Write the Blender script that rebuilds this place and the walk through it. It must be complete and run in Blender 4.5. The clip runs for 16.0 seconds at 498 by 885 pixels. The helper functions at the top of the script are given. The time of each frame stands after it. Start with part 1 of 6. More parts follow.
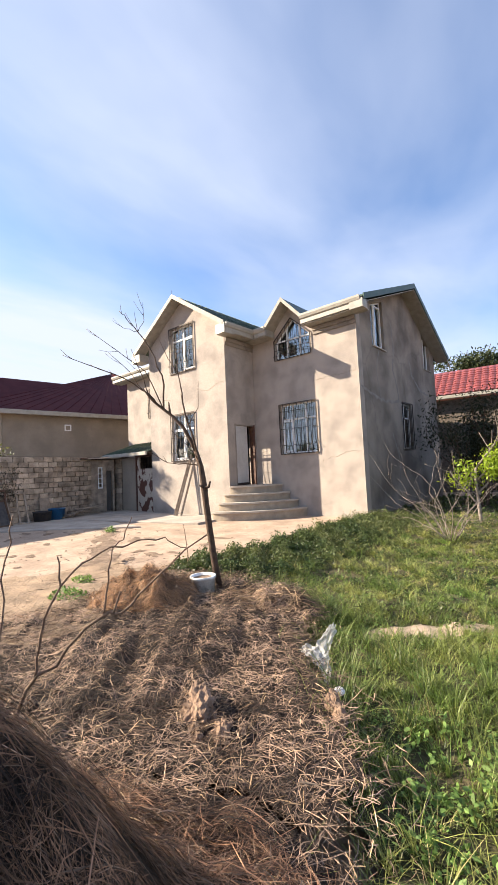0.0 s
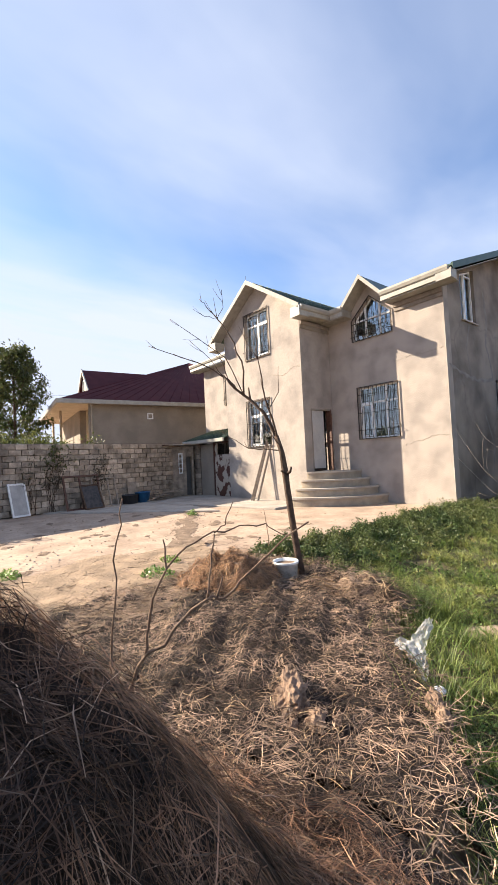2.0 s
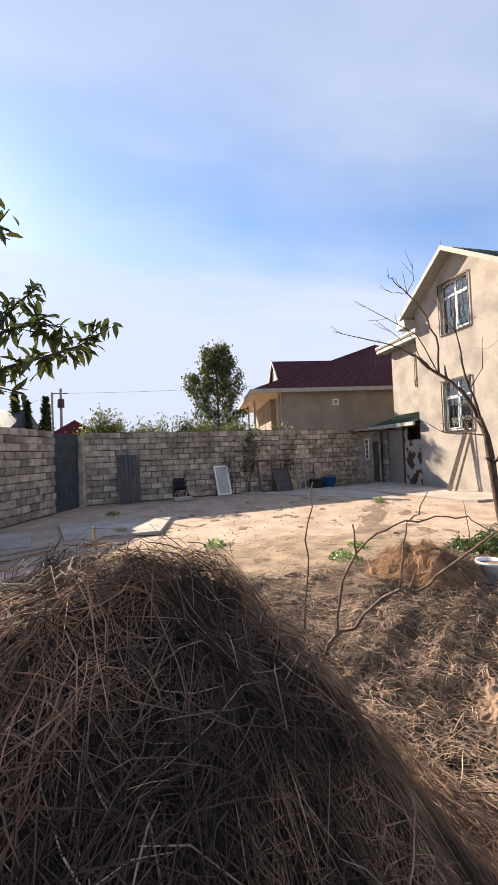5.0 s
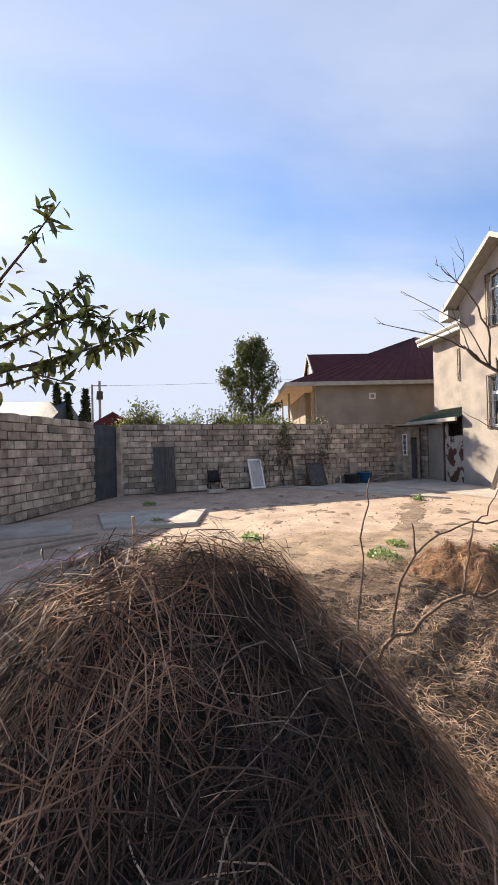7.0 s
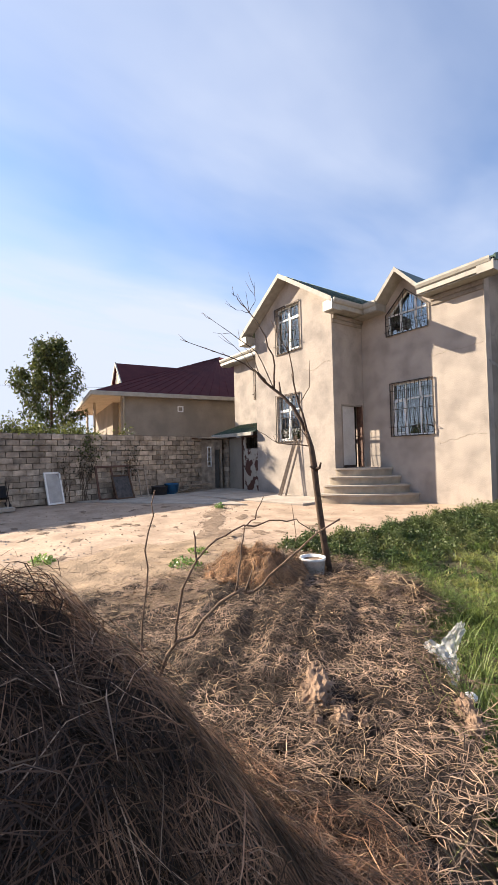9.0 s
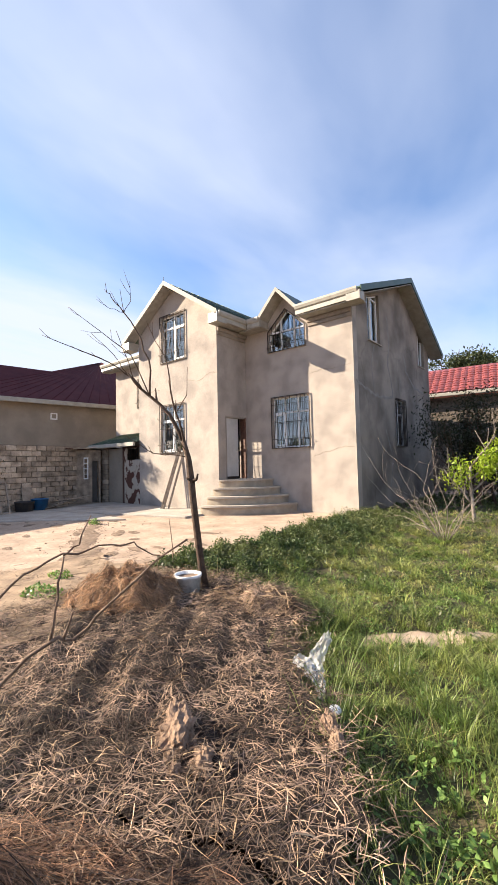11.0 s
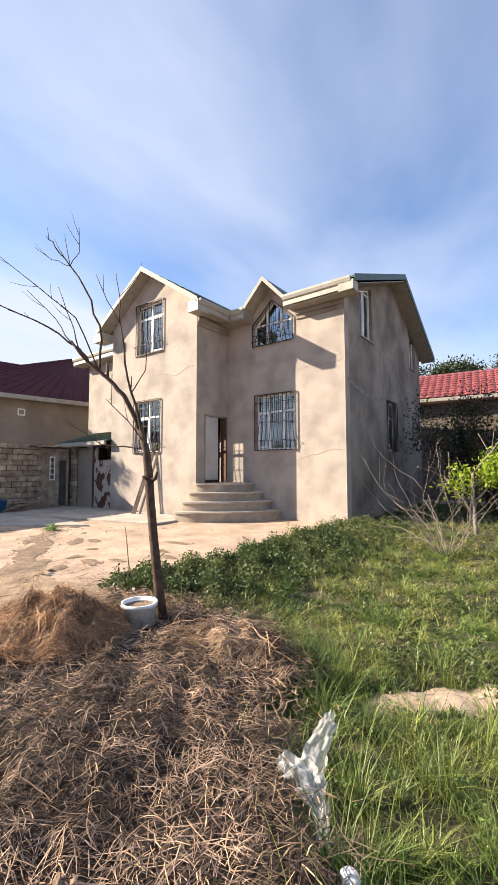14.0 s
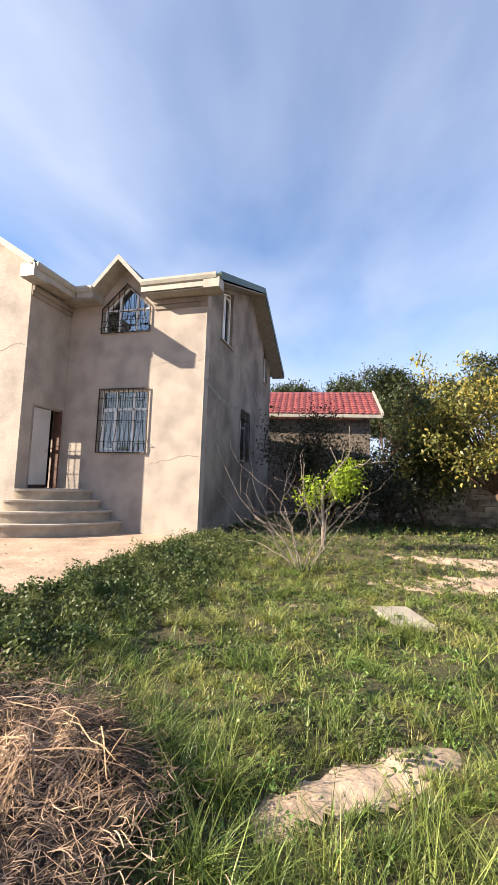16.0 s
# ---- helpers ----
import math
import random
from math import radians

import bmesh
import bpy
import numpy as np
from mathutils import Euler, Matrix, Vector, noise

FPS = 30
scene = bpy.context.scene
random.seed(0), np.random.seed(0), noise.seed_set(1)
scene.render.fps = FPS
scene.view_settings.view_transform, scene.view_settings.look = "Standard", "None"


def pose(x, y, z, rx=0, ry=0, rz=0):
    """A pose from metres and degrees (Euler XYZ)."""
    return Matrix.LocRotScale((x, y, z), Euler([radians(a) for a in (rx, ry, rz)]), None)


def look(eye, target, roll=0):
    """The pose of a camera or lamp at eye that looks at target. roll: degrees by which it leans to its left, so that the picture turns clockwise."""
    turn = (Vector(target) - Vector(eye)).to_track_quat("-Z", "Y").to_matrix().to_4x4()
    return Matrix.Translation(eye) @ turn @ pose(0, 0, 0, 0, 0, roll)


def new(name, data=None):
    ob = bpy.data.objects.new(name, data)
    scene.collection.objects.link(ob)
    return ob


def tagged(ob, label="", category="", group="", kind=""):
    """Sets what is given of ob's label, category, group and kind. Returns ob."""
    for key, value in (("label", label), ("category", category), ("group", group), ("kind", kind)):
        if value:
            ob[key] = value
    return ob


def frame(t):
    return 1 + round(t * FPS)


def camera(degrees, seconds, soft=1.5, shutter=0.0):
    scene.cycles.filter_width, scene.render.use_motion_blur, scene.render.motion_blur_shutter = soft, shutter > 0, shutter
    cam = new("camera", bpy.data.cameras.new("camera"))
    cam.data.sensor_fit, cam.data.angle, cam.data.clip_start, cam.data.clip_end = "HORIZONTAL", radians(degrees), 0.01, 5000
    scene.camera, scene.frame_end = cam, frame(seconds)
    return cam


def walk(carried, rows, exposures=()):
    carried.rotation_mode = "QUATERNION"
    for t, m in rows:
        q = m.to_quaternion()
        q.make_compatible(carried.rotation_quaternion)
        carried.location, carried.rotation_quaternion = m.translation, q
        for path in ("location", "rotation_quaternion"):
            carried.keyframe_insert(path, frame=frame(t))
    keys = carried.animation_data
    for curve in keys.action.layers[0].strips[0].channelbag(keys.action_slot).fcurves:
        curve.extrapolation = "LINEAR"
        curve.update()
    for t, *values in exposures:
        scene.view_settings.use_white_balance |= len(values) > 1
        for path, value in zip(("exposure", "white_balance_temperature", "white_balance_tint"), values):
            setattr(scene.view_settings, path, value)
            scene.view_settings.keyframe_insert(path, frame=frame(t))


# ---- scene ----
# camera
cam = camera(62.4, 16.0, soft=0.6)
PATH = [
    (0, (5.436, -11.507, 1.522), (4.023, -9.871, 1.669), -2.6),
    (0.5, (5.399, -11.518, 1.522), (3.925, -9.936, 1.657), -2.7),
    (1, (5.361, -11.529, 1.522), (3.822, -10.009, 1.643), -2.7),
    (1.5, (5.328, -11.534, 1.522), (3.720, -10.087, 1.626), -2.7),
    (2, (5.312, -11.529, 1.522), (3.629, -10.169, 1.612), -2.7),
    (2.5, (5.307, -11.523, 1.522), (3.541, -10.271, 1.603), -2.6),
    (3, (5.306, -11.521, 1.522), (3.456, -10.397, 1.596), -2.4),
    (3.5, (5.312, -11.523, 1.522), (3.382, -10.544, 1.593), -2.4),
    (4, (5.318, -11.529, 1.522), (3.315, -10.706, 1.590), -2.3),
    (4.5, (5.318, -11.534, 1.522), (3.256, -10.872, 1.585), -2.3),
    (5, (5.318, -11.545, 1.522), (3.212, -11.041, 1.578), -2.3),
    (5.2, (5.315, -11.550, 1.522), (3.196, -11.107, 1.577), -2.4),
    (7.3, (5.253, -11.610, 1.522), (3.113, -11.274, 1.549), -1.3),
    (7.5, (5.253, -11.610, 1.522), (3.127, -11.195, 1.555), -1.6),
    (8, (5.262, -11.578, 1.522), (3.205, -10.900, 1.551), -1.3),
    (8.5, (5.280, -11.545, 1.522), (3.342, -10.577, 1.563), -1.2),
    (9, (5.296, -11.534, 1.522), (3.522, -10.293, 1.588), -1.3),
    (9.5, (5.307, -11.523, 1.522), (3.712, -10.060, 1.613), -1.6),
    (10, (5.296, -11.490, 1.522), (3.874, -9.859, 1.626), -1.9),
    (12.5, (4.925, -10.769, 1.464), (3.571, -9.084, 1.587), -1.0),
    (13, (4.786, -10.629, 1.445), (3.446, -8.933, 1.583), -0.7),
    (13.5, (4.660, -10.499, 1.418), (3.337, -8.790, 1.562), -0.5),
    (14, (4.579, -10.374, 1.419), (3.274, -8.651, 1.563), -0.1),
    (14.5, (4.447, -10.252, 1.400), (3.154, -8.522, 1.563), 0.2),
    (15, (4.192, -9.983, 1.347), (3.045, -8.159, 1.563), 0.6),
    (15.5, (4.048, -9.731, 1.323), (3.154, -7.768, 1.530), 1.5),
    (16, (3.928, -9.550, 1.378), (3.345, -7.474, 1.583), 2.0),
]
EXPOSURES = [(0, 1.7), (2, 1.65), (4.5, 1.5), (6, 1.45), (7.5, 1.45), (9, 1.55), (10, 1.7), (13, 1.68), (14.5, 1.62), (16, 1.68)]
walk(cam, [(t, look(eye, target, roll)) for t, eye, target, roll in PATH], exposures=EXPOSURES)

# world, sun
SUN_AZ, SUN_EL = radians(209.8), radians(25.5)      # the sun's place: angle from +X, height
world = bpy.data.worlds.new("sky")
scene.world = world
world.use_nodes = True
wn = world.node_tree
wn.nodes.clear()


def wnode(kind, **props):
    n = wn.nodes.new(kind)
    for k, v in props.items():
        n.inputs[k].default_value = v
    return n


sky = wn.nodes.new("ShaderNodeTexSky")
sky.sky_type, sky.sun_disc = "NISHITA", False
sky.sun_elevation, sky.sun_rotation = SUN_EL, radians(90) - SUN_AZ
sky.air_density, sky.dust_density, sky.ozone_density = 1.0, 0.25, 2.5
coord = wn.nodes.new("ShaderNodeTexCoord")
# high thin cloud on a flat layer, drawn out in streaks that run off behind the house
part_xyz = wn.nodes.new("ShaderNodeSeparateXYZ")
wn.links.new(coord.outputs["Generated"], part_xyz.inputs[0])


def wmath(op, a, b=0.0, c=0.0):
    n = wn.nodes.new("ShaderNodeMath")
    n.operation = op
    for k, v in enumerate((a, b, c)):
        if isinstance(v, (int, float)):
            n.inputs[k].default_value = v
        else:
            wn.links.new(v, n.inputs[k])
    return n.outputs[0]


CLOUD_AZ = radians(97)
flat_z = wmath("MAXIMUM", part_xyz.outputs[2], 0.06)
sky_x, sky_y = wmath("DIVIDE", part_xyz.outputs[0], flat_z), wmath("DIVIDE", part_xyz.outputs[1], flat_z)
along = wmath("ADD", wmath("MULTIPLY", sky_x, math.cos(CLOUD_AZ)), wmath("MULTIPLY", sky_y, math.sin(CLOUD_AZ)))
across = wmath("SUBTRACT", wmath("MULTIPLY", sky_y, math.cos(CLOUD_AZ)), wmath("MULTIPLY", sky_x, math.sin(CLOUD_AZ)))


def streaks(scale_along, scale_across, detail, seed):
    v = wn.nodes.new("ShaderNodeCombineXYZ")
    wn.links.new(wmath("MULTIPLY", along, scale_along), v.inputs[0])
    wn.links.new(wmath("MULTIPLY", across, scale_across), v.inputs[1])
    v.inputs[2].default_value = seed
    n = wnode("ShaderNodeTexNoise", Scale=1.0, Detail=detail, Roughness=0.5, Distortion=0.35)
    wn.links.new(v.outputs[0], n.inputs["Vector"])
    return wmath("SUBTRACT", n.outputs["Fac"], 0.5)


place_on = wmath("ADD", across, wmath("MULTIPLY", streaks(0.5, 0.6, 2.0, 3.7), 1.3))
ramp = wn.nodes.new("ShaderNodeValToRGB")
for k, (at, v) in enumerate(((0.0, 0.34), (0.10, 0.26), (0.19, 0.34), (0.30, 0.52), (0.41, 0.46), (0.50, 0.20), (0.60, 0.40), (0.74, 0.82), (1.0, 0.92))):
    e = ramp.color_ramp.elements[k] if k < 2 else ramp.color_ramp.elements.new(at)
    e.position, e.color = at, (v, v, v, 1)
ramp.color_ramp.interpolation = "EASE"
wn.links.new(wmath("MULTIPLY_ADD", place_on, 0.25, 0.125), ramp.inputs[0])
fine = wmath("ADD", wmath("MULTIPLY", streaks(0.85, 1.6, 4.0, 1.0), 1.5), wmath("MULTIPLY", streaks(2.2, 4.4, 4.0, 8.0), 0.4))
# the streaks melt into a pale haze towards the horizon
height = wn.nodes.new("ShaderNodeMapRange")
height.interpolation_type = "SMOOTHSTEP"
height.inputs["From Min"].default_value, height.inputs["From Max"].default_value = 0.08, 0.36
wn.links.new(part_xyz.outputs[2], height.inputs["Value"])
haze = wmath("MULTIPLY", wmath("SUBTRACT", 1.0, height.outputs[0]), 0.45)
wisps = wmath("MULTIPLY", fine, height.outputs[0])
cover = wn.nodes.new("ShaderNodeClamp")
wn.links.new(wmath("ADD", haze, wmath("MULTIPLY_ADD", wisps, wmath("MULTIPLY_ADD", ramp.outputs[0], 0.6, 0.35), ramp.outputs[0])), cover.inputs[0])
tint = wn.nodes.new("ShaderNodeVectorMath")
tint.operation = "MULTIPLY"
tint.inputs[1].default_value = (1.27, 1.35, 1.52)
blend = wn.nodes.new("ShaderNodeMix")
blend.data_type = "RGBA"
blend.inputs["B"].default_value = (4.9, 5.35, 6.5, 1)
back = wnode("ShaderNodeBackground", Strength=0.056)
wout = wn.nodes.new("ShaderNodeOutputWorld")
for a, b in ((cover.outputs[0], blend.inputs[0]),
             (sky.outputs[0], tint.inputs[0]), (tint.outputs[0], blend.inputs["A"]), (blend.outputs["Result"], back.inputs["Color"]), (back.outputs[0], wout.inputs[0])):
    wn.links.new(a, b)
sun = new("sun", bpy.data.lights.new("sun", "SUN"))
sun.data.energy, sun.data.angle, sun.data.color = 5.0, radians(0.55), (1.0, 0.86, 0.68)
sun.matrix_world = look((0, 0, 30), (-math.cos(SUN_AZ) * math.cos(SUN_EL), -math.sin(SUN_AZ) * math.cos(SUN_EL), 30 - math.sin(SUN_EL)))


# materials
def material(name, base, vary=(), scale=6.0, fine=60.0, rough=0.85, metal=0.0, bump=0.3, contrast=(0.35, 0.65), island=0.0, per_object=0.0, detail=6.0, spec=0.4, cracks=0.0):
    """A surface of a base colour with a second colour in patches, a fine grain, and relief."""
    m = bpy.data.materials.new(name)
    m.use_nodes = True
    nt = m.node_tree
    p = nt.nodes["Principled BSDF"]
    p.inputs["Roughness"].default_value, p.inputs["Metallic"].default_value = rough, metal
    p.inputs["Specular IOR Level"].default_value = spec
    tc = nt.nodes.new("ShaderNodeTexCoord")
    geo = nt.nodes.new("ShaderNodeNewGeometry")
    n1, n2 = nt.nodes.new("ShaderNodeTexNoise"), nt.nodes.new("ShaderNodeTexNoise")
    n1.inputs["Scale"].default_value, n1.inputs["Detail"].default_value = scale, detail
    n2.inputs["Scale"].default_value, n2.inputs["Detail"].default_value = fine, 4.0
    for n in (n1, n2):
        nt.links.new(geo.outputs["Position"], n.inputs["Vector"])
    r = nt.nodes.new("ShaderNodeValToRGB")
    r.color_ramp.elements[0].position, r.color_ramp.elements[1].position = contrast
    r.color_ramp.elements[0].color = (*base, 1)
    r.color_ramp.elements[1].color = (*(vary or [c * 0.8 for c in base]), 1)
    nt.links.new(n1.outputs["Fac"], r.inputs[0])
    grain = nt.nodes.new("ShaderNodeMapRange")
    grain.inputs["From Min"].default_value, grain.inputs["From Max"].default_value = 0.25, 0.75
    grain.inputs["To Min"].default_value, grain.inputs["To Max"].default_value = 0.82, 1.14
    nt.links.new(n2.outputs["Fac"], grain.inputs["Value"])
    value = grain.outputs[0]
    info = nt.nodes.new("ShaderNodeObjectInfo")
    for source, amount in ((geo.outputs["Random Per Island"], island), (info.outputs["Random"], per_object)):
        if amount:
            mr = nt.nodes.new("ShaderNodeMapRange")
            mr.inputs["To Min"].default_value, mr.inputs["To Max"].default_value = 1 - amount, 1 + amount
            nt.links.new(source, mr.inputs["Value"])
            mul = nt.nodes.new("ShaderNodeMath")
            mul.operation = "MULTIPLY"
            nt.links.new(mr.outputs[0], mul.inputs[0])
            nt.links.new(value, mul.inputs[1])
            value = mul.outputs[0]
    if cracks:
        # hairline seams between patches of plaster
        wob = nt.nodes.new("ShaderNodeVectorMath")
        wob.operation = "MULTIPLY_ADD"
        wob.inputs[1].default_value = (1.1, 1.1, 1.1)
        nt.links.new(n1.outputs["Color"], wob.inputs[0])
        nt.links.new(geo.outputs["Position"], wob.inputs[2])
        vor = nt.nodes.new("ShaderNodeTexVoronoi")
        vor.feature = "DISTANCE_TO_EDGE"
        vor.inputs["Scale"].default_value = 0.34
        nt.links.new(wob.outputs[0], vor.inputs["Vector"])
        edge = nt.nodes.new("ShaderNodeMapRange")
        edge.inputs["From Max"].default_value = 0.012
        edge.inputs["To Min"].default_value = 1 - cracks
        nt.links.new(vor.outputs["Distance"], edge.inputs["Value"])
        mul = nt.nodes.new("ShaderNodeMath")
        mul.operation = "MULTIPLY"
        nt.links.new(edge.outputs[0], mul.inputs[0])
        nt.links.new(value, mul.inputs[1])
        value = mul.outputs[0]
    sc = nt.nodes.new("ShaderNodeVectorMath")
    sc.operation = "SCALE"
    nt.links.new(r.outputs[0], sc.inputs[0])
    nt.links.new(value, sc.inputs["Scale"])
    nt.links.new(sc.outputs[0], p.inputs["Base Color"])
    if bump:
        b = nt.nodes.new("ShaderNodeBump")
        b.inputs["Strength"].default_value, b.inputs["Distance"].default_value = bump, 0.02
        nt.links.new(n2.outputs["Fac"], b.inputs["Height"])
        nt.links.new(b.outputs[0], p.inputs["Normal"])
    return m


def leafy(name, base, vary, through_light=0.35, island=0.3, rough=0.5, scale=1.3):
    m = material(name, base, vary, scale=scale, fine=30, rough=rough, bump=0, island=island, contrast=(0.4, 0.6))
    nt = m.node_tree
    p, out = nt.nodes["Principled BSDF"], nt.nodes["Material Output"]
    tr, mx = nt.nodes.new("ShaderNodeBsdfTranslucent"), nt.nodes.new("ShaderNodeMixShader")
    mx.inputs[0].default_value = through_light
    nt.links.new(p.inputs["Base Color"].links[0].from_socket, tr.inputs["Color"])
    nt.links.new(p.outputs[0], mx.inputs[1])
    nt.links.new(tr.outputs[0], mx.inputs[2])
    nt.links.new(mx.outputs[0], out.inputs[0])
    return m


def glass(name):
    """Reflecting window glass that lets some light through."""
    m = bpy.data.materials.new(name)
    m.use_nodes = True
    nt = m.node_tree
    out, p = nt.nodes["Material Output"], nt.nodes["Principled BSDF"]
    p.inputs["Base Color"].default_value = (0.9, 0.93, 0.95, 1)
    p.inputs["Metallic"].default_value, p.inputs["Roughness"].default_value = 1.0, 0.03
    tr, mx = nt.nodes.new("ShaderNodeBsdfTransparent"), nt.nodes.new("ShaderNodeMixShader")
    tr.inputs["Color"].default_value = (0.8, 0.84, 0.84, 1)
    mx.inputs[0].default_value = 0.54
    nt.links.new(tr.outputs[0], mx.inputs[1])
    nt.links.new(p.outputs[0], mx.inputs[2])
    nt.links.new(mx.outputs[0], out.inputs[0])
    return m


M = {
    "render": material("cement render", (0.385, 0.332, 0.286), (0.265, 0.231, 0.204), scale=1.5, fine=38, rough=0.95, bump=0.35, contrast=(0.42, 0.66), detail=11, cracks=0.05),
    # same cement as above, its colour darkened and greyed for walls in shade
    "render_shade": material("grey cement render", (0.30, 0.257, 0.214), (0.14, 0.118, 0.099), scale=0.9, fine=30, rough=0.95, bump=0.4, contrast=(0.36, 0.66), detail=11, cracks=0.22),
    "patch": material("repaired cement", (0.19, 0.172, 0.155), (0.27, 0.245, 0.22), scale=3, fine=50, rough=0.95, bump=0.4),
    "trim": material("cream painted metal", (0.37, 0.345, 0.295), (0.29, 0.27, 0.23), scale=4, fine=80, rough=0.5, bump=0.05),
    "soffit": material("soffit boards", (0.34, 0.32, 0.28), (0.27, 0.25, 0.22), scale=5, fine=90, rough=0.7, bump=0.1),
    "green": material("dark green metal roofing", (0.035, 0.07, 0.05), (0.06, 0.085, 0.065), scale=3, fine=50, rough=0.45, metal=0.3, bump=0.05),
    "pvc": material("white window plastic", (0.8, 0.8, 0.79), (0.72, 0.72, 0.71), scale=8, fine=90, rough=0.35, bump=0.02),
    "iron": material("dark iron bars", (0.03, 0.03, 0.032), (0.06, 0.04, 0.03), scale=20, fine=120, rough=0.6, metal=0.6, bump=0.2),
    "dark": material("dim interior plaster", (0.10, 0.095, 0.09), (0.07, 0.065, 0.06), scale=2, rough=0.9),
    "curtain": material("dark curtain", (0.05, 0.05, 0.055), (0.09, 0.085, 0.085), scale=9, rough=0.9),
    "door_white": material("white door leaf", (0.5, 0.485, 0.465), (0.42, 0.405, 0.385), scale=3, rough=0.55, bump=0.06),
    "jamb": material("red-brown door frame", (0.075, 0.033, 0.024), (0.13, 0.065, 0.042), scale=12, rough=0.6),
    "stone": material("sawn stone treads", (0.42, 0.345, 0.255), (0.29, 0.24, 0.185), scale=3, fine=70, rough=0.9, bump=0.3),
    "block": material("limestone blocks", (0.50, 0.405, 0.31), (0.19, 0.15, 0.115), scale=4, fine=55, rough=0.95, bump=0.6, per_object=0.36, island=0.25, contrast=(0.3, 0.72)),
    "mortar": material("rough mortar", (0.20, 0.165, 0.13), (0.11, 0.09, 0.075), scale=8, fine=60, rough=1, bump=0.6),
    "sand": material("packed sandy earth", (0.45, 0.335, 0.245), (0.30, 0.215, 0.152), scale=1.5, fine=14, rough=1, bump=0.7, contrast=(0.38, 0.7), detail=9),
    "soil": material("dry soil", (0.38, 0.27, 0.175), (0.22, 0.155, 0.10), scale=3, fine=30, rough=1, bump=0.9, detail=9),
    "crust": material("crumbled dark earth", (0.27, 0.19, 0.13), (0.16, 0.11, 0.075), scale=7, fine=45, rough=1, bump=1.0),
    # shade between the grass blades is put into this dark colour
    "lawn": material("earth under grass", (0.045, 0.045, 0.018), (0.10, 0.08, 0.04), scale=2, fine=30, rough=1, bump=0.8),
    "concrete": material("pale concrete", (0.46, 0.405, 0.34), (0.32, 0.275, 0.23), scale=1.6, fine=50, rough=0.9, bump=0.35, detail=9),
    "maroon": material("maroon metal roofing", (0.06, 0.012, 0.016), (0.08, 0.018, 0.021), scale=2, fine=50, rough=0.75, bump=0.05, spec=0.2),
    "red_tile": material("red metal tiles", (0.26, 0.068, 0.06), (0.2, 0.052, 0.048), scale=2, fine=60, rough=0.4, bump=0.1, per_object=0.1, island=0.12),
    "plaster": material("neighbour's grey plaster", (0.30, 0.255, 0.205), (0.225, 0.19, 0.152), scale=1.1, fine=40, rough=0.95, bump=0.2),
    "cream": material("cream plaster", (0.6, 0.5, 0.38), (0.52, 0.43, 0.32), scale=2, rough=0.9),
    "rust": material("rusty painted sheet", (0.40, 0.34, 0.275), (0.085, 0.032, 0.02), scale=2.3, fine=40, rough=0.8, bump=0.2, contrast=(0.5, 0.54)),
    "zinc": material("grey corrugated sheet", (0.48, 0.48, 0.48), (0.38, 0.38, 0.38), scale=4, fine=60, rough=0.6, metal=0.3, bump=0.1),
    "gate": material("dark blue-grey painted iron", (0.075, 0.083, 0.095), (0.05, 0.056, 0.065), scale=4, rough=0.55, metal=0.2),
    "timber": material("weathered timber", (0.34, 0.28, 0.22), (0.24, 0.19, 0.145), scale=6, fine=60, rough=0.9, bump=0.4),
    "bark": material("dark bark", (0.06, 0.036, 0.024), (0.115, 0.07, 0.045), scale=14, fine=80, rough=0.9, bump=0.9),
    "pale_bark": material("pale grey bark", (0.30, 0.25, 0.21), (0.18, 0.145, 0.12), scale=14, fine=80, rough=0.9, bump=0.6),
    "twig": material("cut dry branch", (0.15, 0.09, 0.06), (0.25, 0.165, 0.11), scale=16, fine=90, rough=0.85, bump=0.7),
    "blue": material("blue plastic", (0.015, 0.12, 0.28), (0.02, 0.09, 0.2), scale=6, rough=0.45),
    "black": material("dark scrap", (0.035, 0.035, 0.04), (0.06, 0.05, 0.045), scale=9, rough=0.8),
    "bucket": material("dirty white plastic", (0.84, 0.83, 0.8), (0.5, 0.47, 0.42), scale=9, fine=60, rough=0.5, bump=0.1, contrast=(0.5, 0.7)),
    "pink": material("faded pink board", (0.55, 0.38, 0.34), (0.45, 0.3, 0.27), scale=5, rough=0.9),
    "glass": glass("window glass"),
}


# building helpers
def part(name, bm, mat, parent=None, label=""):
    me = bpy.data.meshes.new(name)
    bm.to_mesh(me)
    bm.free()
    me.materials.append(M[mat] if isinstance(mat, str) else mat)
    ob = new(name, me)
    ob.parent = parent
    if label:
        ob["label"] = label
    return ob


def thing(name, place=(0, 0, 0), turn_z=0.0, label="", category="", group="", kind=""):
    ob = new(name)
    ob.matrix_world = pose(*place, 0, 0, turn_z)
    return tagged(ob, label, category, group, kind)


def mesh_of(name, verts, faces, mat, parent=None, smooth=False):
    me = bpy.data.meshes.new(name)
    me.from_pydata([tuple(v) for v in verts], [], faces)
    me.materials.append(M[mat] if isinstance(mat, str) else mat)
    if smooth:
        me.shade_smooth()
    ob = new(name, me)
    ob.parent = parent
    return ob


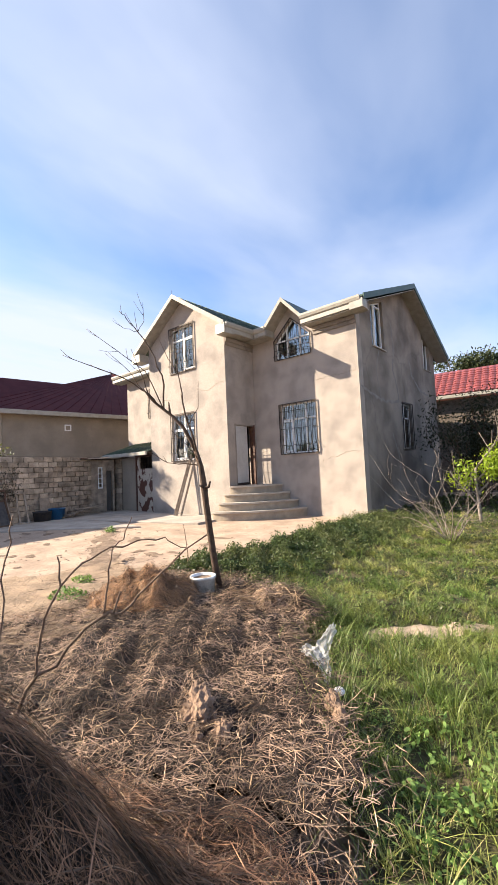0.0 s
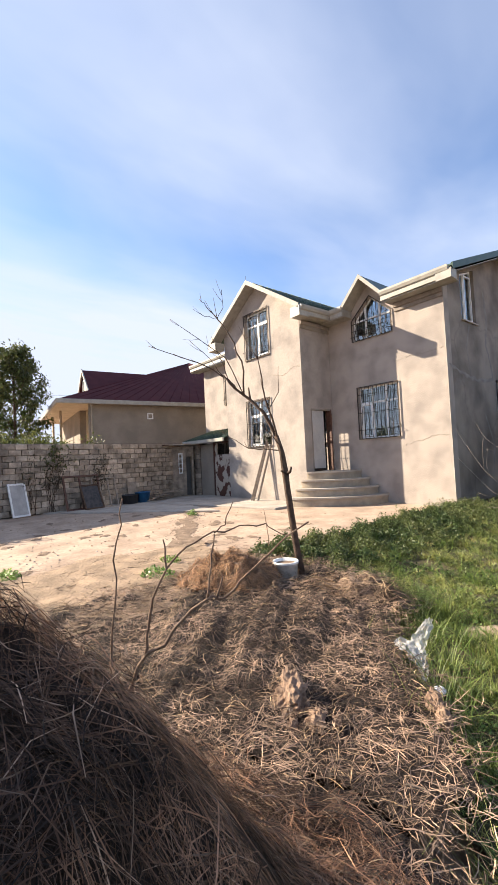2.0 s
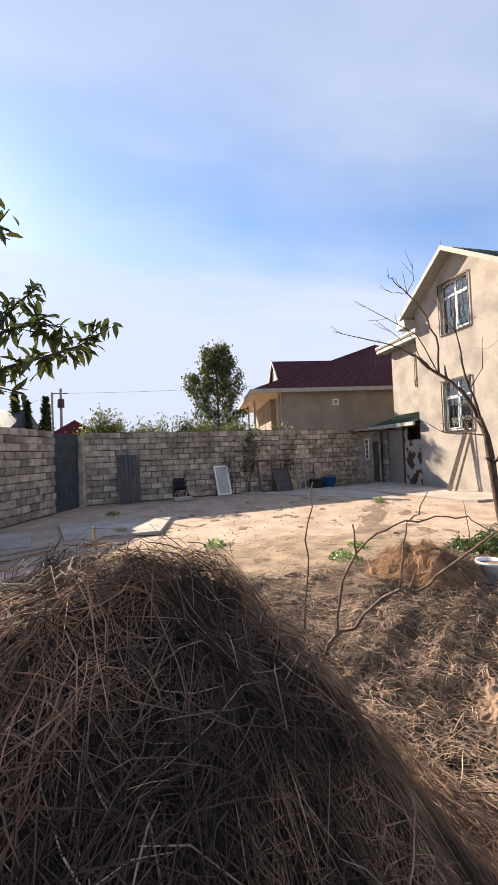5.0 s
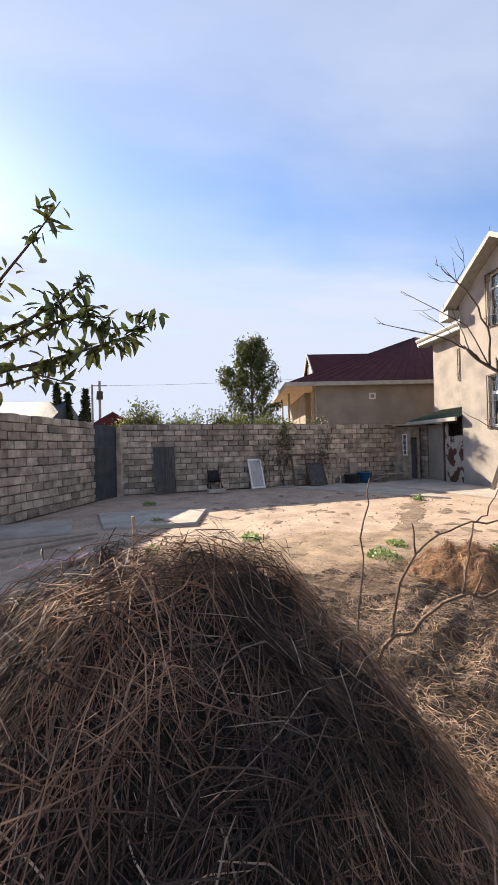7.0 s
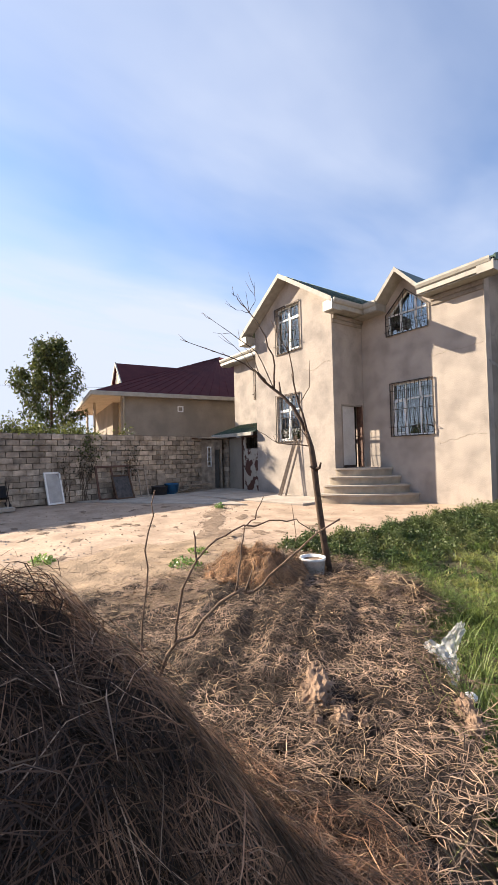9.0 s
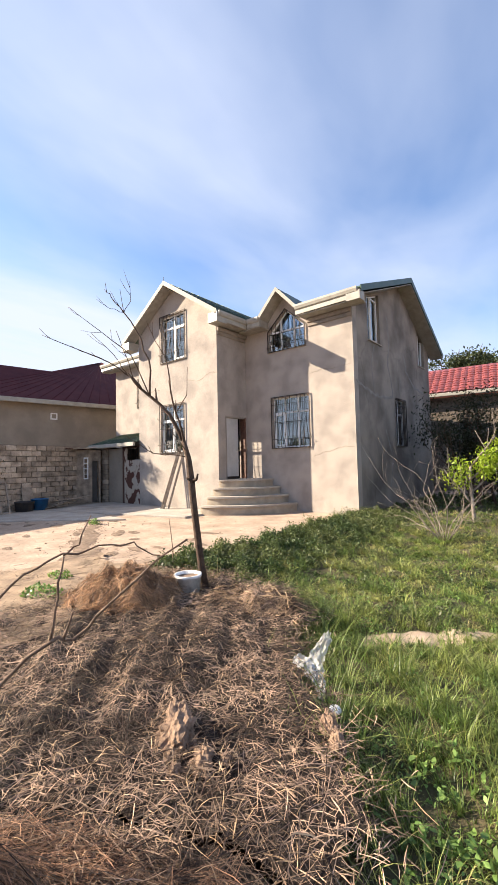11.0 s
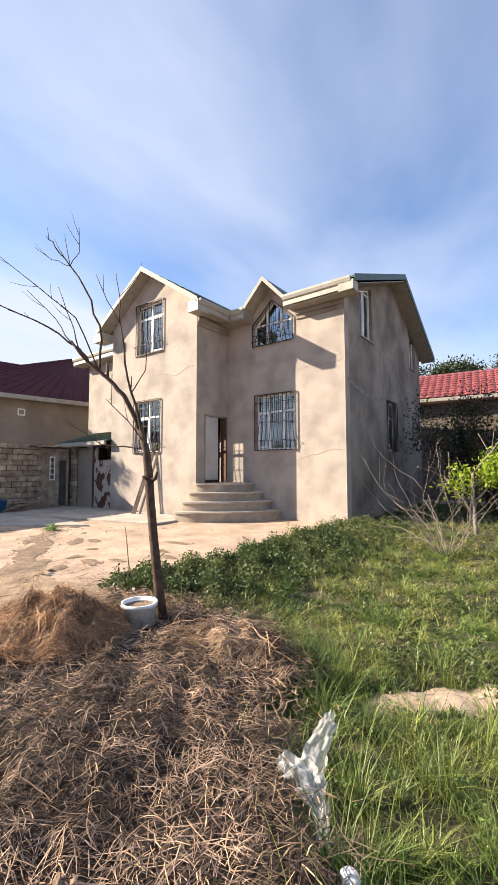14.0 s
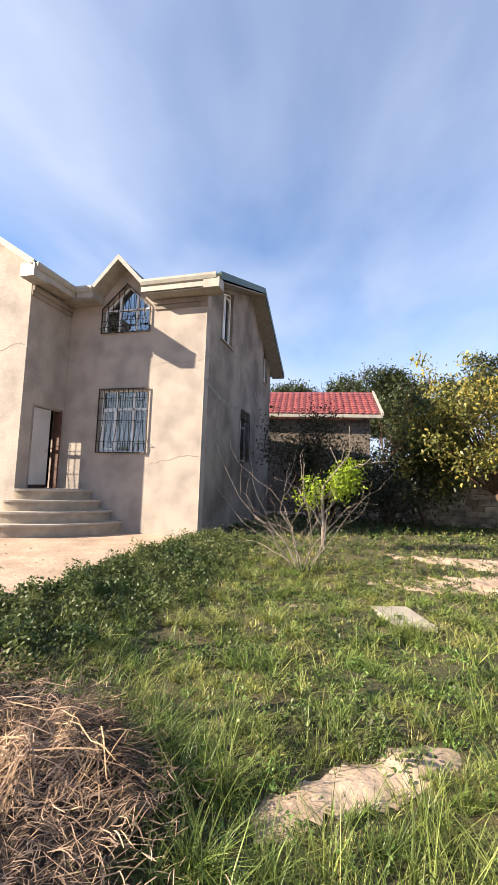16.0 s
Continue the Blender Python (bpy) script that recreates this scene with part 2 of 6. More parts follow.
def quads(name, v, mat, parent=None, per=4):
    """A mesh of many loose faces out of an array (n, per, 3)."""
    n = len(v)
    me = bpy.data.meshes.new(name)
    me.vertices.add(n * per)
    me.vertices.foreach_set("co", np.ascontiguousarray(v, dtype=np.float32).ravel())
    me.loops.add(n * per)
    me.loops.foreach_set("vertex_index", np.arange(n * per, dtype=np.int32))
    me.polygons.add(n)
    me.polygons.foreach_set("loop_start", np.arange(0, n * per, per, dtype=np.int32))
    me.update(calc_edges=True)
    me.materials.append(M[mat] if isinstance(mat, str) else mat)
    ob = new(name, me)
    ob.parent = parent
    return ob


def strips(name, lines, widths, sides, mat, parent=None):
    """Many ribbons in one mesh: lines (n, k, 3), half widths (n, k), sideways directions (n, 3)."""
    n, k, _ = lines.shape
    off = sides[:, None, :] * widths[:, :, None]
    v = np.stack([lines - off, lines + off], axis=2).reshape(n, k * 2, 3)
    me = bpy.data.meshes.new(name)
    me.vertices.add(n * k * 2)
    me.vertices.foreach_set("co", np.ascontiguousarray(v, dtype=np.float32).ravel())
    base = (np.arange(n) * k * 2)[:, None, None]
    j = np.arange(k - 1)[None, :, None] * 2
    idx = (base + j + np.array([0, 1, 3, 2])[None, None, :]).astype(np.int32)
    me.loops.add(idx.size)
    me.loops.foreach_set("vertex_index", idx.ravel())
    me.polygons.add(n * (k - 1))
    me.polygons.foreach_set("loop_start", np.arange(0, idx.size, 4, dtype=np.int32))
    me.update(calc_edges=True)
    me.materials.append(M[mat] if isinstance(mat, str) else mat)
    ob = new(name, me)
    ob.parent = parent
    return ob


def box(bm, x0, x1, y0, y1, z0, z1, bevel=0.0, m=None):
    vs = [bm.verts.new((x, y, z)) for x in (x0, x1) for y in (y0, y1) for z in (z0, z1)]
    fs = [bm.faces.new([vs[i] for i in q]) for q in ((0, 1, 3, 2), (4, 6, 7, 5), (0, 4, 5, 1), (2, 3, 7, 6), (0, 2, 6, 4), (1, 5, 7, 3))]
    if bevel:
        es = list({e for f in fs for e in f.edges})
        out = bmesh.ops.bevel(bm, geom=es, offset=bevel, segments=1, affect="EDGES")
        vs = list({v for f in out["faces"] for v in f.verts} | {v for v in vs if v.is_valid})
    if m is not None:
        bmesh.ops.transform(bm, matrix=m, verts=vs)
    return vs


def block_of(x0, x1, y0, y1, z0, z1, bevel=0.0, m=None):
    bm = bmesh.new()
    box(bm, x0, x1, y0, y1, z0, z1, bevel, m)
    return bm


def prism(bm, outline, a, b, axis):
    """An outline of (u, z) pushed from a to b along axis 'x' or 'y'."""
    def at(u, z, w):
        return (w, u, z) if axis == "x" else (u, w, z)
    lo, hi = [bm.verts.new(at(u, z, a)) for u, z in outline], [bm.verts.new(at(u, z, b)) for u, z in outline]
    n = len(outline)
    bm.faces.new(lo), bm.faces.new(hi[::-1])
    for i in range(n):
        bm.faces.new((lo[i], hi[i], hi[(i + 1) % n], lo[(i + 1) % n]))
    bmesh.ops.recalc_face_normals(bm, faces=bm.faces[:])


def slab(bm, corners, down):
    """A sheet through corners with a thickness downwards."""
    lo = [bm.verts.new((x, y, z - down)) for x, y, z in corners]
    hi = [bm.verts.new(c) for c in corners]
    n = len(corners)
    bm.faces.new(hi), bm.faces.new(lo[::-1])
    for i in range(n):
        bm.faces.new((lo[i], lo[(i + 1) % n], hi[(i + 1) % n], hi[i]))
    bmesh.ops.recalc_face_normals(bm, faces=bm.faces[:])


def tube(bm, points, radii, sides=6):
    """A round bar along points, with a radius at each."""
    points = [Vector(p) for p in points]
    rings = []
    for i, p in enumerate(points):
        d = (points[min(i + 1, len(points) - 1)] - points[max(i - 1, 0)]).normalized()
        u = d.orthogonal().normalized() if not rings else (last - d * last.dot(d)).normalized()
        last = u
        w = d.cross(u)
        rings.append([bm.verts.new(p + (u * math.cos(2 * math.pi * k / sides) + w * math.sin(2 * math.pi * k / sides)) * radii[i]) for k in range(sides)])
    for a, b in zip(rings, rings[1:]):
        for k in range(sides):
            bm.faces.new((a[k], a[(k + 1) % sides], b[(k + 1) % sides], b[k])).smooth = True
    bm.faces.new(rings[0][::-1]), bm.faces.new(rings[-1])


def profile_z(profile, u):
    for (u0, z0), (u1, z1) in zip(profile, profile[1:]):
        if u0 <= u <= u1:
            return z0 + (z1 - z0) * (u - u0) / (u1 - u0)
    return profile[0][1] if u < profile[0][0] else profile[-1][1]


def pierced_wall(bm, axis, a, b, base, top, holes):
    """A wall between a and b across its axis, its top a line of (u, z), with holes (z of the sill, line of the head)."""
    cuts = sorted({u for u, _ in top} | {u for _, head in holes for u, _ in head})
    for u0, u1 in zip(cuts, cuts[1:]):
        if u1 - u0 < 1e-4:
            continue
        mid = (u0 + u1) / 2
        spans = sorted([h for h in holes if h[1][0][0] < mid < h[1][-1][0]], key=lambda h: h[0])
        low = (base, base)
        for sill, head in spans:
            prism(bm, [(u0, low[0]), (u1, low[1]), (u1, sill), (u0, sill)], a, b, axis)
            low = (profile_z(head, u0 + 1e-6), profile_z(head, u1 - 1e-6))
        prism(bm, [(u0, low[0]), (u1, low[1]), (u1, profile_z(top, u1)), (u0, profile_z(top, u0))], a, b, axis)


# ground: one sheet to the horizon, with the yard's gentle unevenness
def ground_z(x, y):
    # the planted side falls slightly towards the back of the plot
    d, e = max(0.0, min(1.0, (x - 0.6) / 2.0)), max(0.0, min(1.0, (-1.0 - y) / 2.5))
    return 0.03 * noise.noise(Vector((x * 0.5, y * 0.5, 0))) - 0.03 - 0.24 * d * e


def build_ground():
    xs = np.concatenate([[-900, -300, -90, -45, -30, -22], np.arange(-17, 14.01, 0.25), [18, 24, 34, 60, 200, 900]])
    ys = np.concatenate([[-900, -300, -90, -45, -28, -22], np.arange(-18, 12.01, 0.25), [15, 20, 28, 60, 200, 900]])
    v = [(x, y, ground_z(x, y) if -17 <= x <= 14 and -18 <= y <= 12 else -0.05) for y in ys for x in xs]
    nx = len(xs)
    f = [(j * nx + i, j * nx + i + 1, (j + 1) * nx + i + 1, (j + 1) * nx + i) for j in range(len(ys) - 1) for i in range(nx - 1)]
    g = mesh_of("ground", v, f, "sand", smooth=True)
    return tagged(g, "packed sandy earth of the yard, cracked and dusty", "ground", kind="structure")


build_ground()

# the house
BL_X0, BL_X1, BL_Y = -8.452, -4.148, -1.489
W_X0, D_Y1, T = -12.4, 7.5, 0.3
house = thing("house", (0, 0, 0), 0, "unfinished two-storey house rendered in bare cement, green roof", "house")


def window_hole(u0, u1, z0, z1):
    return (z0, [(u0, z1), (u1, z1)])


HOLE_FRONT = window_hole(-3.0, -1.55, 2.04, 3.72)
HOLE_PENT = (5.32, [(-3.08, 5.98), (-2.36, 6.66), (-1.64, 5.98)])
HOLE_UP = window_hole(-7.042, -5.696, 5.369, 7.099)
HOLE_LOW = window_hole(-7.106, -5.782, 2.015, 3.745)
HOLE_SIDE_A = (5.4, [(1.12, 6.78), (2.12, 7.12)])
HOLE_SIDE_B = (5.4, [(6.1, 7.02), (6.9, 6.62)])
HOLE_SIDE_L = window_hole(3.3, 4.28, 2.06, 3.72)
HOLE_DOOR = window_hole(-1.13, -0.07, 1.02, 3.16)


def wall_of(name, axis, a, b, top, holes, mat, label=""):
    bm = bmesh.new()
    pierced_wall(bm, axis, a, b, -0.25, top, holes)
    bmesh.ops.remove_doubles(bm, verts=bm.verts[:], dist=1e-4)
    return part(name, bm, mat, house, label)


wall_of("wall", "y", 0.0, T, [(BL_X1, 6.3), (-3.15, 6.3), (-2.36, 7.2), (-1.6, 6.3), (0.0, 6.3)], [HOLE_FRONT, HOLE_PENT], "render", "sunlit cement-rendered front wall")
wall_of("wall", "y", 0.0, T, [(W_X0, 6.2), (BL_X0, 6.2)], [window_hole(-10.6, -9.5, 4.2, 5.5)], "render")
wall_of("wall", "y", BL_Y, BL_Y + 0.17, [(BL_X0, 6.63), (-6.315, 8.06), (BL_X1, 6.63)], [HOLE_UP, HOLE_LOW], "render", "gabled cement-rendered wall")
wall_of("wall", "x", BL_X1 - T, BL_X1 - 0.003, [(BL_Y + 0.17, 6.44), (0.0, 6.44)], [HOLE_DOOR], "render")
wall_of("wall", "x", BL_X0 + 0.003, BL_X0 + T, [(BL_Y + 0.17, 6.44), (0.0, 6.44)], [], "render")
wall_of("wall", "x", -T, 0.0, [(T, 6.6), (4.04, 8.05), (D_Y1, 6.2)], [HOLE_SIDE_A, HOLE_SIDE_B, HOLE_SIDE_L], "render_shade", "side wall with repaired cracks, its shade put into the render")
wall_of("wall", "x", W_X0, W_X0 + T, [(T, 6.3), (4.04, 7.95), (D_Y1 - T, 6.2)], [], "render_shade")
wall_of("wall", "y", D_Y1 - T, D_Y1, [(W_X0, 6.2), (-T, 6.2)], [], "render_shade")
# floors and a cross wall added inside, coloured dark so that the rooms look dim behind the panes
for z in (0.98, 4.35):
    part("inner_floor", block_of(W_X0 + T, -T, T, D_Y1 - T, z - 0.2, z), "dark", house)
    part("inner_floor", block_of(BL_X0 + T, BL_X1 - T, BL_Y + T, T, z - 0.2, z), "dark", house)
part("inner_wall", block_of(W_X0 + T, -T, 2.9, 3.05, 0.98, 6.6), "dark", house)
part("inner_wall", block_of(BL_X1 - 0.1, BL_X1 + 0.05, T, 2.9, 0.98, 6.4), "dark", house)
# the pale corner bead
part("corner_bead", block_of(-0.014, 0.005, -0.005, 0.014, 0, 5.8), "concrete", house, "pale corner edge")


# cracks filled with smears of cement, a few millimetres proud of the walls
def smear(at, points, width, mat, label):
    r = random.Random(int(points[0][0] * 100 + points[0][1] * 10))
    fine = []
    for (u0, z0), (u1, z1) in zip(points, points[1:]):
        for k in range(8):
            fine.append((u0 + (u1 - u0) * k / 8 + r.gauss(0, 0.015), z0 + (z1 - z0) * k / 8 + r.gauss(0, 0.015)))
    fine.append(points[-1])
    bm, rows = bmesh.new(), []
    for k, (u, z) in enumerate(fine):
        a, b = fine[max(0, k - 1)], fine[min(len(fine) - 1, k + 1)]
        d = Vector((b[0] - a[0], b[1] - a[1])).normalized()
        w0, w1 = (width * r.uniform(0.3, 1.2) * (0.25 if k in (0, len(fine) - 1) else 1) for _ in range(2))
        rows.append([bm.verts.new(at(u - d.y * q, z + d.x * q, e)) for q, e in ((-w0, -0.0005), (-w0 * 0.5, -0.005), (w1 * 0.5, -0.005), (w1, -0.0005))])
    for p, q in zip(rows, rows[1:]):
        for k in range(3):
            bm.faces.new((p[k], p[k + 1], q[k + 1], q[k]))
    part("crack_filling", bm, mat, house, label)


on_side, on_front, on_block = (lambda u, z, d: (-d, u, z)), (lambda u, z, d: (u, d, z)), (lambda u, z, d: (u, BL_Y + d, z))
for points, width in (([(2.75, 6.6), (2.9, 5.6), (2.7, 4.9), (3.0, 4.2), (3.1, 3.75)], 0.06), ([(0.1, 3.95), (1.0, 3.75), (1.9, 3.62), (3.2, 3.75)], 0.06),
                      ([(4.3, 5.6), (4.6, 4.9), (5.4, 4.4), (6.6, 4.3)], 0.06), ([(1.6, 5.3), (1.3, 4.6), (1.5, 3.7)], 0.035), ([(2.3, 2.6), (2.9, 1.6), (2.6, 0.6)], 0.05)):
    smear(on_side, points, width, "patch", "dark cement filling along a crack")
for points, width in (([(-1.62, 4.36), (-1.1, 4.41), (-0.5, 4.4), (-0.05, 4.44)], 0.008), ([(-1.5, 1.72), (-0.9, 1.86), (-0.5, 1.98), (-0.05, 1.97)], 0.008)):
    smear(on_front, points, width, "plaster", "dull cement filling along a crack")
for points, width in (([(-5.7, 4.55), (-5.0, 4.42), (-4.5, 4.62), (-4.2, 4.6)], 0.014), ([(-8.2, 4.2), (-7.6, 4.4), (-7.1, 4.38)], 0.014)):
    smear(on_block, points, width, "plaster", "dull cement filling along a crack")


# roofs
EAVE_Y, RIDGE_Y, RIDGE_Z, EAVE_Z = -0.45, 4.04, 8.2, 6.48
SL = (RIDGE_Z - EAVE_Z) / (RIDGE_Y - EAVE_Y)


def ribs(roof, mat, p0, p1, q0, q1, n, h=0.03):
    """Standing seams on a roof, from the edge p0-p1 up to q0-q1."""
    p0, p1, q0, q1 = map(Vector, (p0, p1, q0, q1))
    for i in range(n + 1):
        k = i / n
        a, b = p0.lerp(p1, k), q0.lerp(q1, k)
        if (a - b).length > 0.05:
            bm = bmesh.new()
            tube(bm, [a + Vector((0, 0, h * 0.3)), b + Vector((0, 0, h * 0.3))], [h * 0.6] * 2, 4)
            part("seam", bm, mat, roof)


bm = bmesh.new()
CUT_Z = EAVE_Z + SL * (0.3 - EAVE_Y)
for x0, x1, y0, z0 in ((0.5, -1.66, EAVE_Y, EAVE_Z), (-1.66, -8.85, 0.3, CUT_Z), (-8.85, -12.9, EAVE_Y, EAVE_Z)):
    slab(bm, [(x0, y0, z0), (x0, RIDGE_Y, RIDGE_Z), (x1, RIDGE_Y, RIDGE_Z), (x1, y0, z0)], 0.05)
slab(bm, [(0.5, RIDGE_Y, RIDGE_Z), (0.5, 7.95, 6.1), (-12.9, 7.95, 6.1), (-12.9, RIDGE_Y, RIDGE_Z)], 0.05)
roof = part("roof", bm, "green", house, "dark green metal roof")
ribs(roof, "green", (0.5, EAVE_Y, EAVE_Z), (-1.66, EAVE_Y, EAVE_Z), (0.5, RIDGE_Y, RIDGE_Z), (-1.66, RIDGE_Y, RIDGE_Z), 8)
GX, GZ, GS, GY, GW = -6.315, 8.178, 0.655, -1.92, 2.617
bm = bmesh.new()
for s in (1, -1):
    foot = (GX + s * GW, GZ - GW * GS)
    slab(bm, [(GX, GY, GZ), (GX, 3.9, GZ), (foot[0], 3.9, foot[1]), (foot[0], GY, foot[1])], 0.05)
roof = part("roof", bm, "green", house, "green gable roof")
for s in (1, -1):
    foot = (GX + s * GW, GZ - GW * GS)
    ribs(roof, "green", (foot[0], GY, foot[1]), (foot[0], 3.8, foot[1]), (GX, GY, GZ), (GX, 3.8, GZ), 17)
bm = bmesh.new()
DX, DZ, DS = -2.38, 7.25, 1.05
for s in (1, -1):
    slab(bm, [(DX, -0.5, DZ), (DX, 1.7, DZ), (DX + s * 0.75, 1.7, DZ - 0.75 * DS), (DX + s * 0.75, -0.5, DZ - 0.75 * DS)], 0.04)
part("roof", bm, "green", house, "small green gablet roof")


def board(p0, p1, drop, thick, normal, mat="trim", name="fascia", lift=0.0):
    """A board hanging under the line p0-p1."""
    p0, p1, n = Vector(p0), Vector(p1), Vector(normal) * thick
    bm = bmesh.new()
    up, dn = Vector((0, 0, lift)), Vector((0, 0, -drop))
    vs = [bm.verts.new(p) for p in (p0 + up, p1 + up, p1 + dn, p0 + dn, p0 + up + n, p1 + up + n, p1 + dn + n, p0 + dn + n)]
    for q in ((0, 1, 2, 3), (7, 6, 5, 4), (0, 4, 5, 1), (1, 5, 6, 2), (2, 6, 7, 3), (3, 7, 4, 0)):
        bm.faces.new([vs[i] for i in q])
    bmesh.ops.recalc_face_normals(bm, faces=bm.faces[:])
    return part(name, bm, mat, house)


def gutter(p0, p1, side):
    """A stepped eaves gutter below the line p0-p1, its lip towards side."""
    d, s = (Vector(p1) - Vector(p0)), Vector(side)
    outline = [(0.0, -0.02), (0.09, -0.02), (0.10, 0.0), (0.12, 0.0), (0.12, -0.06), (0.09, -0.14), (0.05, -0.17), (0.05, -0.30), (0.0, -0.30)]
    bm = bmesh.new()
    a = [bm.verts.new(Vector(p0) + s * u + Vector((0, 0, z))) for u, z in outline]
    b = [bm.verts.new(Vector(p1) + s * u + Vector((0, 0, z))) for u, z in outline]
    bm.faces.new(a), bm.faces.new(b[::-1])
    for i in range(len(outline)):
        j = (i + 1) % len(outline)
        bm.faces.new((a[i], b[i], b[j], a[j]))
    bmesh.ops.recalc_face_normals(bm, faces=bm.faces[:])
    part("gutter", bm, "trim", house, "cream metal eaves gutter")


gutter((-1.66, EAVE_Y, 6.46), (0.42, EAVE_Y, 6.46), (0, -1, 0))
gutter((-12.9, EAVE_Y, 6.46), (-8.95, EAVE_Y, 6.46), (0, -1, 0))
gutter((-3.71, GY, 6.44), (-3.71, EAVE_Y, 6.45), (1, 0, 0))
gutter((-3.6, EAVE_Y - 0.02, 6.455), (-3.1, EAVE_Y - 0.02, 6.455), (0, -1, 0))
# verges: the left gable, the gablet (both in soffit grey for their shade), the side gable
for s in (1, -1):
    board((GX, GY, GZ - 0.02), (GX + s * GW, GY, GZ - GW * GS - 0.02), 0.12, 0.03, (0, -1, 0), "soffit", lift=0.05)
    board((DX, -0.5, DZ - 0.02), (DX + s * 0.75, -0.5, DZ - 0.75 * DS - 0.02), 0.11, 0.03, (0, -1, 0), "soffit", lift=0.04)
part("eave_return", block_of(-4.07, -3.665, GY - 0.03, BL_Y - 0.003, 6.095, 6.415), "trim", house, "boxed eave end")
part("eave_return", block_of(-8.985, -8.455, GY - 0.03, BL_Y - 0.003, 6.095, 6.4), "trim", house, "boxed eave end")
# dark roof green on these two boards stands in for shade facing +X
board((0.5, EAVE_Y, EAVE_Z - 0.02), (0.5, RIDGE_Y, RIDGE_Z - 0.02), 0.14, 0.025, (1, 0, 0), "green", "verge_board", 0.05)
board((0.5, RIDGE_Y, RIDGE_Z - 0.02), (0.5, 7.95, 6.08), 0.14, 0.025, (1, 0, 0), "green", "verge_board", 0.05)
part("eave_return", block_of(0.08, 0.5, EAVE_Y - 0.08, -0.2, 6.1, 6.36), "trim", house, "boxed eave end")
# soffits
for spec in ((-1.6, 0.45, EAVE_Y, 0, 6.12, 6.15), (-12.9, -8.46, EAVE_Y, 0, 6.12, 6.15), (BL_X1, -3.72, GY + 0.4, -0.05, 6.16, 6.19), (-4.13, -3.06, -0.5, 0, 6.12, 6.145), (-3.7, -3.1, -0.46, -0.002, 6.15, 6.4)):
    part("soffit", block_of(*spec), "soffit", house)


def soffit_sheet(*corners):
    bm = bmesh.new()
    slab(bm, corners, 0.02)
    part("soffit", bm, "soffit", house)


for s in (1, -1):
    soffit_sheet((GX, GY, GZ - 0.12), (GX, BL_Y, GZ - 0.12), (GX + s * 2.56, BL_Y, GZ - 0.12 - 2.56 * GS), (GX + s * 2.56, GY, GZ - 0.12 - 2.56 * GS))
    soffit_sheet((DX, -0.5, DZ - 0.1), (DX, 0, DZ - 0.1), (DX + s * 0.72, 0, DZ - 0.1 - 0.72 * DS), (DX + s * 0.72, -0.5, DZ - 0.1 - 0.72 * DS))
soffit_sheet((0.0, EAVE_Y + 0.2, EAVE_Z - 0.14), (0.5, EAVE_Y + 0.2, EAVE_Z - 0.14), (0.5, RIDGE_Y, RIDGE_Z - 0.2), (0.0, RIDGE_Y, RIDGE_Z - 0.2))
soffit_sheet((0.0, RIDGE_Y, RIDGE_Z - 0.2), (0.5, RIDGE_Y, RIDGE_Z - 0.2), (0.5, 7.9, 5.95), (0.0, 7.9, 5.95))
# the stepped frieze under the front eave, in the shade-darkened render
for k, (z0, z1, out) in enumerate(((5.98, 6.11, 0.09), (5.86, 5.98, 0.045))):
    part("frieze", block_of(-1.5, 0.02, -out, -0.002, z0, z1, 0.008), "render_shade", house)
    part("frieze", block_of(BL_X1 + 0.002, BL_X1 + out, BL_Y + 0.01, -0.02, z0, z1, 0.008), "render_shade", house)
bm = bmesh.new()
tube(bm, [(-6.42, -1.84, 8.08), (-6.42, -1.84, 8.42)], [0.008, 0.005])
part("aerial", bm, "iron", house)


# windows: the plane's axes u and z, set into the wall
def frame_bars(bm, at, outline, w, d0, d1):
    """Bars of a frame along the sides of an outline of (u, z)."""
    n = len(outline)
    c = Vector((sum(p[0] for p in outline) / n, sum(p[1] for p in outline) / n))
    inner = []
    for i in range(n):
        a, b, e = (Vector(outline[(i + k) % n]) for k in (-1, 0, 1))
        d1v, d2v = (b - a).normalized(), (e - b).normalized()
        n1, n2 = Vector((-d1v.y, d1v.x)), Vector((-d2v.y, d2v.x))
        if n1.dot(c - b) < 0:
            n1 = -n1
        if n2.dot(c - b) < 0:
            n2 = -n2
        mid = (n1 + n2).normalized()
        inner.append(b + mid * w / max(0.3, mid.dot(n1)))
    rings = [[bm.verts.new(at(p[0], p[1], d)) for p in ring] for ring, d in ((outline, d0), (inner, d0), (inner, d1), (outline, d1))]
    for i in range(n):
        j = (i + 1) % n
        for r in range(4):
            s = (r + 1) % 4
            bm.faces.new((rings[r][i], rings[r][j], rings[s][j], rings[s][i]))
    bmesh.ops.recalc_face_normals(bm, faces=bm.faces[:])


def bar_between(bm, at, u0, u1, z0, z1, d0, d1):
    vs = [bm.verts.new(at(u, z, d)) for u in (u0, u1) for z in (z0, z1) for d in (d0, d1)]
    for q in ((0, 1, 3, 2), (4, 6, 7, 5), (0, 4, 5, 1), (2, 3, 7, 6), (0, 2, 6, 4), (1, 5, 7, 3)):
        bm.faces.new([vs[i] for i in q])
    bmesh.ops.recalc_face_normals(bm, faces=bm.faces[:])


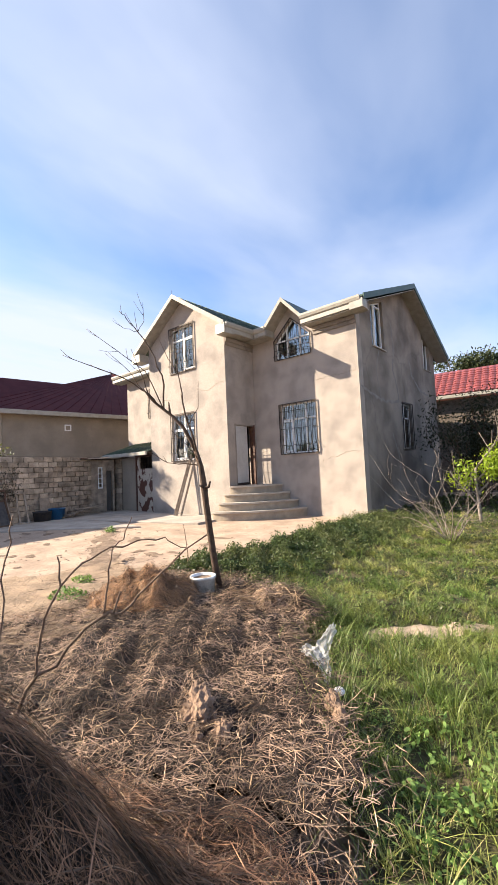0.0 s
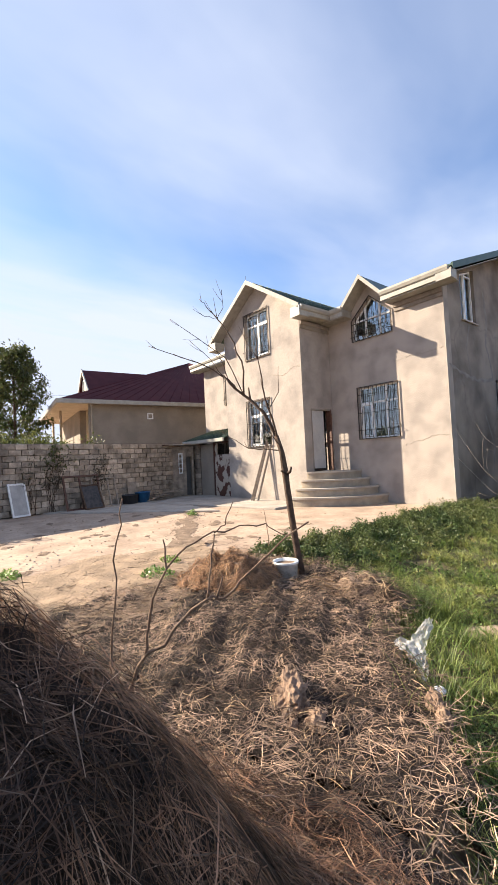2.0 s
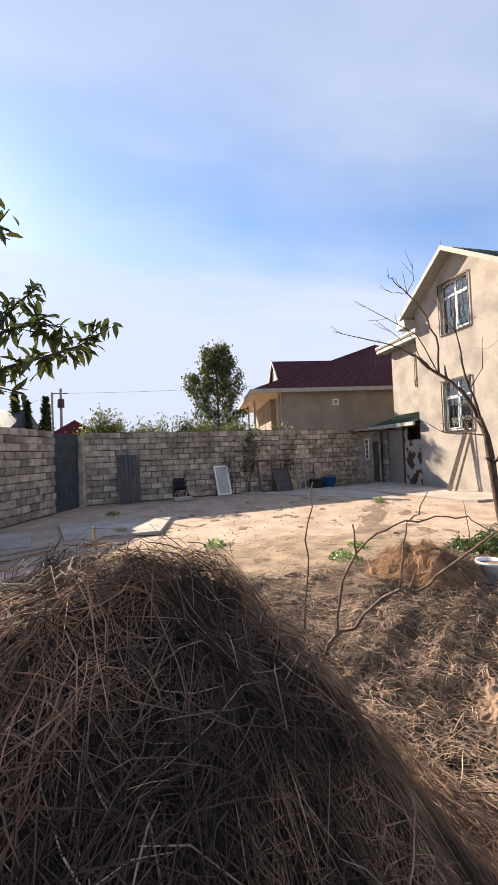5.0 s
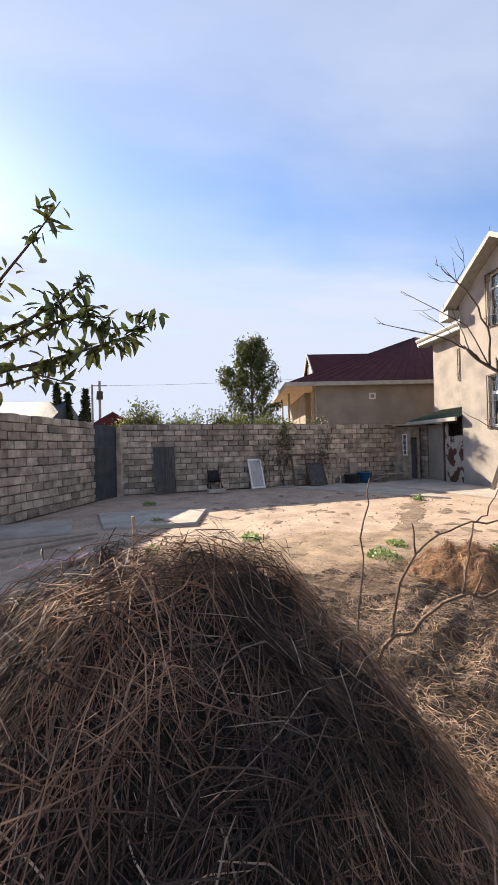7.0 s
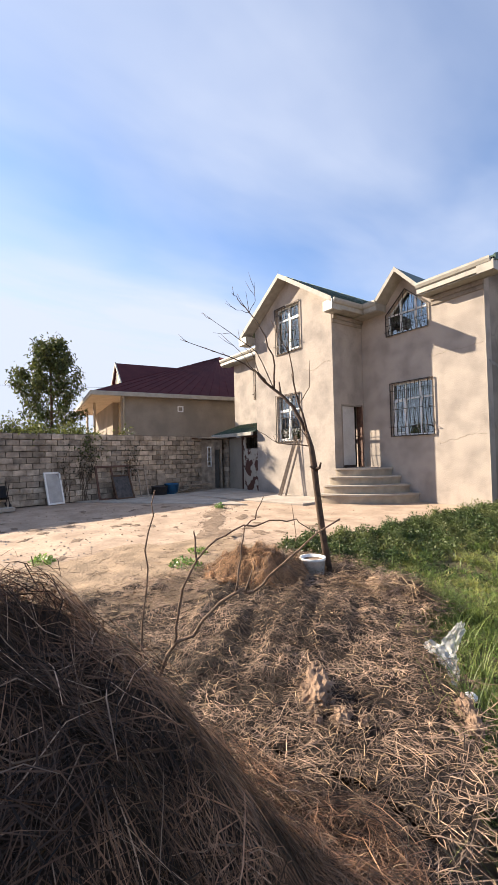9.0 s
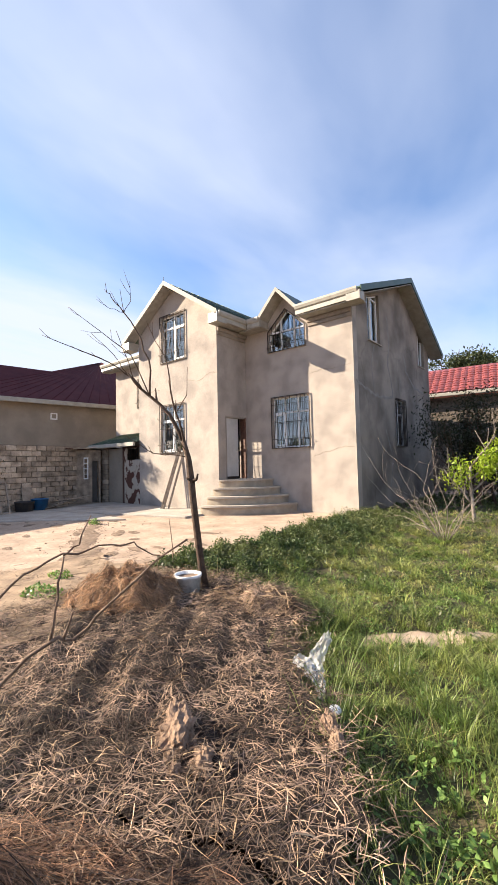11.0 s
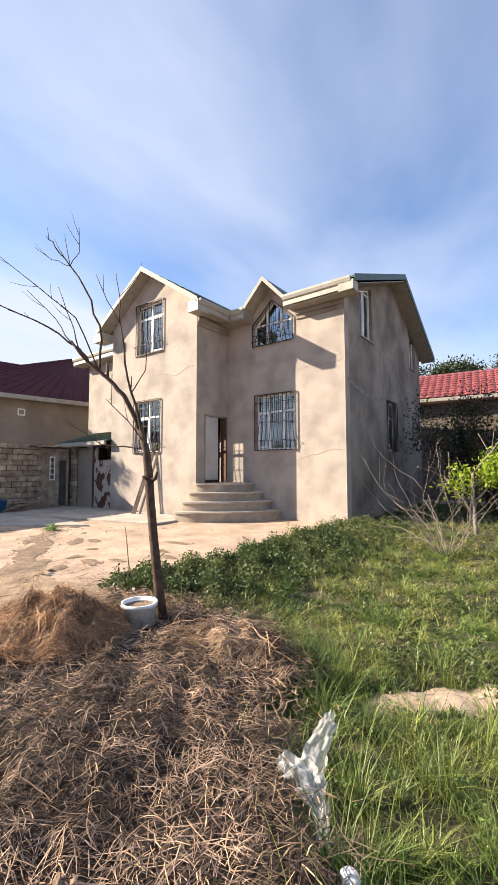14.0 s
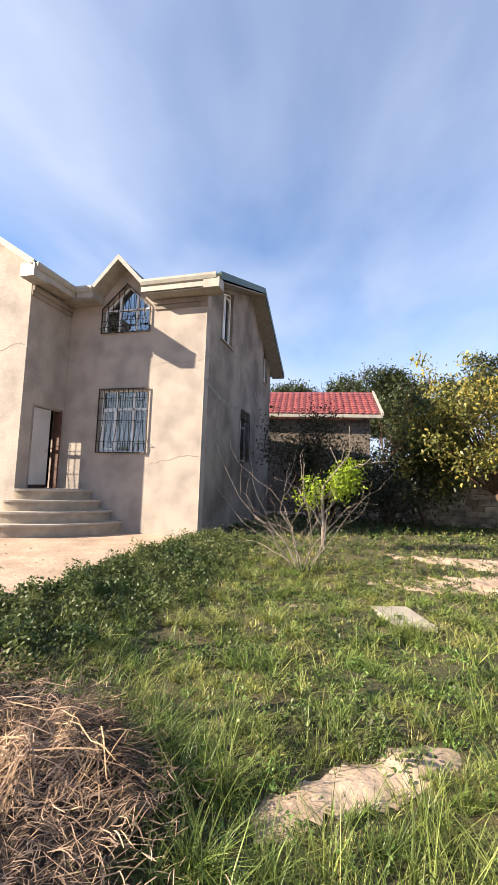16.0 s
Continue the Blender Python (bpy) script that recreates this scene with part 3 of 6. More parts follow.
def build_window(name, at, sill, head, mullions=(), transom=None, bars=0, belly=True, curtain=False, sash=()):
    """A white plastic window in a hole; at(u, z, d) gives the place d behind the wall's face. bars: iron bars in front."""
    outline = [(head[0][0], sill), (head[-1][0], sill)] + head[::-1]
    u0, u1 = head[0][0], head[-1][0]
    bm = bmesh.new()
    frame_bars(bm, at, outline, 0.045, 0.10, 0.16)
    for u in mullions:
        bar_between(bm, at, u - 0.027, u + 0.027, sill + 0.05, profile_z(head, u) - 0.05, 0.095, 0.155)
    if transom:
        bar_between(bm, at, u0 + 0.05, u1 - 0.05, transom - 0.027, transom + 0.027, 0.095, 0.155)
    win = part(name, bm, "pvc", house, "white plastic-framed window")
    # opening sashes
    for a, b in sash:
        bm = bmesh.new()
        t1 = (transom - 0.03) if transom else min(profile_z(head, a), profile_z(head, b)) - 0.05
        frame_bars(bm, at, [(a, sill + 0.06), (b, sill + 0.06), (b, t1), (a, t1)], 0.045, 0.08, 0.13)
        part("sash", bm, "pvc", win)
    # one pane for each bay
    edges = [u0 + 0.05, *mullions, u1 - 0.05]
    for a, b in zip(edges, edges[1:]):
        rows = [(sill + 0.05, None)] if not transom else [(sill + 0.05, transom), (transom, None)]
        for z0, z1 in rows:
            bm = bmesh.new()
            inside = [u for u, _ in head if a + 0.02 < u < b - 0.02]
            tops = [(u, z1 if z1 else profile_z(head, u) - 0.04) for u in [a, *inside, b]]
            bm.faces.new([bm.verts.new(at(u, z, 0.125)) for u, z in [(a, z0), (b, z0)] + tops[::-1]])
            bmesh.ops.solidify(bm, geom=bm.faces[:], thickness=0.006)
            p = part("pane", bm, "glass", win)
            p.visible_shadow = False
    bm = bmesh.new()
    bar_between(bm, at, u0 - 0.04, u1 + 0.04, sill - 0.035, sill - 0.002, -0.05, 0.10)
    part("sill", bm, "concrete", win)
    if curtain:
        for a, b in curtain:
            bm = bmesh.new()
            n = 26
            cols = []
            for i in range(n + 1):
                u = a + (b - a) * i / n
                d = 0.26 + 0.03 * math.sin(i * 1.9) + 0.01 * math.sin(i * 5.1)
                cols.append((bm.verts.new(at(u, sill + 0.02, d)), bm.verts.new(at(u, sill + 1.15, d))))
            for p, q in zip(cols, cols[1:]):
                bm.faces.new((p[0], q[0], q[1], p[1])).smooth = True
            part("curtain", bm, "curtain", win, "dark hanging curtain")
    if bars:
        grille = bmesh.new()
        o = 0.03
        out = [(u0 - o, sill - o), (u1 + o, sill - o)] + [(u + (o if k == 0 else -o if k == len(head) - 1 else 0), z + o) for k, (u, z) in enumerate(head[::-1])]
        frame_bars(grille, at, out, 0.024, -0.055, -0.03)
        gr = part("grille", grille, "iron", win, "wrought-iron window bars")
        for i in range(1, bars + 1):
            u = u0 + (u1 - u0) * i / (bars + 1)
            zt = profile_z(head, u)
            h = zt - sill
            b = bmesh.new()
            if belly:
                pts = [at(u, zt, -0.04), at(u, sill + h * 0.5, -0.04), at(u, sill + h * 0.3, -0.08), at(u, sill + h * 0.13, -0.16), at(u, sill + 0.02, -0.14), at(u, sill - 0.03, -0.05)]
            else:
                pts = [at(u, zt, -0.04), at(u, sill - 0.02, -0.04)]
            tube(b, pts, [0.0105] * len(pts), 5)
            part("bar", b, "iron", gr)
        for k in (0.16, 0.5, 0.86):
            b = bmesh.new()
            z = sill + (min(z for _, z in head) - sill) * k
            d = -0.15 if (belly and k < 0.2) else -0.045
            tube(b, [at(u0 - o, z, -0.04), at(u0, z, d), at(u1, z, d), at(u1 + o, z, -0.04)], [0.0095] * 4, 5)
            part("bar", b, "iron", gr)
    return win


front = lambda u, z, d: (u, d, z)
block = lambda u, z, d: (u, BL_Y + d, z)
side = lambda u, z, d: (-d, u, z)
build_window("window", front, *HOLE_FRONT, mullions=(-2.53, -2.02), transom=3.2, bars=9, curtain=[(-2.95, -2.6), (-2.35, -2.05)], sash=[(-2.95, -2.55)])
build_window("window", front, *HOLE_PENT, mullions=(-2.62, -2.1), transom=5.98, bars=8)
build_window("window", block, *HOLE_UP, mullions=(-6.369,), transom=6.629, bars=6, sash=[(-6.337, -5.739)])
build_window("window", block, *HOLE_LOW, mullions=(-6.444,), transom=3.19, bars=6, curtain=[(-7.063, -6.69)], sash=[(-7.063, -6.465)])
build_window("window", side, *HOLE_SIDE_A, mullions=(1.55,), sash=[(1.58, 2.08)])
build_window("window", side, *HOLE_SIDE_B, mullions=(6.5,))
build_window("window", side, *HOLE_SIDE_L, mullions=(3.75,), transom=3.2, bars=7, belly=False)
build_window("window", front, 4.2, [(-10.6, 5.5), (-9.5, 5.5)], mullions=(-10.05,), bars=6)

# entrance door, in the side of the gabled block
DA, DB, D0, D1 = -1.13, -0.07, 1.02, 3.16
in_door = lambda u, z, d: (BL_X1 - d, u, z)
bm = bmesh.new()
bar_between(bm, in_door, DB - 0.06, DB, D0, D1, -0.012, 0.2)
door = part("door", bm, "jamb", house, "white door standing ajar in a red-brown jamb")
bm = bmesh.new()
bar_between(bm, in_door, DA, DB - 0.062, D1 - 0.05, D1, -0.004, 0.14)
part("frame", bm, "render_shade", door)
bm = bmesh.new()
bar_between(bm, in_door, DA, DA + 0.05, D0, D1 - 0.052, -0.004, 0.14)
part("frame", bm, "render_shade", door)
part("door_leaf", block_of(BL_X1 - 0.1, BL_X1 - 0.06, DA + 0.052, -0.42, D0 + 0.09, D1 - 0.055, 0.006), "door_white", door, "plain white door leaf")
part("kick_board", block_of(BL_X1 - 0.105, BL_X1 - 0.055, DA + 0.052, -0.42, D0 + 0.005, D0 + 0.087, 0.004), "iron", door, "dark strip along the door's foot")
bm = bmesh.new()
tube(bm, [(BL_X1 - 0.06, -0.47, 2.0), (BL_X1 - 0.01, -0.47, 2.0), (BL_X1 - 0.005, -0.58, 2.0)], [0.012] * 3, 6)
part("handle", bm, "trim", door)

# entrance steps: four treads curving round the corner
def curved_step(rx, ry, z0, z1):
    cx, cy = BL_X1 + 0.004, -0.004
    n, e = 24, 2 / 1.7
    arc = []
    for i in range(n + 1):
        a = math.pi / 2 * i / n
        arc.append((cx + rx * math.cos(a) ** e, cy - ry * math.sin(a) ** e))
    nose, made = 0.045, []
    for grow, za, zb in ((-nose, z0, z1 - 0.052), (0.0, z1 - 0.05, z1)):
        bm = bmesh.new()
        outl = [(x + grow * (x - cx) / rx, y + grow * (y - cy) / ry) for x, y in arc] + [(cx, cy)]
        lo, hi = [bm.verts.new((x, y, za)) for x, y in outl], [bm.verts.new((x, y, zb)) for x, y in outl]
        bm.faces.new(lo), bm.faces.new(hi)
        for i in range(len(outl)):
            j = (i + 1) % len(outl)
            bm.faces.new((lo[i], lo[j], hi[j], hi[i]))
        bmesh.ops.recalc_face_normals(bm, faces=bm.faces[:])
        made.append(bm)
    return made


steps = thing("entrance_steps", (0, 0, 0), 0, "four curved stone steps up to the house door", "steps")
for k, (rx, ry) in enumerate(((2.07, 2.387), (1.74, 2.10), (1.42, 1.81), (1.12, 1.532))):
    riser, tread = curved_step(rx, ry, -0.1 if k == 0 else 0.255 * k, 0.255 * (k + 1))
    # riser coloured darker and tread paler, for the shade and light on them
    step = part("step", riser, "stone", steps)
    part("tread", tread, "concrete", step, "tread with a projecting edge, coloured paler for its lit top")

# lean-to shed beside the gabled block
shed = thing("shed", (0, 0, 0), 0, "lean-to shed of stone blocks with a rusty metal door", "shed")
shed.matrix_world = Matrix.Translation(Vector((4.925, -10.769, 1.464)) * -0.068) @ Matrix.Scale(1.068, 4)
bm = bmesh.new()
box(bm, -10.3, -9.9, -1.95, -0.002, -0.2, 2.3), box(bm, -9.9, -7.602, -0.3, -0.003, -0.2, 2.7)
part("wall", bm, "mortar", shed)
part("panel", block_of(-9.88, -8.95, -1.93, -1.87, 0.0, 2.25, 0.01), "plaster", shed, "grey sheet panel")
bm = bmesh.new()
frame_bars(bm, lambda u, z, d: (u, -1.93 + d, z), [(-8.93, 0), (-7.62, 0), (-7.62, 2.3), (-8.93, 2.3)], 0.06, 0, 0.06)
part("door_frame", bm, "jamb", shed)
part("door", block_of(-8.62, -7.66, -1.95, -1.91, 0.04, 1.78, 0.006), "rust", shed, "rust-stained cream metal door")
part("hinge_post", block_of(-8.8, -8.63, -1.94, -1.88, 0.03, 2.26, 0.005), "rust", shed)
bm = bmesh.new()
for i in range(9):
    tube(bm, [(-8.55 + i * 0.11, -1.9, 1.8), (-8.55 + i * 0.11, -1.9, 2.26)], [0.008] * 2, 4)
part("vent_bars", bm, "iron", shed)
bm = bmesh.new()
slab(bm, [(-10.7, -2.3, 2.42), (-7.6, -2.3, 2.42), (-7.6, 0, 3.15), (-10.7, 0, 3.15)], 0.03)
roof = part("roof", bm, "green", shed, "green metal lean-to roof")
ribs(roof, "green", (-10.7, -2.3, 2.42), (-7.62, -2.3, 2.42), (-10.7, -0.01, 3.15), (-7.62, -0.01, 3.15), 16)
bm = bmesh.new()
box(bm, -10.75, -7.602, -2.36, -2.28, 2.28, 2.42, 0.01)
part("fascia", bm, "trim", shed)


# boundary walls: one rough core for each, the blocks are laid on it at the end of the file
WEST_A, WEST_B = Vector((-9.42, -13.75, 0)), Vector((-12.0, -0.3, 0))
GATE_A, GATE_B = Vector((-7.85, -14.45, 0)), Vector((-9.42, -13.85, 0))
NEAR_A, NEAR_B = Vector((0.6, -17.1, 0)), GATE_A
EAST_A, EAST_B = Vector((3.4, 7.95, 0)), Vector((13.0, 5.6, 0))


def wall_core(name, a, b, height, label):
    d = (b - a).length
    bm = block_of(0.0, d, -0.1, 0.08, -0.3, height)
    w = part(name, bm, "mortar")
    w.matrix_world = Matrix.Translation(a) @ Matrix.Rotation(math.atan2(b.y - a.y, b.x - a.x), 4, "Z")
    return tagged(w, label, "wall", kind="structure")


wall_west = wall_core("wall_west", WEST_A, WEST_B, 2.42, "boundary wall of pale limestone blocks, weathered and stained")
wall_south = wall_core("wall_south", NEAR_A, NEAR_B, 2.3, "boundary wall of rough limestone blocks beside the gate")
wall_east = wall_core("wall_east", EAST_A, EAST_B, 2.1, "wall of limestone blocks behind the trees")


def local(a, b):
    """The frame at a with x along a-b, lying flat."""
    return Matrix.Translation(a) @ Matrix.Rotation(math.atan2(b.y - a.y, b.x - a.x), 4, "Z")


# iron gate between the two walls
gate = new("door_1")
gate.matrix_world = local(GATE_A, GATE_B)
tagged(gate, "closed dark blue-grey iron yard gate", "gate", kind="structure")
GL = (GATE_B - GATE_A).length
bm = bmesh.new()
frame_bars(bm, lambda u, z, d: (u, d, z), [(0.05, -0.05), (GL - 0.2, -0.05), (GL - 0.2, 2.35), (0.05, 2.35)], 0.06, -0.03, 0.03)
part("gate_frame", bm, "gate", gate)
for k in range(4):
    w = (GL - 0.37) / 4
    part("panel", block_of(0.11 + k * w + 0.006, 0.11 + (k + 1) * w - 0.006, -0.015, 0.01, 0.01, 2.29, 0.006), "gate", gate)
for z in (0.75, 1.6):
    part("rail", block_of(0.11, GL - 0.26, -0.035, -0.016, z, z + 0.05, 0.004), "gate", gate)
part("pillar", block_of(GL - 0.19, GL + 0.25, -0.2, 0.2, -0.2, 2.3, 0.02), "block", gate, "stone gate pillar")

# concrete apron before the house and shed, and slabs by the gate
def flat_slab(name, pts, z, mat, label, thick=0.12):
    bm = bmesh.new()
    slab(bm, [(x, y, z) for x, y in pts], thick)
    es = [e for e in bm.edges if abs(e.verts[0].co.z - z) < 1e-5 and abs(e.verts[1].co.z - z) < 1e-5]
    bmesh.ops.bevel(bm, geom=es, offset=0.015, segments=1, affect="EDGES")
    ob = part(name, bm, mat)
    return tagged(ob, label, "slab", kind="structure")


flat_slab("pavement", [(-11.0, -4.6), (-7.6, -3.9), (-4.0, -3.1), (-4.1, -1.5), (-10.9, -1.3), (-11.4, -3.0)], 0.02, "concrete", "worn concrete apron in front of the house")
flat_slab("pavement", [(-10.9, -5.2), (-11.05, -4.65), (-7.7, -3.98), (-5.2, -4.3), (-8.3, -6.6), (-10.5, -8.3)], 0.012, "concrete", "dusty concrete strip along the boundary wall")
flat_slab("slab", [(-5.0, -11.1), (-3.2, -11.4), (-3.1, -13.2), (-5.1, -13.7)], 0.035, "concrete", "pale concrete slab set in the ground")
flat_slab("slab", [(-4.4, -14.1), (-2.8, -13.7), (-2.5, -15.3), (-4.0, -15.6)], 0.03, "concrete", "pale concrete slab set in the ground")
garden_slab = flat_slab("concrete_slab", [(4.02, -4.07), (4.46, -3.89), (4.71, -4.58), (4.28, -4.68)], -0.1, "concrete", "flat concrete slab lying in the grass", 0.1)
garden_slab["category"], garden_slab["kind"] = "slab", "thing"

# corrugated sheet leaning on the boundary wall
WM = local(WEST_A, WEST_B)


def on_west(s, out, z=0.0):
    """A place s along the boundary wall, out before it."""
    return WM @ Vector((s, -0.1 - 0.06 - out, z))


def corrugated(name, w, h, mat, label, m):
    n = 48
    bm = bmesh.new()
    cols = []
    for i in range(n + 1):
        x, y = w * i / n, 0.022 * math.sin(i / n * 9 * 2 * math.pi)
        cols.append((bm.verts.new((x, y, 0)), bm.verts.new((x, y, h))))
    for a, b in zip(cols, cols[1:]):
        bm.faces.new((a[0], b[0], b[1], a[1])).smooth = True
    bmesh.ops.solidify(bm, geom=bm.faces[:], thickness=0.004)
    ob = part(name, bm, mat)
    ob.matrix_world = m
    return tagged(ob, label, "sheet")


WA = math.atan2(WEST_B.y - WEST_A.y, WEST_B.x - WEST_A.x)


def lean(s, out, tilt, turn_z=0.0):
    """Standing before the boundary wall at s, leaning back against it."""
    return Matrix.Translation(on_west(s, out)) @ Matrix.Rotation(WA + turn_z, 4, "Z") @ Matrix.Rotation(-radians(tilt), 4, "X")


corrugated("corrugated_sheet", 0.72, 1.62, "zinc", "grey corrugated sheet leaning on the stone wall", lean(1.05, 0.32, 9))


def leaning_frame(name, w, h, bar, mat, m, label, mids=(), pane=None):
    ob = new(name)
    ob.matrix_world = m
    tagged(ob, label, "frame")
    bm = bmesh.new()
    frame_bars(bm, lambda u, z, d: (u, d, z), [(0, 0), (w, 0), (w, h), (0, h)], bar, -0.02, 0.02)
    part("frame", bm, mat, ob)
    for x in mids:
        part("mullion", block_of(x - bar / 2, x + bar / 2, -0.02, 0.02, bar, h - bar, 0.004), mat, ob)
    if pane:
        p = part("pane", block_of(bar, w - bar, -0.004, 0.004, bar, h - bar), pane, ob)
    return ob


leaning_frame("window_frame", 0.62, 1.12, 0.06, "pvc", lean(4.55, 0.38, 14, 0.25), "white plastic window frame leaning on the stone wall", pane="zinc")
leaning_frame("old_window", 1.35, 1.3, 0.07, "jamb", lean(6.25, 0.5, 18, -0.05), "old wooden window frame leaning on the stone wall", (0.62,))
leaning_frame("old_window", 0.8, 0.95, 0.06, "bark", lean(6.75, 0.85, 22, 0.12), "small weathered wooden frame leaning on another", pane="curtain")
leaning_frame("old_window", 0.9, 1.2, 0.05, "timber", lean(7.25, 0.62, 24, -0.2), "grey wooden screen frame leaning on the wall", (0.3, 0.6))

# folded pram and scrap by the wall
pram = thing("pushchair", tuple(on_west(2.95, 0.55)), math.degrees(WA), "old dark folding pushchair, rusty, by the wall", "pushchair")
for x in (0.0, 0.42):
    for y in (0.0, 0.5):
        bm = bmesh.new()
        ring = [(x, y + 0.09 * math.cos(a), 0.09 + 0.09 * math.sin(a)) for a in np.linspace(0, 2 * math.pi, 13)]
        tube(bm, ring, [0.018] * 13, 5)
        part("wheel", bm, "black", pram)
for x in (0.0, 0.42):
    bm = bmesh.new()
    tube(bm, [(x, 0, 0.09), (x, 0.3, 0.5), (x, 0.5, 0.85), (x, 0.62, 0.95)], [0.012] * 4, 5)
    tube(bm, [(x, 0.5, 0.09), (x, 0.25, 0.5), (x, 0.1, 0.8)], [0.012] * 3, 5)
    part("side_tube", bm, "iron", pram)
bm = bmesh.new()
vs = [bm.verts.new(p) for p in ((0, 0.08, 0.38), (0.42, 0.08, 0.38), (0.42, 0.3, 0.3), (0, 0.3, 0.3), (0, 0.5, 0.72), (0.42, 0.5, 0.72))]
bm.faces.new(vs[:4]), bm.faces.new((vs[3], vs[2], vs[5], vs[4]))
bmesh.ops.solidify(bm, geom=bm.faces[:], thickness=0.03)
part("seat", bm, "black", pram, "faded dark cloth seat")
box_ob = part("wooden_crate", block_of(-0.3, 0.3, -0.16, 0.16, 0.0, 0.12, 0.01), "concrete")
box_ob.matrix_world = Matrix.Translation(on_west(3.05, 0.95)) @ Matrix.Rotation(WA, 4, "Z")
tagged(box_ob, "low pale block lying on the ground by the wall", "block")


def tub(name, r0, r1, h, mat, place, label, tilt=0.0, rim=0.012):
    bm = bmesh.new()
    prof = [(r0, 0.0), (r1, h - 0.03), (r1 + rim, h - 0.03), (r1 + rim, h), (r1 - 0.006, h), (r0 - 0.006, 0.012)]
    n = 28
    rings = [[bm.verts.new((r * math.cos(2 * math.pi * k / n), r * math.sin(2 * math.pi * k / n), z)) for k in range(n)] for r, z in prof]
    for a, b in zip(rings, rings[1:]):
        for k in range(n):
            bm.faces.new((a[k], a[(k + 1) % n], b[(k + 1) % n], b[k])).smooth = True
    bm.faces.new(rings[0][::-1]), bm.faces.new(rings[-1])
    bmesh.ops.recalc_face_normals(bm, faces=bm.faces[:])
    ob = part(name, bm, mat)
    ob.matrix_world = pose(*place, tilt, 0, 0)
    return tagged(ob, label, "tub")


tub("blue_tub", 0.24, 0.3, 0.42, "blue", tuple(on_west(9.35, 0.55)), "blue plastic tub standing by the stone wall")
tub("black_tub", 0.28, 0.32, 0.36, "black", tuple(on_west(8.8, 0.5)), "black rubber tub by the stone wall")
for k in range(9):
    plank = part("scrap_board", block_of(-0.55 - 0.3 * random.random(), 0.55, -0.06, 0.06, 0, 0.03, 0.004), "timber")
    plank.matrix_world = Matrix.Translation(on_west(9.9 + 0.14 * k, 0.4 + 0.25 * random.random(), 0.03 + 0.035 * k)) @ Matrix.Rotation(WA + random.uniform(-0.7, 0.7), 4, "Z") @ Matrix.Rotation(random.uniform(-0.06, 0.06), 4, "Y")
    tagged(plank, "scrap board in a heap of old timber", "board", group="heap of scrap boards")
sheet = part("board", block_of(0, 0.42, -0.01, 0.01, 0, 0.85, 0.004, None), "timber")
sheet.matrix_world = lean(8.95, 0.2, 10)
tagged(sheet, "narrow brown board leaning on the wall", "board")

# low outhouse in the corner behind the shed: dark doorway and a barred white window under rusty sheets
outhouse = thing("outhouse", (0, 0, 0), 0, "small stone outhouse with dark doorway and tin roof", "outhouse")
OM = local(Vector((-11.42, -2.6, 0)), Vector((-11.1, -1.4, 0))) @ Matrix.Diagonal((0.84, 1, 1.03, 1))
bm = bmesh.new()
pierced_wall(bm, "y", 0, 0.25, -0.2, [(-0.25, 2.2), (1.26, 2.2)], [window_hole(0.42, 0.66, 1.0, 1.9), window_hole(0.84, 1.16, 0.02, 1.75)])
ow = part("wall", bm, "block", outhouse)
ow.matrix_basis = OM
bm = bmesh.new()
frame_bars(bm, lambda u, z, d: (u, d, z), [(0.42, 1.0), (0.66, 1.0), (0.66, 1.9), (0.42, 1.9)], 0.045, 0.03, 0.09)
for k in range(3):
    bar_between(bm, lambda u, z, d: (u, d, z), 0.44, 0.64, 1.2 + k * 0.22, 1.225 + k * 0.22, 0.04, 0.07)
ow = part("window", bm, "pvc", outhouse)
ow.matrix_basis = OM
for k in range(4):
    bm = block_of(-0.5 + k * 0.46, 0.06 + k * 0.46, -0.55, 0.3, 2.22, 2.25)
    ow = part("roof_sheet", bm, "rust", outhouse, "rusty tin sheet")
    ow.matrix_basis = OM @ pose(0, 0, 0.012 * k, -4, 1.5 * (k % 2), 2 * k)
# closes the doorway; its dark colour stands for the shade inside
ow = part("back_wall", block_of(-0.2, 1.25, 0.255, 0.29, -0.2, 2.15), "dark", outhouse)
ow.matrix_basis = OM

# planks leaning on the gabled wall
for k in range(3):
    bm = block_of(-0.035, 0.035, -0.012, 0.012, 0, 2.32 - 0.1 * k, 0.004)
    p = part("plank", bm, "timber")
    a, b = Vector((-6.5 + 0.12 * k, -2.0 + 0.12 * (k == 2), 0.0)), Vector(((-6.05, -5.99, -5.8)[k], BL_Y - 0.03, 2.15 - 0.05 * k))
    d = (b - a).normalized()
    p.matrix_world = Matrix.Translation(a) @ d.to_track_quat("Z", "X").to_matrix().to_4x4()
    tagged(p, "long weathered plank leaning on the house wall", "plank", group="planks leaning on the house")

# neighbour's house beyond the boundary wall
nb = thing("neighbour_house", (0, 0, 0), 0, "one-storey neighbouring house with maroon metal roof", "house")
nb.matrix_world = Matrix.Translation(Vector((5.0, -11.3, 1.5)) * -0.12) @ Matrix.Scale(1.12, 4)
NC, ND = Vector((-14.2, -5.25, 0)), Vector((0.13, 0.9915, 0))   # its near corner, and the way its long wall runs
NM = Matrix.Translation(NC) @ Matrix.Rotation(math.atan2(ND.y, ND.x), 4, "Z")   # x along the wall, y away behind it


def nbpart(name, bm, mat, label=""):
    ob = part(name, bm, mat, nb, label)
    ob.matrix_basis = NM
    return ob


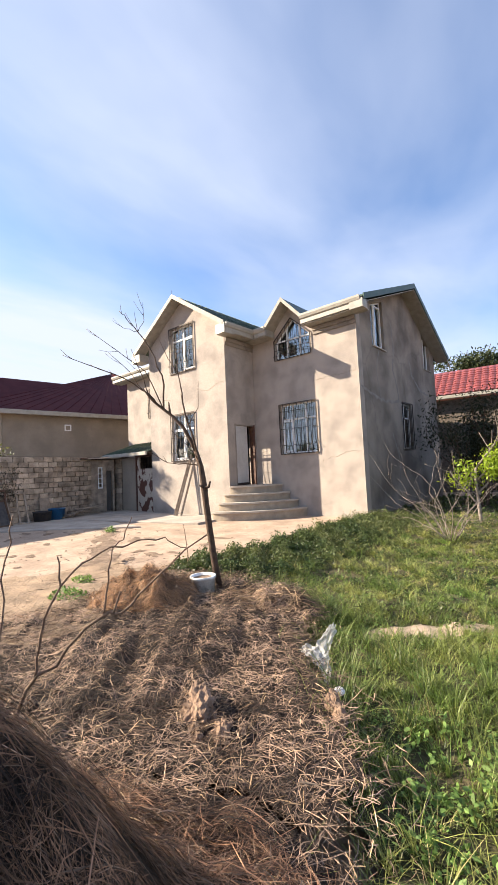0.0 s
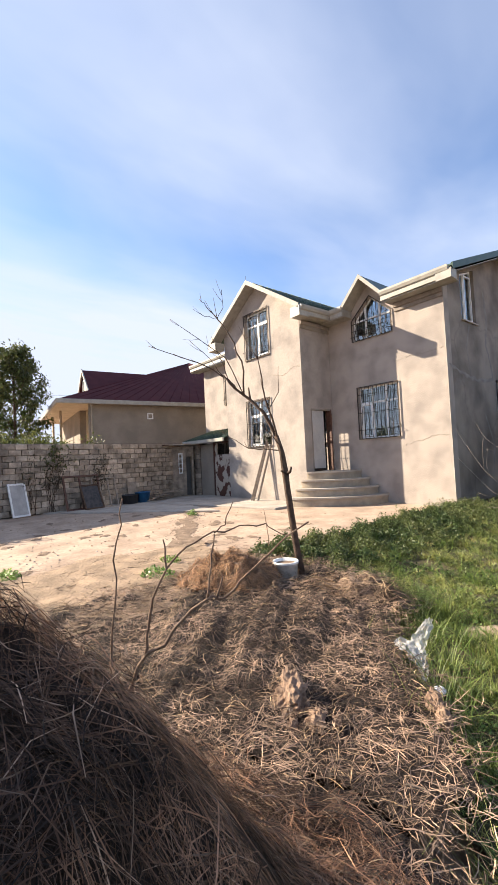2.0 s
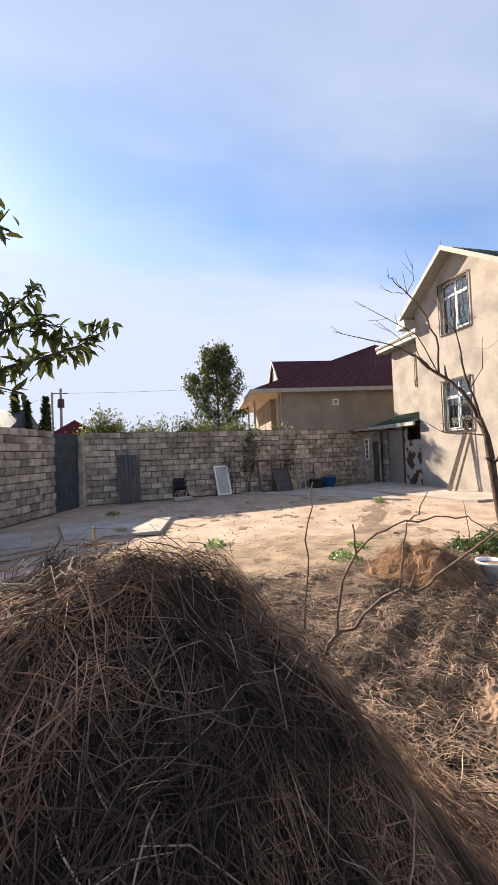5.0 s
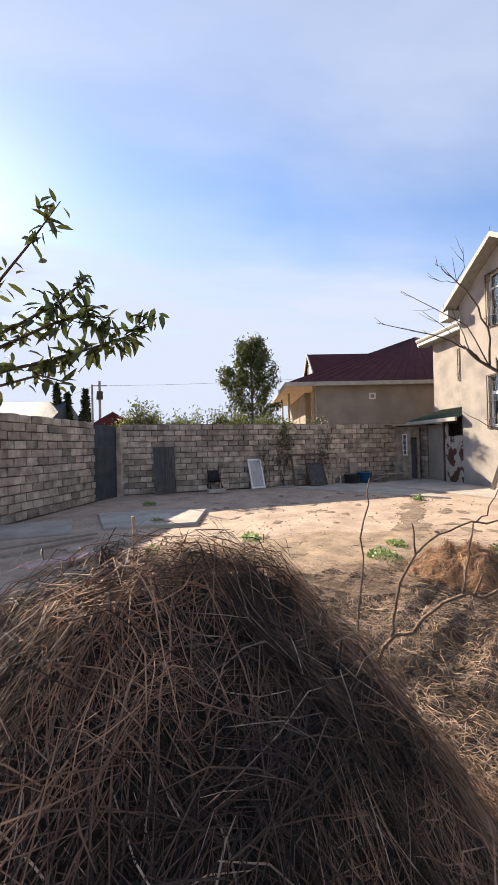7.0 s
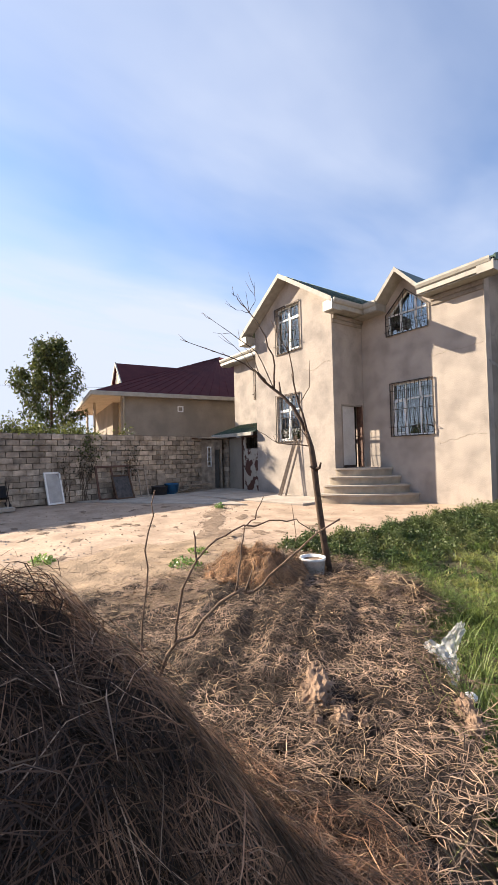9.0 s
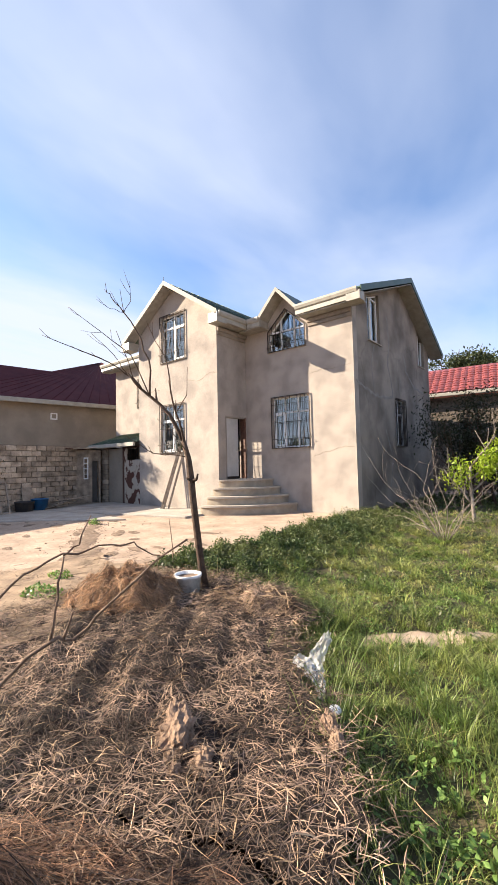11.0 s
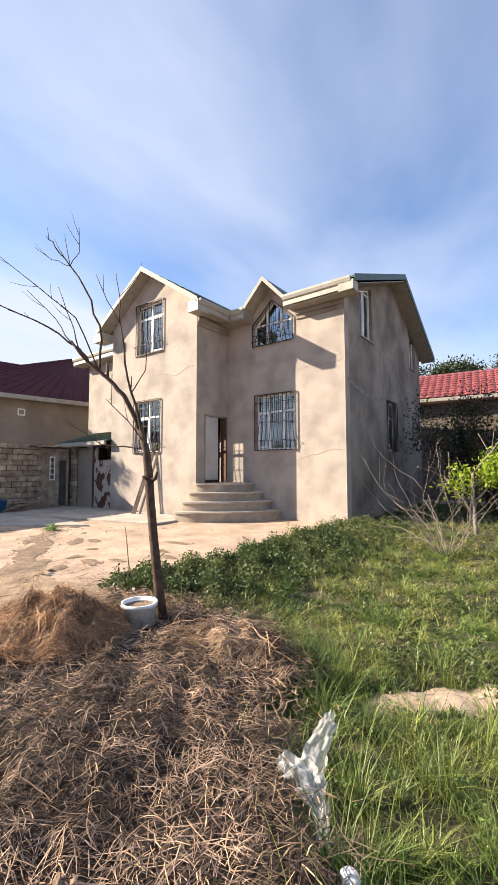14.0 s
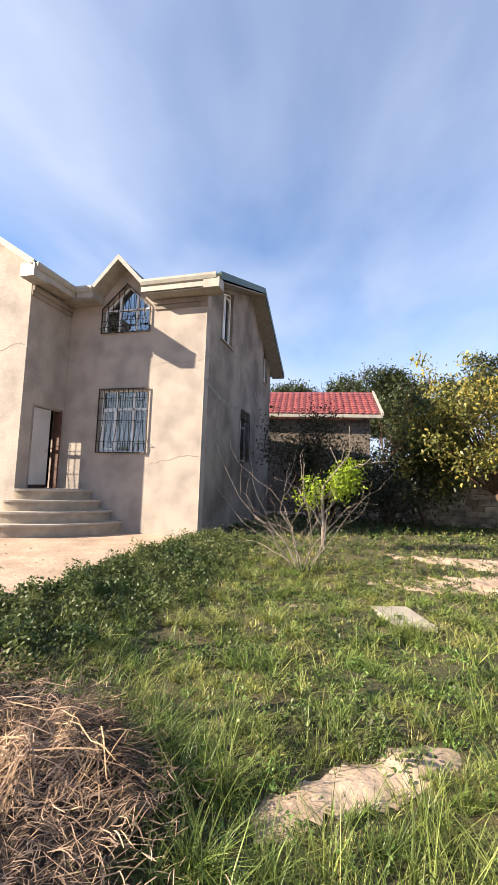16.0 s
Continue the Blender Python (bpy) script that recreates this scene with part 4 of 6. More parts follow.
for spec in ((0, 13, 0, 0.3, -0.2, 4.6), (0, 0.3, 2.6, 9.5, -0.2, 4.6), (12.7, 13, 0.3, 9.5, -0.2, 4.6), (0.3, 12.7, 9.2, 9.5, -0.2, 4.6)):
    nbpart("wall", block_of(*spec), "plaster", "grey plastered wall")
nbpart("wall", block_of(0.3, 1.2, 2.3, 2.6, -0.2, 4.5), "cream", "cream porch wall")
nbpart("wall", block_of(1.2, 1.5, 0.3, 2.6, -0.2, 4.5), "cream", "cream porch wall")
bm = bmesh.new()
frame_bars(bm, lambda u, z, d: (1.2 - d, u, z), [(0.9, 2.1), (1.9, 2.1), (1.9, 3.5), (0.9, 3.5)], 0.09, 0.0, 0.05)
nbpart("window", bm, "jamb", "brown window frame")
for y in (2.7, 6.0):
    bm = bmesh.new()
    tube(bm, [(-0.9, y, -0.2), (-0.9, y, 4.45)], [0.06, 0.06], 8)
    nbpart("porch_post", bm, "cream")
bm = bmesh.new()
E0, APX = 4.62, (7.2, 4.75, 8.05)
ring = [(-1.3, -0.35, E0), (13.4, -0.35, E0), (13.4, 9.9, E0), (-1.3, 9.9, E0)]
for i in range(4):
    slab(bm, [ring[i], ring[(i + 1) % 4], APX], 0.05)
roof = nbpart("roof", bm, "maroon", "maroon metal hip roof")
ribs(roof, "maroon", ring[0], ring[1], APX, (APX[0] + 0.01, APX[1], APX[2]), 26, 0.02)
bm = bmesh.new()
for s in (1, -1):
    slab(bm, [(0.3, 3.2, 6.75), (4.6, 3.2, 6.75), (4.6, 3.2 + s * 1.7, 5.35), (0.3, 3.2 + s * 1.7, 5.35)], 0.05)
nbpart("dormer_roof", bm, "maroon", "maroon dormer roof")
bm = bmesh.new()
prism(bm, [(1.6, 5.2), (4.8, 5.2), (3.2, 6.62)], 0.42, 0.6, "x")
nbpart("dormer_wall", bm, "cream")
for s in (1, -1):
    bm = bmesh.new()
    slab(bm, [(0.24, 3.2, 6.8), (0.3, 3.2, 6.8), (0.3, 3.2 + s * 1.74, 5.36), (0.24, 3.2 + s * 1.74, 5.36)], 0.16)
    nbpart("dormer_trim", bm, "trim")
bm = bmesh.new()
frame_bars(bm, lambda u, z, d: (0.42 - d, u, z), [(2.75, 5.45), (3.65, 5.45), (3.65, 6.25), (3.2, 6.25), (2.75, 6.25)], 0.08, 0, 0.05)
nbpart("dormer_window", bm, "pvc")
bm = bmesh.new()
box(bm, -1.36, 13.4, -0.46, -0.35, E0 - 0.2, E0 + 0.0, 0.01)
nbpart("gutter", bm, "trim", "cream eaves gutter")
bm = bmesh.new()
box(bm, -1.46, -1.36, -0.46, 9.9, E0 - 0.2, E0 + 0.0, 0.01)
nbpart("gutter", bm, "trim", "cream eaves gutter")
nbpart("soffit", block_of(-1.35, 13.2, -0.34, 9.8, E0 - 0.14, E0 - 0.08), "cream")
bm = bmesh.new()
frame_bars(bm, lambda u, z, d: (u, -d, z), [(2.75, 3.78), (3.05, 3.78), (3.05, 4.08), (2.75, 4.08)], 0.05, 0, 0.04)
nbpart("vent", bm, "pvc", "small white vent")
bm = bmesh.new()
tube(bm, [(0.1, -0.06, 0), (0.1, -0.06, 4.3), (0.0, -0.3, 4.5)], [0.045] * 3, 8)
nbpart("downpipe", bm, "trim")

# house with a red tiled roof behind the garden
red = thing("red_roofed_house", (-5.0, 10.1, 0.3), 7.4, "low house with a bright red tiled roof", "house")
# these walls take the darker mortar colour in place of the shade on them
part("wall", block_of(0.3, 9.3, 0.0, 0.3, -0.35, 4.3), "mortar", red)
part("wall", block_of(9.0, 9.3, 0.3, 5.2, -0.35, 4.3), "mortar", red)
bm = bmesh.new()
slab(bm, [(0, -0.45, 4.48), (9.75, -0.45, 4.48), (9.75, 2.6, 6.25), (0, 2.6, 6.25)], 0.05)
slab(bm, [(0, 2.6, 6.25), (9.75, 2.6, 6.25), (9.75, 5.7, 4.45), (0, 5.7, 4.45)], 0.05)
roof = part("roof", bm, "red_tile", red, "red tiled roof")
part("gutter", block_of(-0.05, 9.8, -0.58, -0.46, 4.3, 4.47, 0.02), "trim", red)
bm = bmesh.new()
slab(bm, [(9.76, -0.5, 4.58), (9.86, -0.5, 4.58), (9.86, 2.6, 6.35), (9.76, 2.6, 6.35)], 0.18)
part("verge", bm, "trim", red, "white verge board")
bm = bmesh.new()
prism(bm, [(0.3, 4.3), (5.2, 4.3), (2.6, 5.6)], 9.02, 9.28, "x")
part("gable", bm, "plaster", red)

# distance to the west: roofs, poles and wires
def far_house(x, y, w, d, h, rise, turn_z, roof_mat, label):
    ob = thing("far_house", (x, y, 0), turn_z, label, "house")
    part("wall", block_of(-w / 2, w / 2, -d / 2, d / 2, -0.2, h), "plaster", ob)
    bm = bmesh.new()
    prism(bm, [(-d / 2 - 0.4, h), (d / 2 + 0.4, h), (0, h + rise)], -w / 2 - 0.4, w / 2 + 0.4, "x")
    part("roof", bm, roof_mat, ob)
    for k in range(3):
        bm = bmesh.new()
        frame_bars(bm, lambda u, z, q: (w / 2 + q, u, z), [(-d / 2 + 0.8 + k * 2.0, 1.2), (-d / 2 + 1.9 + k * 2.0, 1.2), (-d / 2 + 1.9 + k * 2.0, 2.6), (-d / 2 + 0.8 + k * 2.0, 2.6)], 0.1, -0.02, 0.04)
        part("window", bm, "pvc", ob)


far_house(-24.5, -16.4, 8, 3.6, 2.5, 1.35, 8, "maroon", "small far house with a dark red gable roof")
far_house(-34, -26.5, 9, 8, 3.4, 2.6, 80, "gate", "far house with a grey gable roof")


def pole(name, x, y, h, r, label, arms=True):
    bm = bmesh.new()
    tube(bm, [(x, y, -0.3), (x, y, h)], [r, r * 0.75], 8)
    ob = part(name, bm, "timber")
    if arms:
        bm = bmesh.new()
        tube(bm, [(x, y - 0.6, h - 0.4), (x, y + 0.6, h - 0.4)], [0.05, 0.05], 5)
        a = part("crossarm", bm, "timber", ob)
        bm = bmesh.new()
        tube(bm, [(x, y, h - 1.6), (x, y, h - 0.9)], [0.28, 0.28], 8)
        part("transformer", bm, "black", ob)
    return tagged(ob, label, "pole")


pole("utility_pole", -32, -18.8, 7.6, 0.14, "weathered utility pole beyond the wall")
pole("gate_post", -11.4, -15.1, 4.1, 0.05, "thin timber post standing behind the gate", False)


def wire(p0, p1, sag):
    bm = bmesh.new()
    p0, p1 = Vector(p0), Vector(p1)
    pts = [p0.lerp(p1, k / 16) - Vector((0, 0, sag * 4 * (k / 16) * (1 - k / 16))) for k in range(17)]
    tube(bm, pts, [0.012] * 17, 4)
    tagged(part("overhead_wire", bm, "black"), "thin black overhead wire", "wire", group="overhead wires")


wire((-32, -18.8, 7.2), (-26, 20, 9.0), 0.6)
wire((-32, -19.2, 7.2), (-60, -40, 7.0), 0.5)

# things in the foreground
BK = (1.48, -7.93)
tub("bucket", 0.14, 0.152, 0.2, "bucket", (BK[0], BK[1], 0.03), "dirty white plastic bucket at the tree's foot")
soil_fill = bmesh.new()
bmesh.ops.create_circle(soil_fill, cap_ends=True, segments=24, radius=0.145)
bmesh.ops.translate(soil_fill, verts=soil_fill.verts[:], vec=(0, 0, 0.165))
part("soil_filling", soil_fill, "crust", bpy.data.objects["bucket"], "dry soil filling the bucket")
stake = part("stake", block_of(-0.025, 0.025, -0.02, 0.02, -0.1, 0.62, 0.006), "timber")
stake.matrix_world = pose(-0.6, -12.3, 0.0, 3, 2, 20)
tagged(stake, "short weathered wooden stake driven into the ground", "stake")
for a, b, w, mat, label in (((-2.5, -13.2), (-1.2, -14.6), 0.05, "timber", "long grey board lying by the slabs"), ((-1.0, -12.9), (-0.2, -13.6), 0.11, "pink", "faded pink board lying on the soil"),
                            ((-1.9, -12.6), (-0.9, -13.3), 0.06, "concrete", "pale board lying on the soil")):
    a, b = Vector((*a, 0.03)), Vector((*b, 0.09))
    p = part("board", block_of(0, (b - a).length, -w, w, 0, 0.035, 0.005), mat)
    p.matrix_world = Matrix.Translation(a) @ (b - a).to_track_quat("X", "Z").to_matrix().to_4x4()
    tagged(p, label, "board")


# small stones, clods and dry leaves strewn over the yard, thickest along the worn seam
def litter(name, n, mat, label, where, size):
    bm_v, bm_f = [], []
    r = random.Random(n)
    for k in range(n):
        x, y = where(r)
        s = size * r.uniform(0.4, 1.5)
        z = ground_z(x, y)
        ring = [(x + s * math.cos(a + r.uniform(-0.4, 0.4)), y + s * 0.8 * math.sin(a), z + s * r.uniform(-0.1, 0.25)) for a in (0, 1.26, 2.5, 3.77, 5.03)]
        i = len(bm_v)
        bm_v += ring + [(x + s * r.uniform(-0.2, 0.2), y, z + s * r.uniform(0.5, 0.9))]
        bm_f += [(i + q, i + (q + 1) % 5, i + 5) for q in range(5)]
    tagged(mesh_of(name, bm_v, bm_f, mat), label, "litter", kind="stuff")


def earth_blob(v, f, x, y, r, stretch, turned, seed):
    """A thin irregular patch of darker earth, feathered in height."""
    i, n = len(v), 14
    v.append((x, y, ground_z(x, y) + 0.02))
    for k in range(n):
        a = 2 * math.pi * k / n
        q = r * (1 + 0.7 * noise.noise(Vector((math.cos(a) * 1.3, math.sin(a) * 1.3, seed))) + 0.35 * noise.noise(Vector((math.cos(a) * 4, math.sin(a) * 4, seed))))
        dx, dy = q * math.cos(a) * stretch, q * math.sin(a)
        px, py = x + dx * math.cos(turned) - dy * math.sin(turned), y + dx * math.sin(turned) + dy * math.cos(turned)
        v.append((px, py, ground_z(px, py) + 0.006))
    f += [(i, i + 1 + k, i + 1 + (k + 1) % n) for k in range(n)]


r = random.Random(77)
blob_v, blob_f = [], []
for k in range(70):
    q = k / 69
    earth_blob(blob_v, blob_f, -7.2 + 7.4 * q + r.gauss(0, 0.1), -4.1 - 4.6 * q + r.gauss(0, 0.09), r.uniform(0.05, 0.16) * (0.7 + 0.9 * q), r.uniform(1.2, 2.6), -0.56 + r.gauss(0, 0.25), k * 1.7)
for k in range(60):
    earth_blob(blob_v, blob_f, r.uniform(-7.5, 0.3), r.uniform(-11.5, -4.2), r.uniform(0.03, 0.13), r.uniform(1.0, 3.0), r.uniform(-0.9, 0.2), 200 + k * 1.3)
tagged(mesh_of("earth_crust", blob_v, blob_f, "crust", smooth=True), "darker crumbled earth along a worn seam in the yard", "soil", kind="stuff")


def along_seam(r):
    k = r.random()
    return -7.2 + 7.0 * k + r.gauss(0, 0.28), -4.1 - 4.4 * k + r.gauss(0, 0.22)


litter("yard_litter", 900, "crust", "crumbs of earth along a worn seam in the yard", along_seam, 0.016)
litter("yard_litter", 400, "soil", "small stones and dry leaves strewn over the yard", lambda r: (r.uniform(-9, 0.2), r.uniform(-13, -2.6)), 0.022)
litter("yard_litter", 500, "concrete", "pale pebbles strewn over the soil", lambda r: (r.uniform(-6, 0.5), r.uniform(-14.5, -9)), 0.022)


# vegetation materials
M.update({
    "hay": leafy("dry brown hay", (0.345, 0.235, 0.163), (0.07, 0.044, 0.029), 0.08, 0.95, 0.8, 2.4),
    "hay_dark": leafy("old grey-brown hay", (0.235, 0.127, 0.074), (0.05, 0.026, 0.015), 0.05, 0.95, 0.8, 2.6),
    "hay_orange": leafy("fresh tan hay", (0.46, 0.26, 0.13), (0.25, 0.135, 0.068), 0.12, 0.7, 0.8, 3.0),
    "hay_pale": leafy("pale hay stalks", (0.48, 0.34, 0.20), (0.31, 0.205, 0.115), 0.12, 0.4, 0.7, 3.0),
    # near black: the shade between straws is put into this core's colour
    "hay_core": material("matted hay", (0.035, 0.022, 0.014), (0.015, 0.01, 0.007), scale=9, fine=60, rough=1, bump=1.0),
    "grass": leafy("green grass", (0.15, 0.225, 0.045), (0.33, 0.335, 0.10), 0.35, 0.65, 0.45, 1.6),
    "grass_deep": leafy("long fresh grass", (0.105, 0.16, 0.034), (0.215, 0.25, 0.065), 0.35, 0.6, 0.45, 2.2),
    "dry_grass": leafy("dry grass", (0.46, 0.38, 0.17), (0.34, 0.31, 0.11), 0.3, 0.4, 0.7, 2.0),
    "weed": leafy("broad-leaved weeds", (0.052, 0.085, 0.024), (0.125, 0.145, 0.047), 0.3, 0.45, 0.5, 1.2),
    "clover": leafy("light green weeds", (0.215, 0.33, 0.085), (0.13, 0.22, 0.055), 0.35, 0.4, 0.5, 1.5),
    "leaf": leafy("green tree leaves", (0.05, 0.07, 0.02), (0.095, 0.105, 0.03), 0.3, 0.45),
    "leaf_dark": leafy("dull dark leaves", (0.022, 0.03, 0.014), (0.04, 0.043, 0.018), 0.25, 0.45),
    "leaf_lime": leafy("lime-yellow leaves", (0.34, 0.42, 0.03), (0.24, 0.34, 0.03), 0.45, 0.3),
    "leaf_yellow": leafy("yellowing leaves", (0.45, 0.36, 0.08), (0.24, 0.225, 0.06), 0.45, 0.4, scale=0.9),
    "leaf_olive": leafy("olive fruit-tree leaves", (0.15, 0.16, 0.045), (0.09, 0.105, 0.03), 0.35, 0.45),
    "pine": leafy("pine foliage", (0.03, 0.045, 0.018), (0.06, 0.075, 0.026), 0.15, 0.5),
    "fruit": material("yellow fruit", (0.5, 0.42, 0.07), (0.4, 0.36, 0.08), scale=30, rough=0.5, bump=0.1),
    "clod": material("dug clay", (0.30, 0.2, 0.135), (0.17, 0.11, 0.075), scale=7, fine=35, rough=1, bump=1.0),
})
rng = np.random.default_rng(5)


def unit(v):
    return v / np.maximum(np.linalg.norm(v, axis=-1, keepdims=True), 1e-9)


def leaves(name, centres, length, mat, parent=None, droop=0.3, width=0.45, vary=0.3):
    """Many pointed leaves, each bent a little along its rib."""
    n = len(centres)
    d = unit(rng.normal(size=(n, 3)) + np.array([0, 0, -droop]))
    s = unit(np.cross(d, rng.normal(size=(n, 3)) * 0.6 + np.array([0, 0, 1.0])))
    up = np.cross(s, d)
    L = (length * (1 + vary * rng.uniform(-1, 1, n)))[:, None]
    W = L * width * 0.5
    at = lambda a, b, c: centres + d * L * a + s * W * b + up * L * c
    v = np.stack([at(0, 0, 0), at(0.3, 0.85, 0.05), at(0.65, 0.75, 0.04), at(1, 0, -0.1), at(0.65, -0.75, 0.04), at(0.3, -0.85, 0.05)], axis=1)
    ob = quads(name, v, mat, parent, 6)
    ob["kind"] = "stuff"
    return ob


# the hay: its surface, then straws
EDGE = [(-13.0, 5.9), (-11.0, 5.1), (-9.95, 4.6), (-9.24, 4.07), (-8.4, 3.35), (-7.65, 2.95), (-7.2, 2.3), (-6.9, 1.2), (-6.8, 0.8)]
FRONT = [(-7.4, 0.55), (-7.2, 0.05), (-5.8, 0.35), (-4.5, 0.3), (-3.2, 0.12), (-2.0, 0.15), (-0.6, 0.15), (0.2, 0.1)]


def hay_edge(y):
    return np.interp(y, [p[0] for p in EDGE], [p[1] for p in EDGE])


def smooth_noise(x, y, s, seed=0.0):
    return (np.sin(x * s * 1.3 + seed) * np.cos(y * s * 1.7 + seed * 2.1) + np.sin(x * s * 2.9 + y * s * 2.3 + seed * 3.3) * 0.5 + np.cos(y * s * 4.1 - x * s * 3.7 + seed) * 0.3) / 1.8


def big_mound(x, y):
    c, s = math.cos(2.81), math.sin(2.81)
    u, w = ((x - 4.116) * c + (y + 11.649) * s) / 1.38, (-(x - 4.116) * s + (y + 11.649) * c) / 1.119
    u, w = np.where(u > 0, u * 1.42, u), np.where(w > 0, w * 0.86, w)
    q = np.sqrt(u * u + w * w) * (1 + 0.03 * smooth_noise(x, y, 2.6, 1.0))
    rough = 0.06 * smooth_noise(x, y, 4.3, 2.0) + 0.05 * smooth_noise(x, y, 9.0, 5.0)
    dome = np.where(q < 0.85, 1.22 * (1 - np.minimum(q, 0.85) ** 1.87), 0.32 * np.exp(-3.6 * (q - 0.85)))
    return np.maximum(0, dome + rough * np.clip(1.3 - q, 0, 1))


def small_mound(x, y):
    q = np.sqrt(((x - 1.12) / 0.68) ** 2 + ((y + 8.55) / 0.6) ** 2) * (1 + 0.1 * smooth_noise(x, y, 4.0, 2.0))
    return np.maximum(0, 0.27 * (1 - q ** 1.7) + (0.06 * smooth_noise(x, y, 7.0, 1.0) + 0.04 * smooth_noise(x, y, 15.0, 3.0)) * (q < 1))


def heap_low(x, y):
    q = np.sqrt(((x - 2.42) / 0.46) ** 2 + ((y + 7.79) / 0.34) ** 2)
    return np.maximum(0, 0.06 * (1 - q ** 2) + 0.05 * smooth_noise(x, y, 9.0, 4.0) * (q < 1))


def hay_z(x, y):
    flat = 0.03 + 0.04 * smooth_noise(x, y, 1.5, 0.5) + 0.05 * smooth_noise(x, y, 4.2, 3.0) + 0.03 * smooth_noise(x, y, 9.5, 1.0) + 0.008 * smooth_noise(x, y, 23.0, 2.0) - 0.16 * np.clip((x - 2.9) / 1.2, 0, 1) + 0.07 * np.exp(-((x - 2.4) ** 2 + (y + 9.2) ** 2) / 1.6)
    return np.maximum(np.maximum(flat, big_mound(x, y)), np.maximum(small_mound(x, y) + 0.04, heap_low(x, y) + 0.04))


def in_hay(x, y, soft=0.0):
    n = 0.2 * smooth_noise(x, y, 4.0, 4.0) + 0.12 * smooth_noise(x, y, 11.0, 1.0)
    return (x < hay_edge(y) + n + soft) & (x > 0.45 + 0.3 * n + 0.3 * (y + 9.5) * (y < -9.5) * -0.4 - soft) & (y < -7.15 + n + soft) & (y > -12.7)


def surface(name, f, mask, x0, x1, y0, y1, step, mat, label, category, kind=""):
    xs, ys = np.arange(x0, x1, step), np.arange(y0, y1, step)
    gx, gy = np.meshgrid(xs, ys)
    z, ok = f(gx, gy), mask(gx, gy)
    idx = -np.ones(gx.shape, int)
    cell = ok[:-1, :-1] & ok[1:, :-1] & ok[:-1, 1:] & ok[1:, 1:]
    used = np.zeros(gx.shape, bool)
    for a, b in ((0, 0), (1, 0), (0, 1), (1, 1)):
        used[a:gx.shape[0] - 1 + a, b:gx.shape[1] - 1 + b] |= cell
    idx[used] = np.arange(used.sum())
    j, i = np.nonzero(cell)
    faces = np.stack([idx[j, i], idx[j, i + 1], idx[j + 1, i + 1], idx[j + 1, i]], axis=1).tolist()
    ob = mesh_of(name, np.stack([gx[used], gy[used], z[used]], axis=1), faces, mat, smooth=True)
    return tagged(ob, label, category, kind=kind)


def straws(name, n, area, f, mask, length, half, mat, parent, bias=0.0, lift=0.02, arch=0.05, bend=0.16, k=5):
    x0, x1, y0, y1 = area
    x, y = rng.uniform(x0, x1, n), rng.uniform(y0, y1, n)
    ok = mask(x, y)
    x, y = x[ok], y[ok]
    n = len(x)
    e = 0.02
    gx, gy = (f(x + e, y) - f(x - e, y)) / (2 * e), (f(x, y + e) - f(x, y - e)) / (2 * e)
    slope = np.hypot(gx, gy)
    a = rng.uniform(0, 2 * np.pi, n)
    hx, hy = np.cos(a) - bias * gx, np.sin(a) - bias * gy
    h = np.hypot(hx, hy)
    hx, hy = hx / h, hy / h
    L = length * rng.uniform(0.4, 1.3, n) / np.sqrt(1 + (hx * gx + hy * gy) ** 2)
    curl = rng.normal(0, bend, n)
    t = np.linspace(-0.5, 0.5, k)[None, :]
    px = x[:, None] + (hx[:, None] * t - hy[:, None] * curl[:, None] * (t ** 2)) * L[:, None]
    py = y[:, None] + (hy[:, None] * t + hx[:, None] * curl[:, None] * (t ** 2)) * L[:, None]
    up = rng.uniform(0, 1, n) ** 2 * np.clip(0.7 + 1.1 * smooth_noise(x, y, 12.0, 4.0), 0.05, 1.8)
    tip = rng.normal(0, 0.22, n)
    pz = f(px, py) + 0.004 + lift * up[:, None] + arch * (0.25 - t ** 2) * up[:, None] * 2 + np.maximum(0, tip)[:, None] * np.maximum(0, t) * L[:, None]
    lines = np.stack([px, py, pz], axis=2)
    nrm = np.stack([-gx, -gy, np.ones(n)], axis=1) + rng.normal(0, 0.5, (n, 3))
    d = lines[:, -1] - lines[:, 0]
    sides = unit(np.cross(d, nrm))
    widths = half * rng.uniform(0.5, 1.4, (n, 1)) * np.interp(np.linspace(0, 1, k), [0, 0.3, 0.75, 1], [0.6, 1, 0.95, 0.4])[None, :]
    ob = strips(name, lines, widths, sides, mat, parent)
    ob["kind"] = "stuff"
    return ob


def round_big(x, y):
    return big_mound(x, y) > 0.06


def clear_bucket(x, y):
    return np.hypot(x - 1.5, y + 7.9) > 0.2


def round_small(x, y):
    return (small_mound(x, y) > 0.02) & clear_bucket(x, y)


def flat_hay(x, y):
    return in_hay(x, y) & (big_mound(x, y) < 0.22) & clear_bucket(x, y)


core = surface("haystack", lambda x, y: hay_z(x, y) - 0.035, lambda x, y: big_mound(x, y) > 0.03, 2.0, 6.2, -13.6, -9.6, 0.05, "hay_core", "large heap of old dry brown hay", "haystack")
HA = (2.2, 6.0, -13.6, -9.7)
straws("hay_straw", 70000, HA, hay_z, round_big, 0.14, 0.0012, "hay_dark", core, bias=0.25, lift=0.07, arch=0.02, bend=0.28, k=3)
straws("hay_straw", 34000, HA, hay_z, round_big, 0.26, 0.0012, "hay_dark", core, bias=0.6, lift=0.075, arch=0.03, bend=0.2, k=4)
straws("hay_stalk", 6000, HA, hay_z, round_big, 0.17, 0.0013, "hay", core, bias=0.5, lift=0.075, arch=0.02, bend=0.16, k=4)
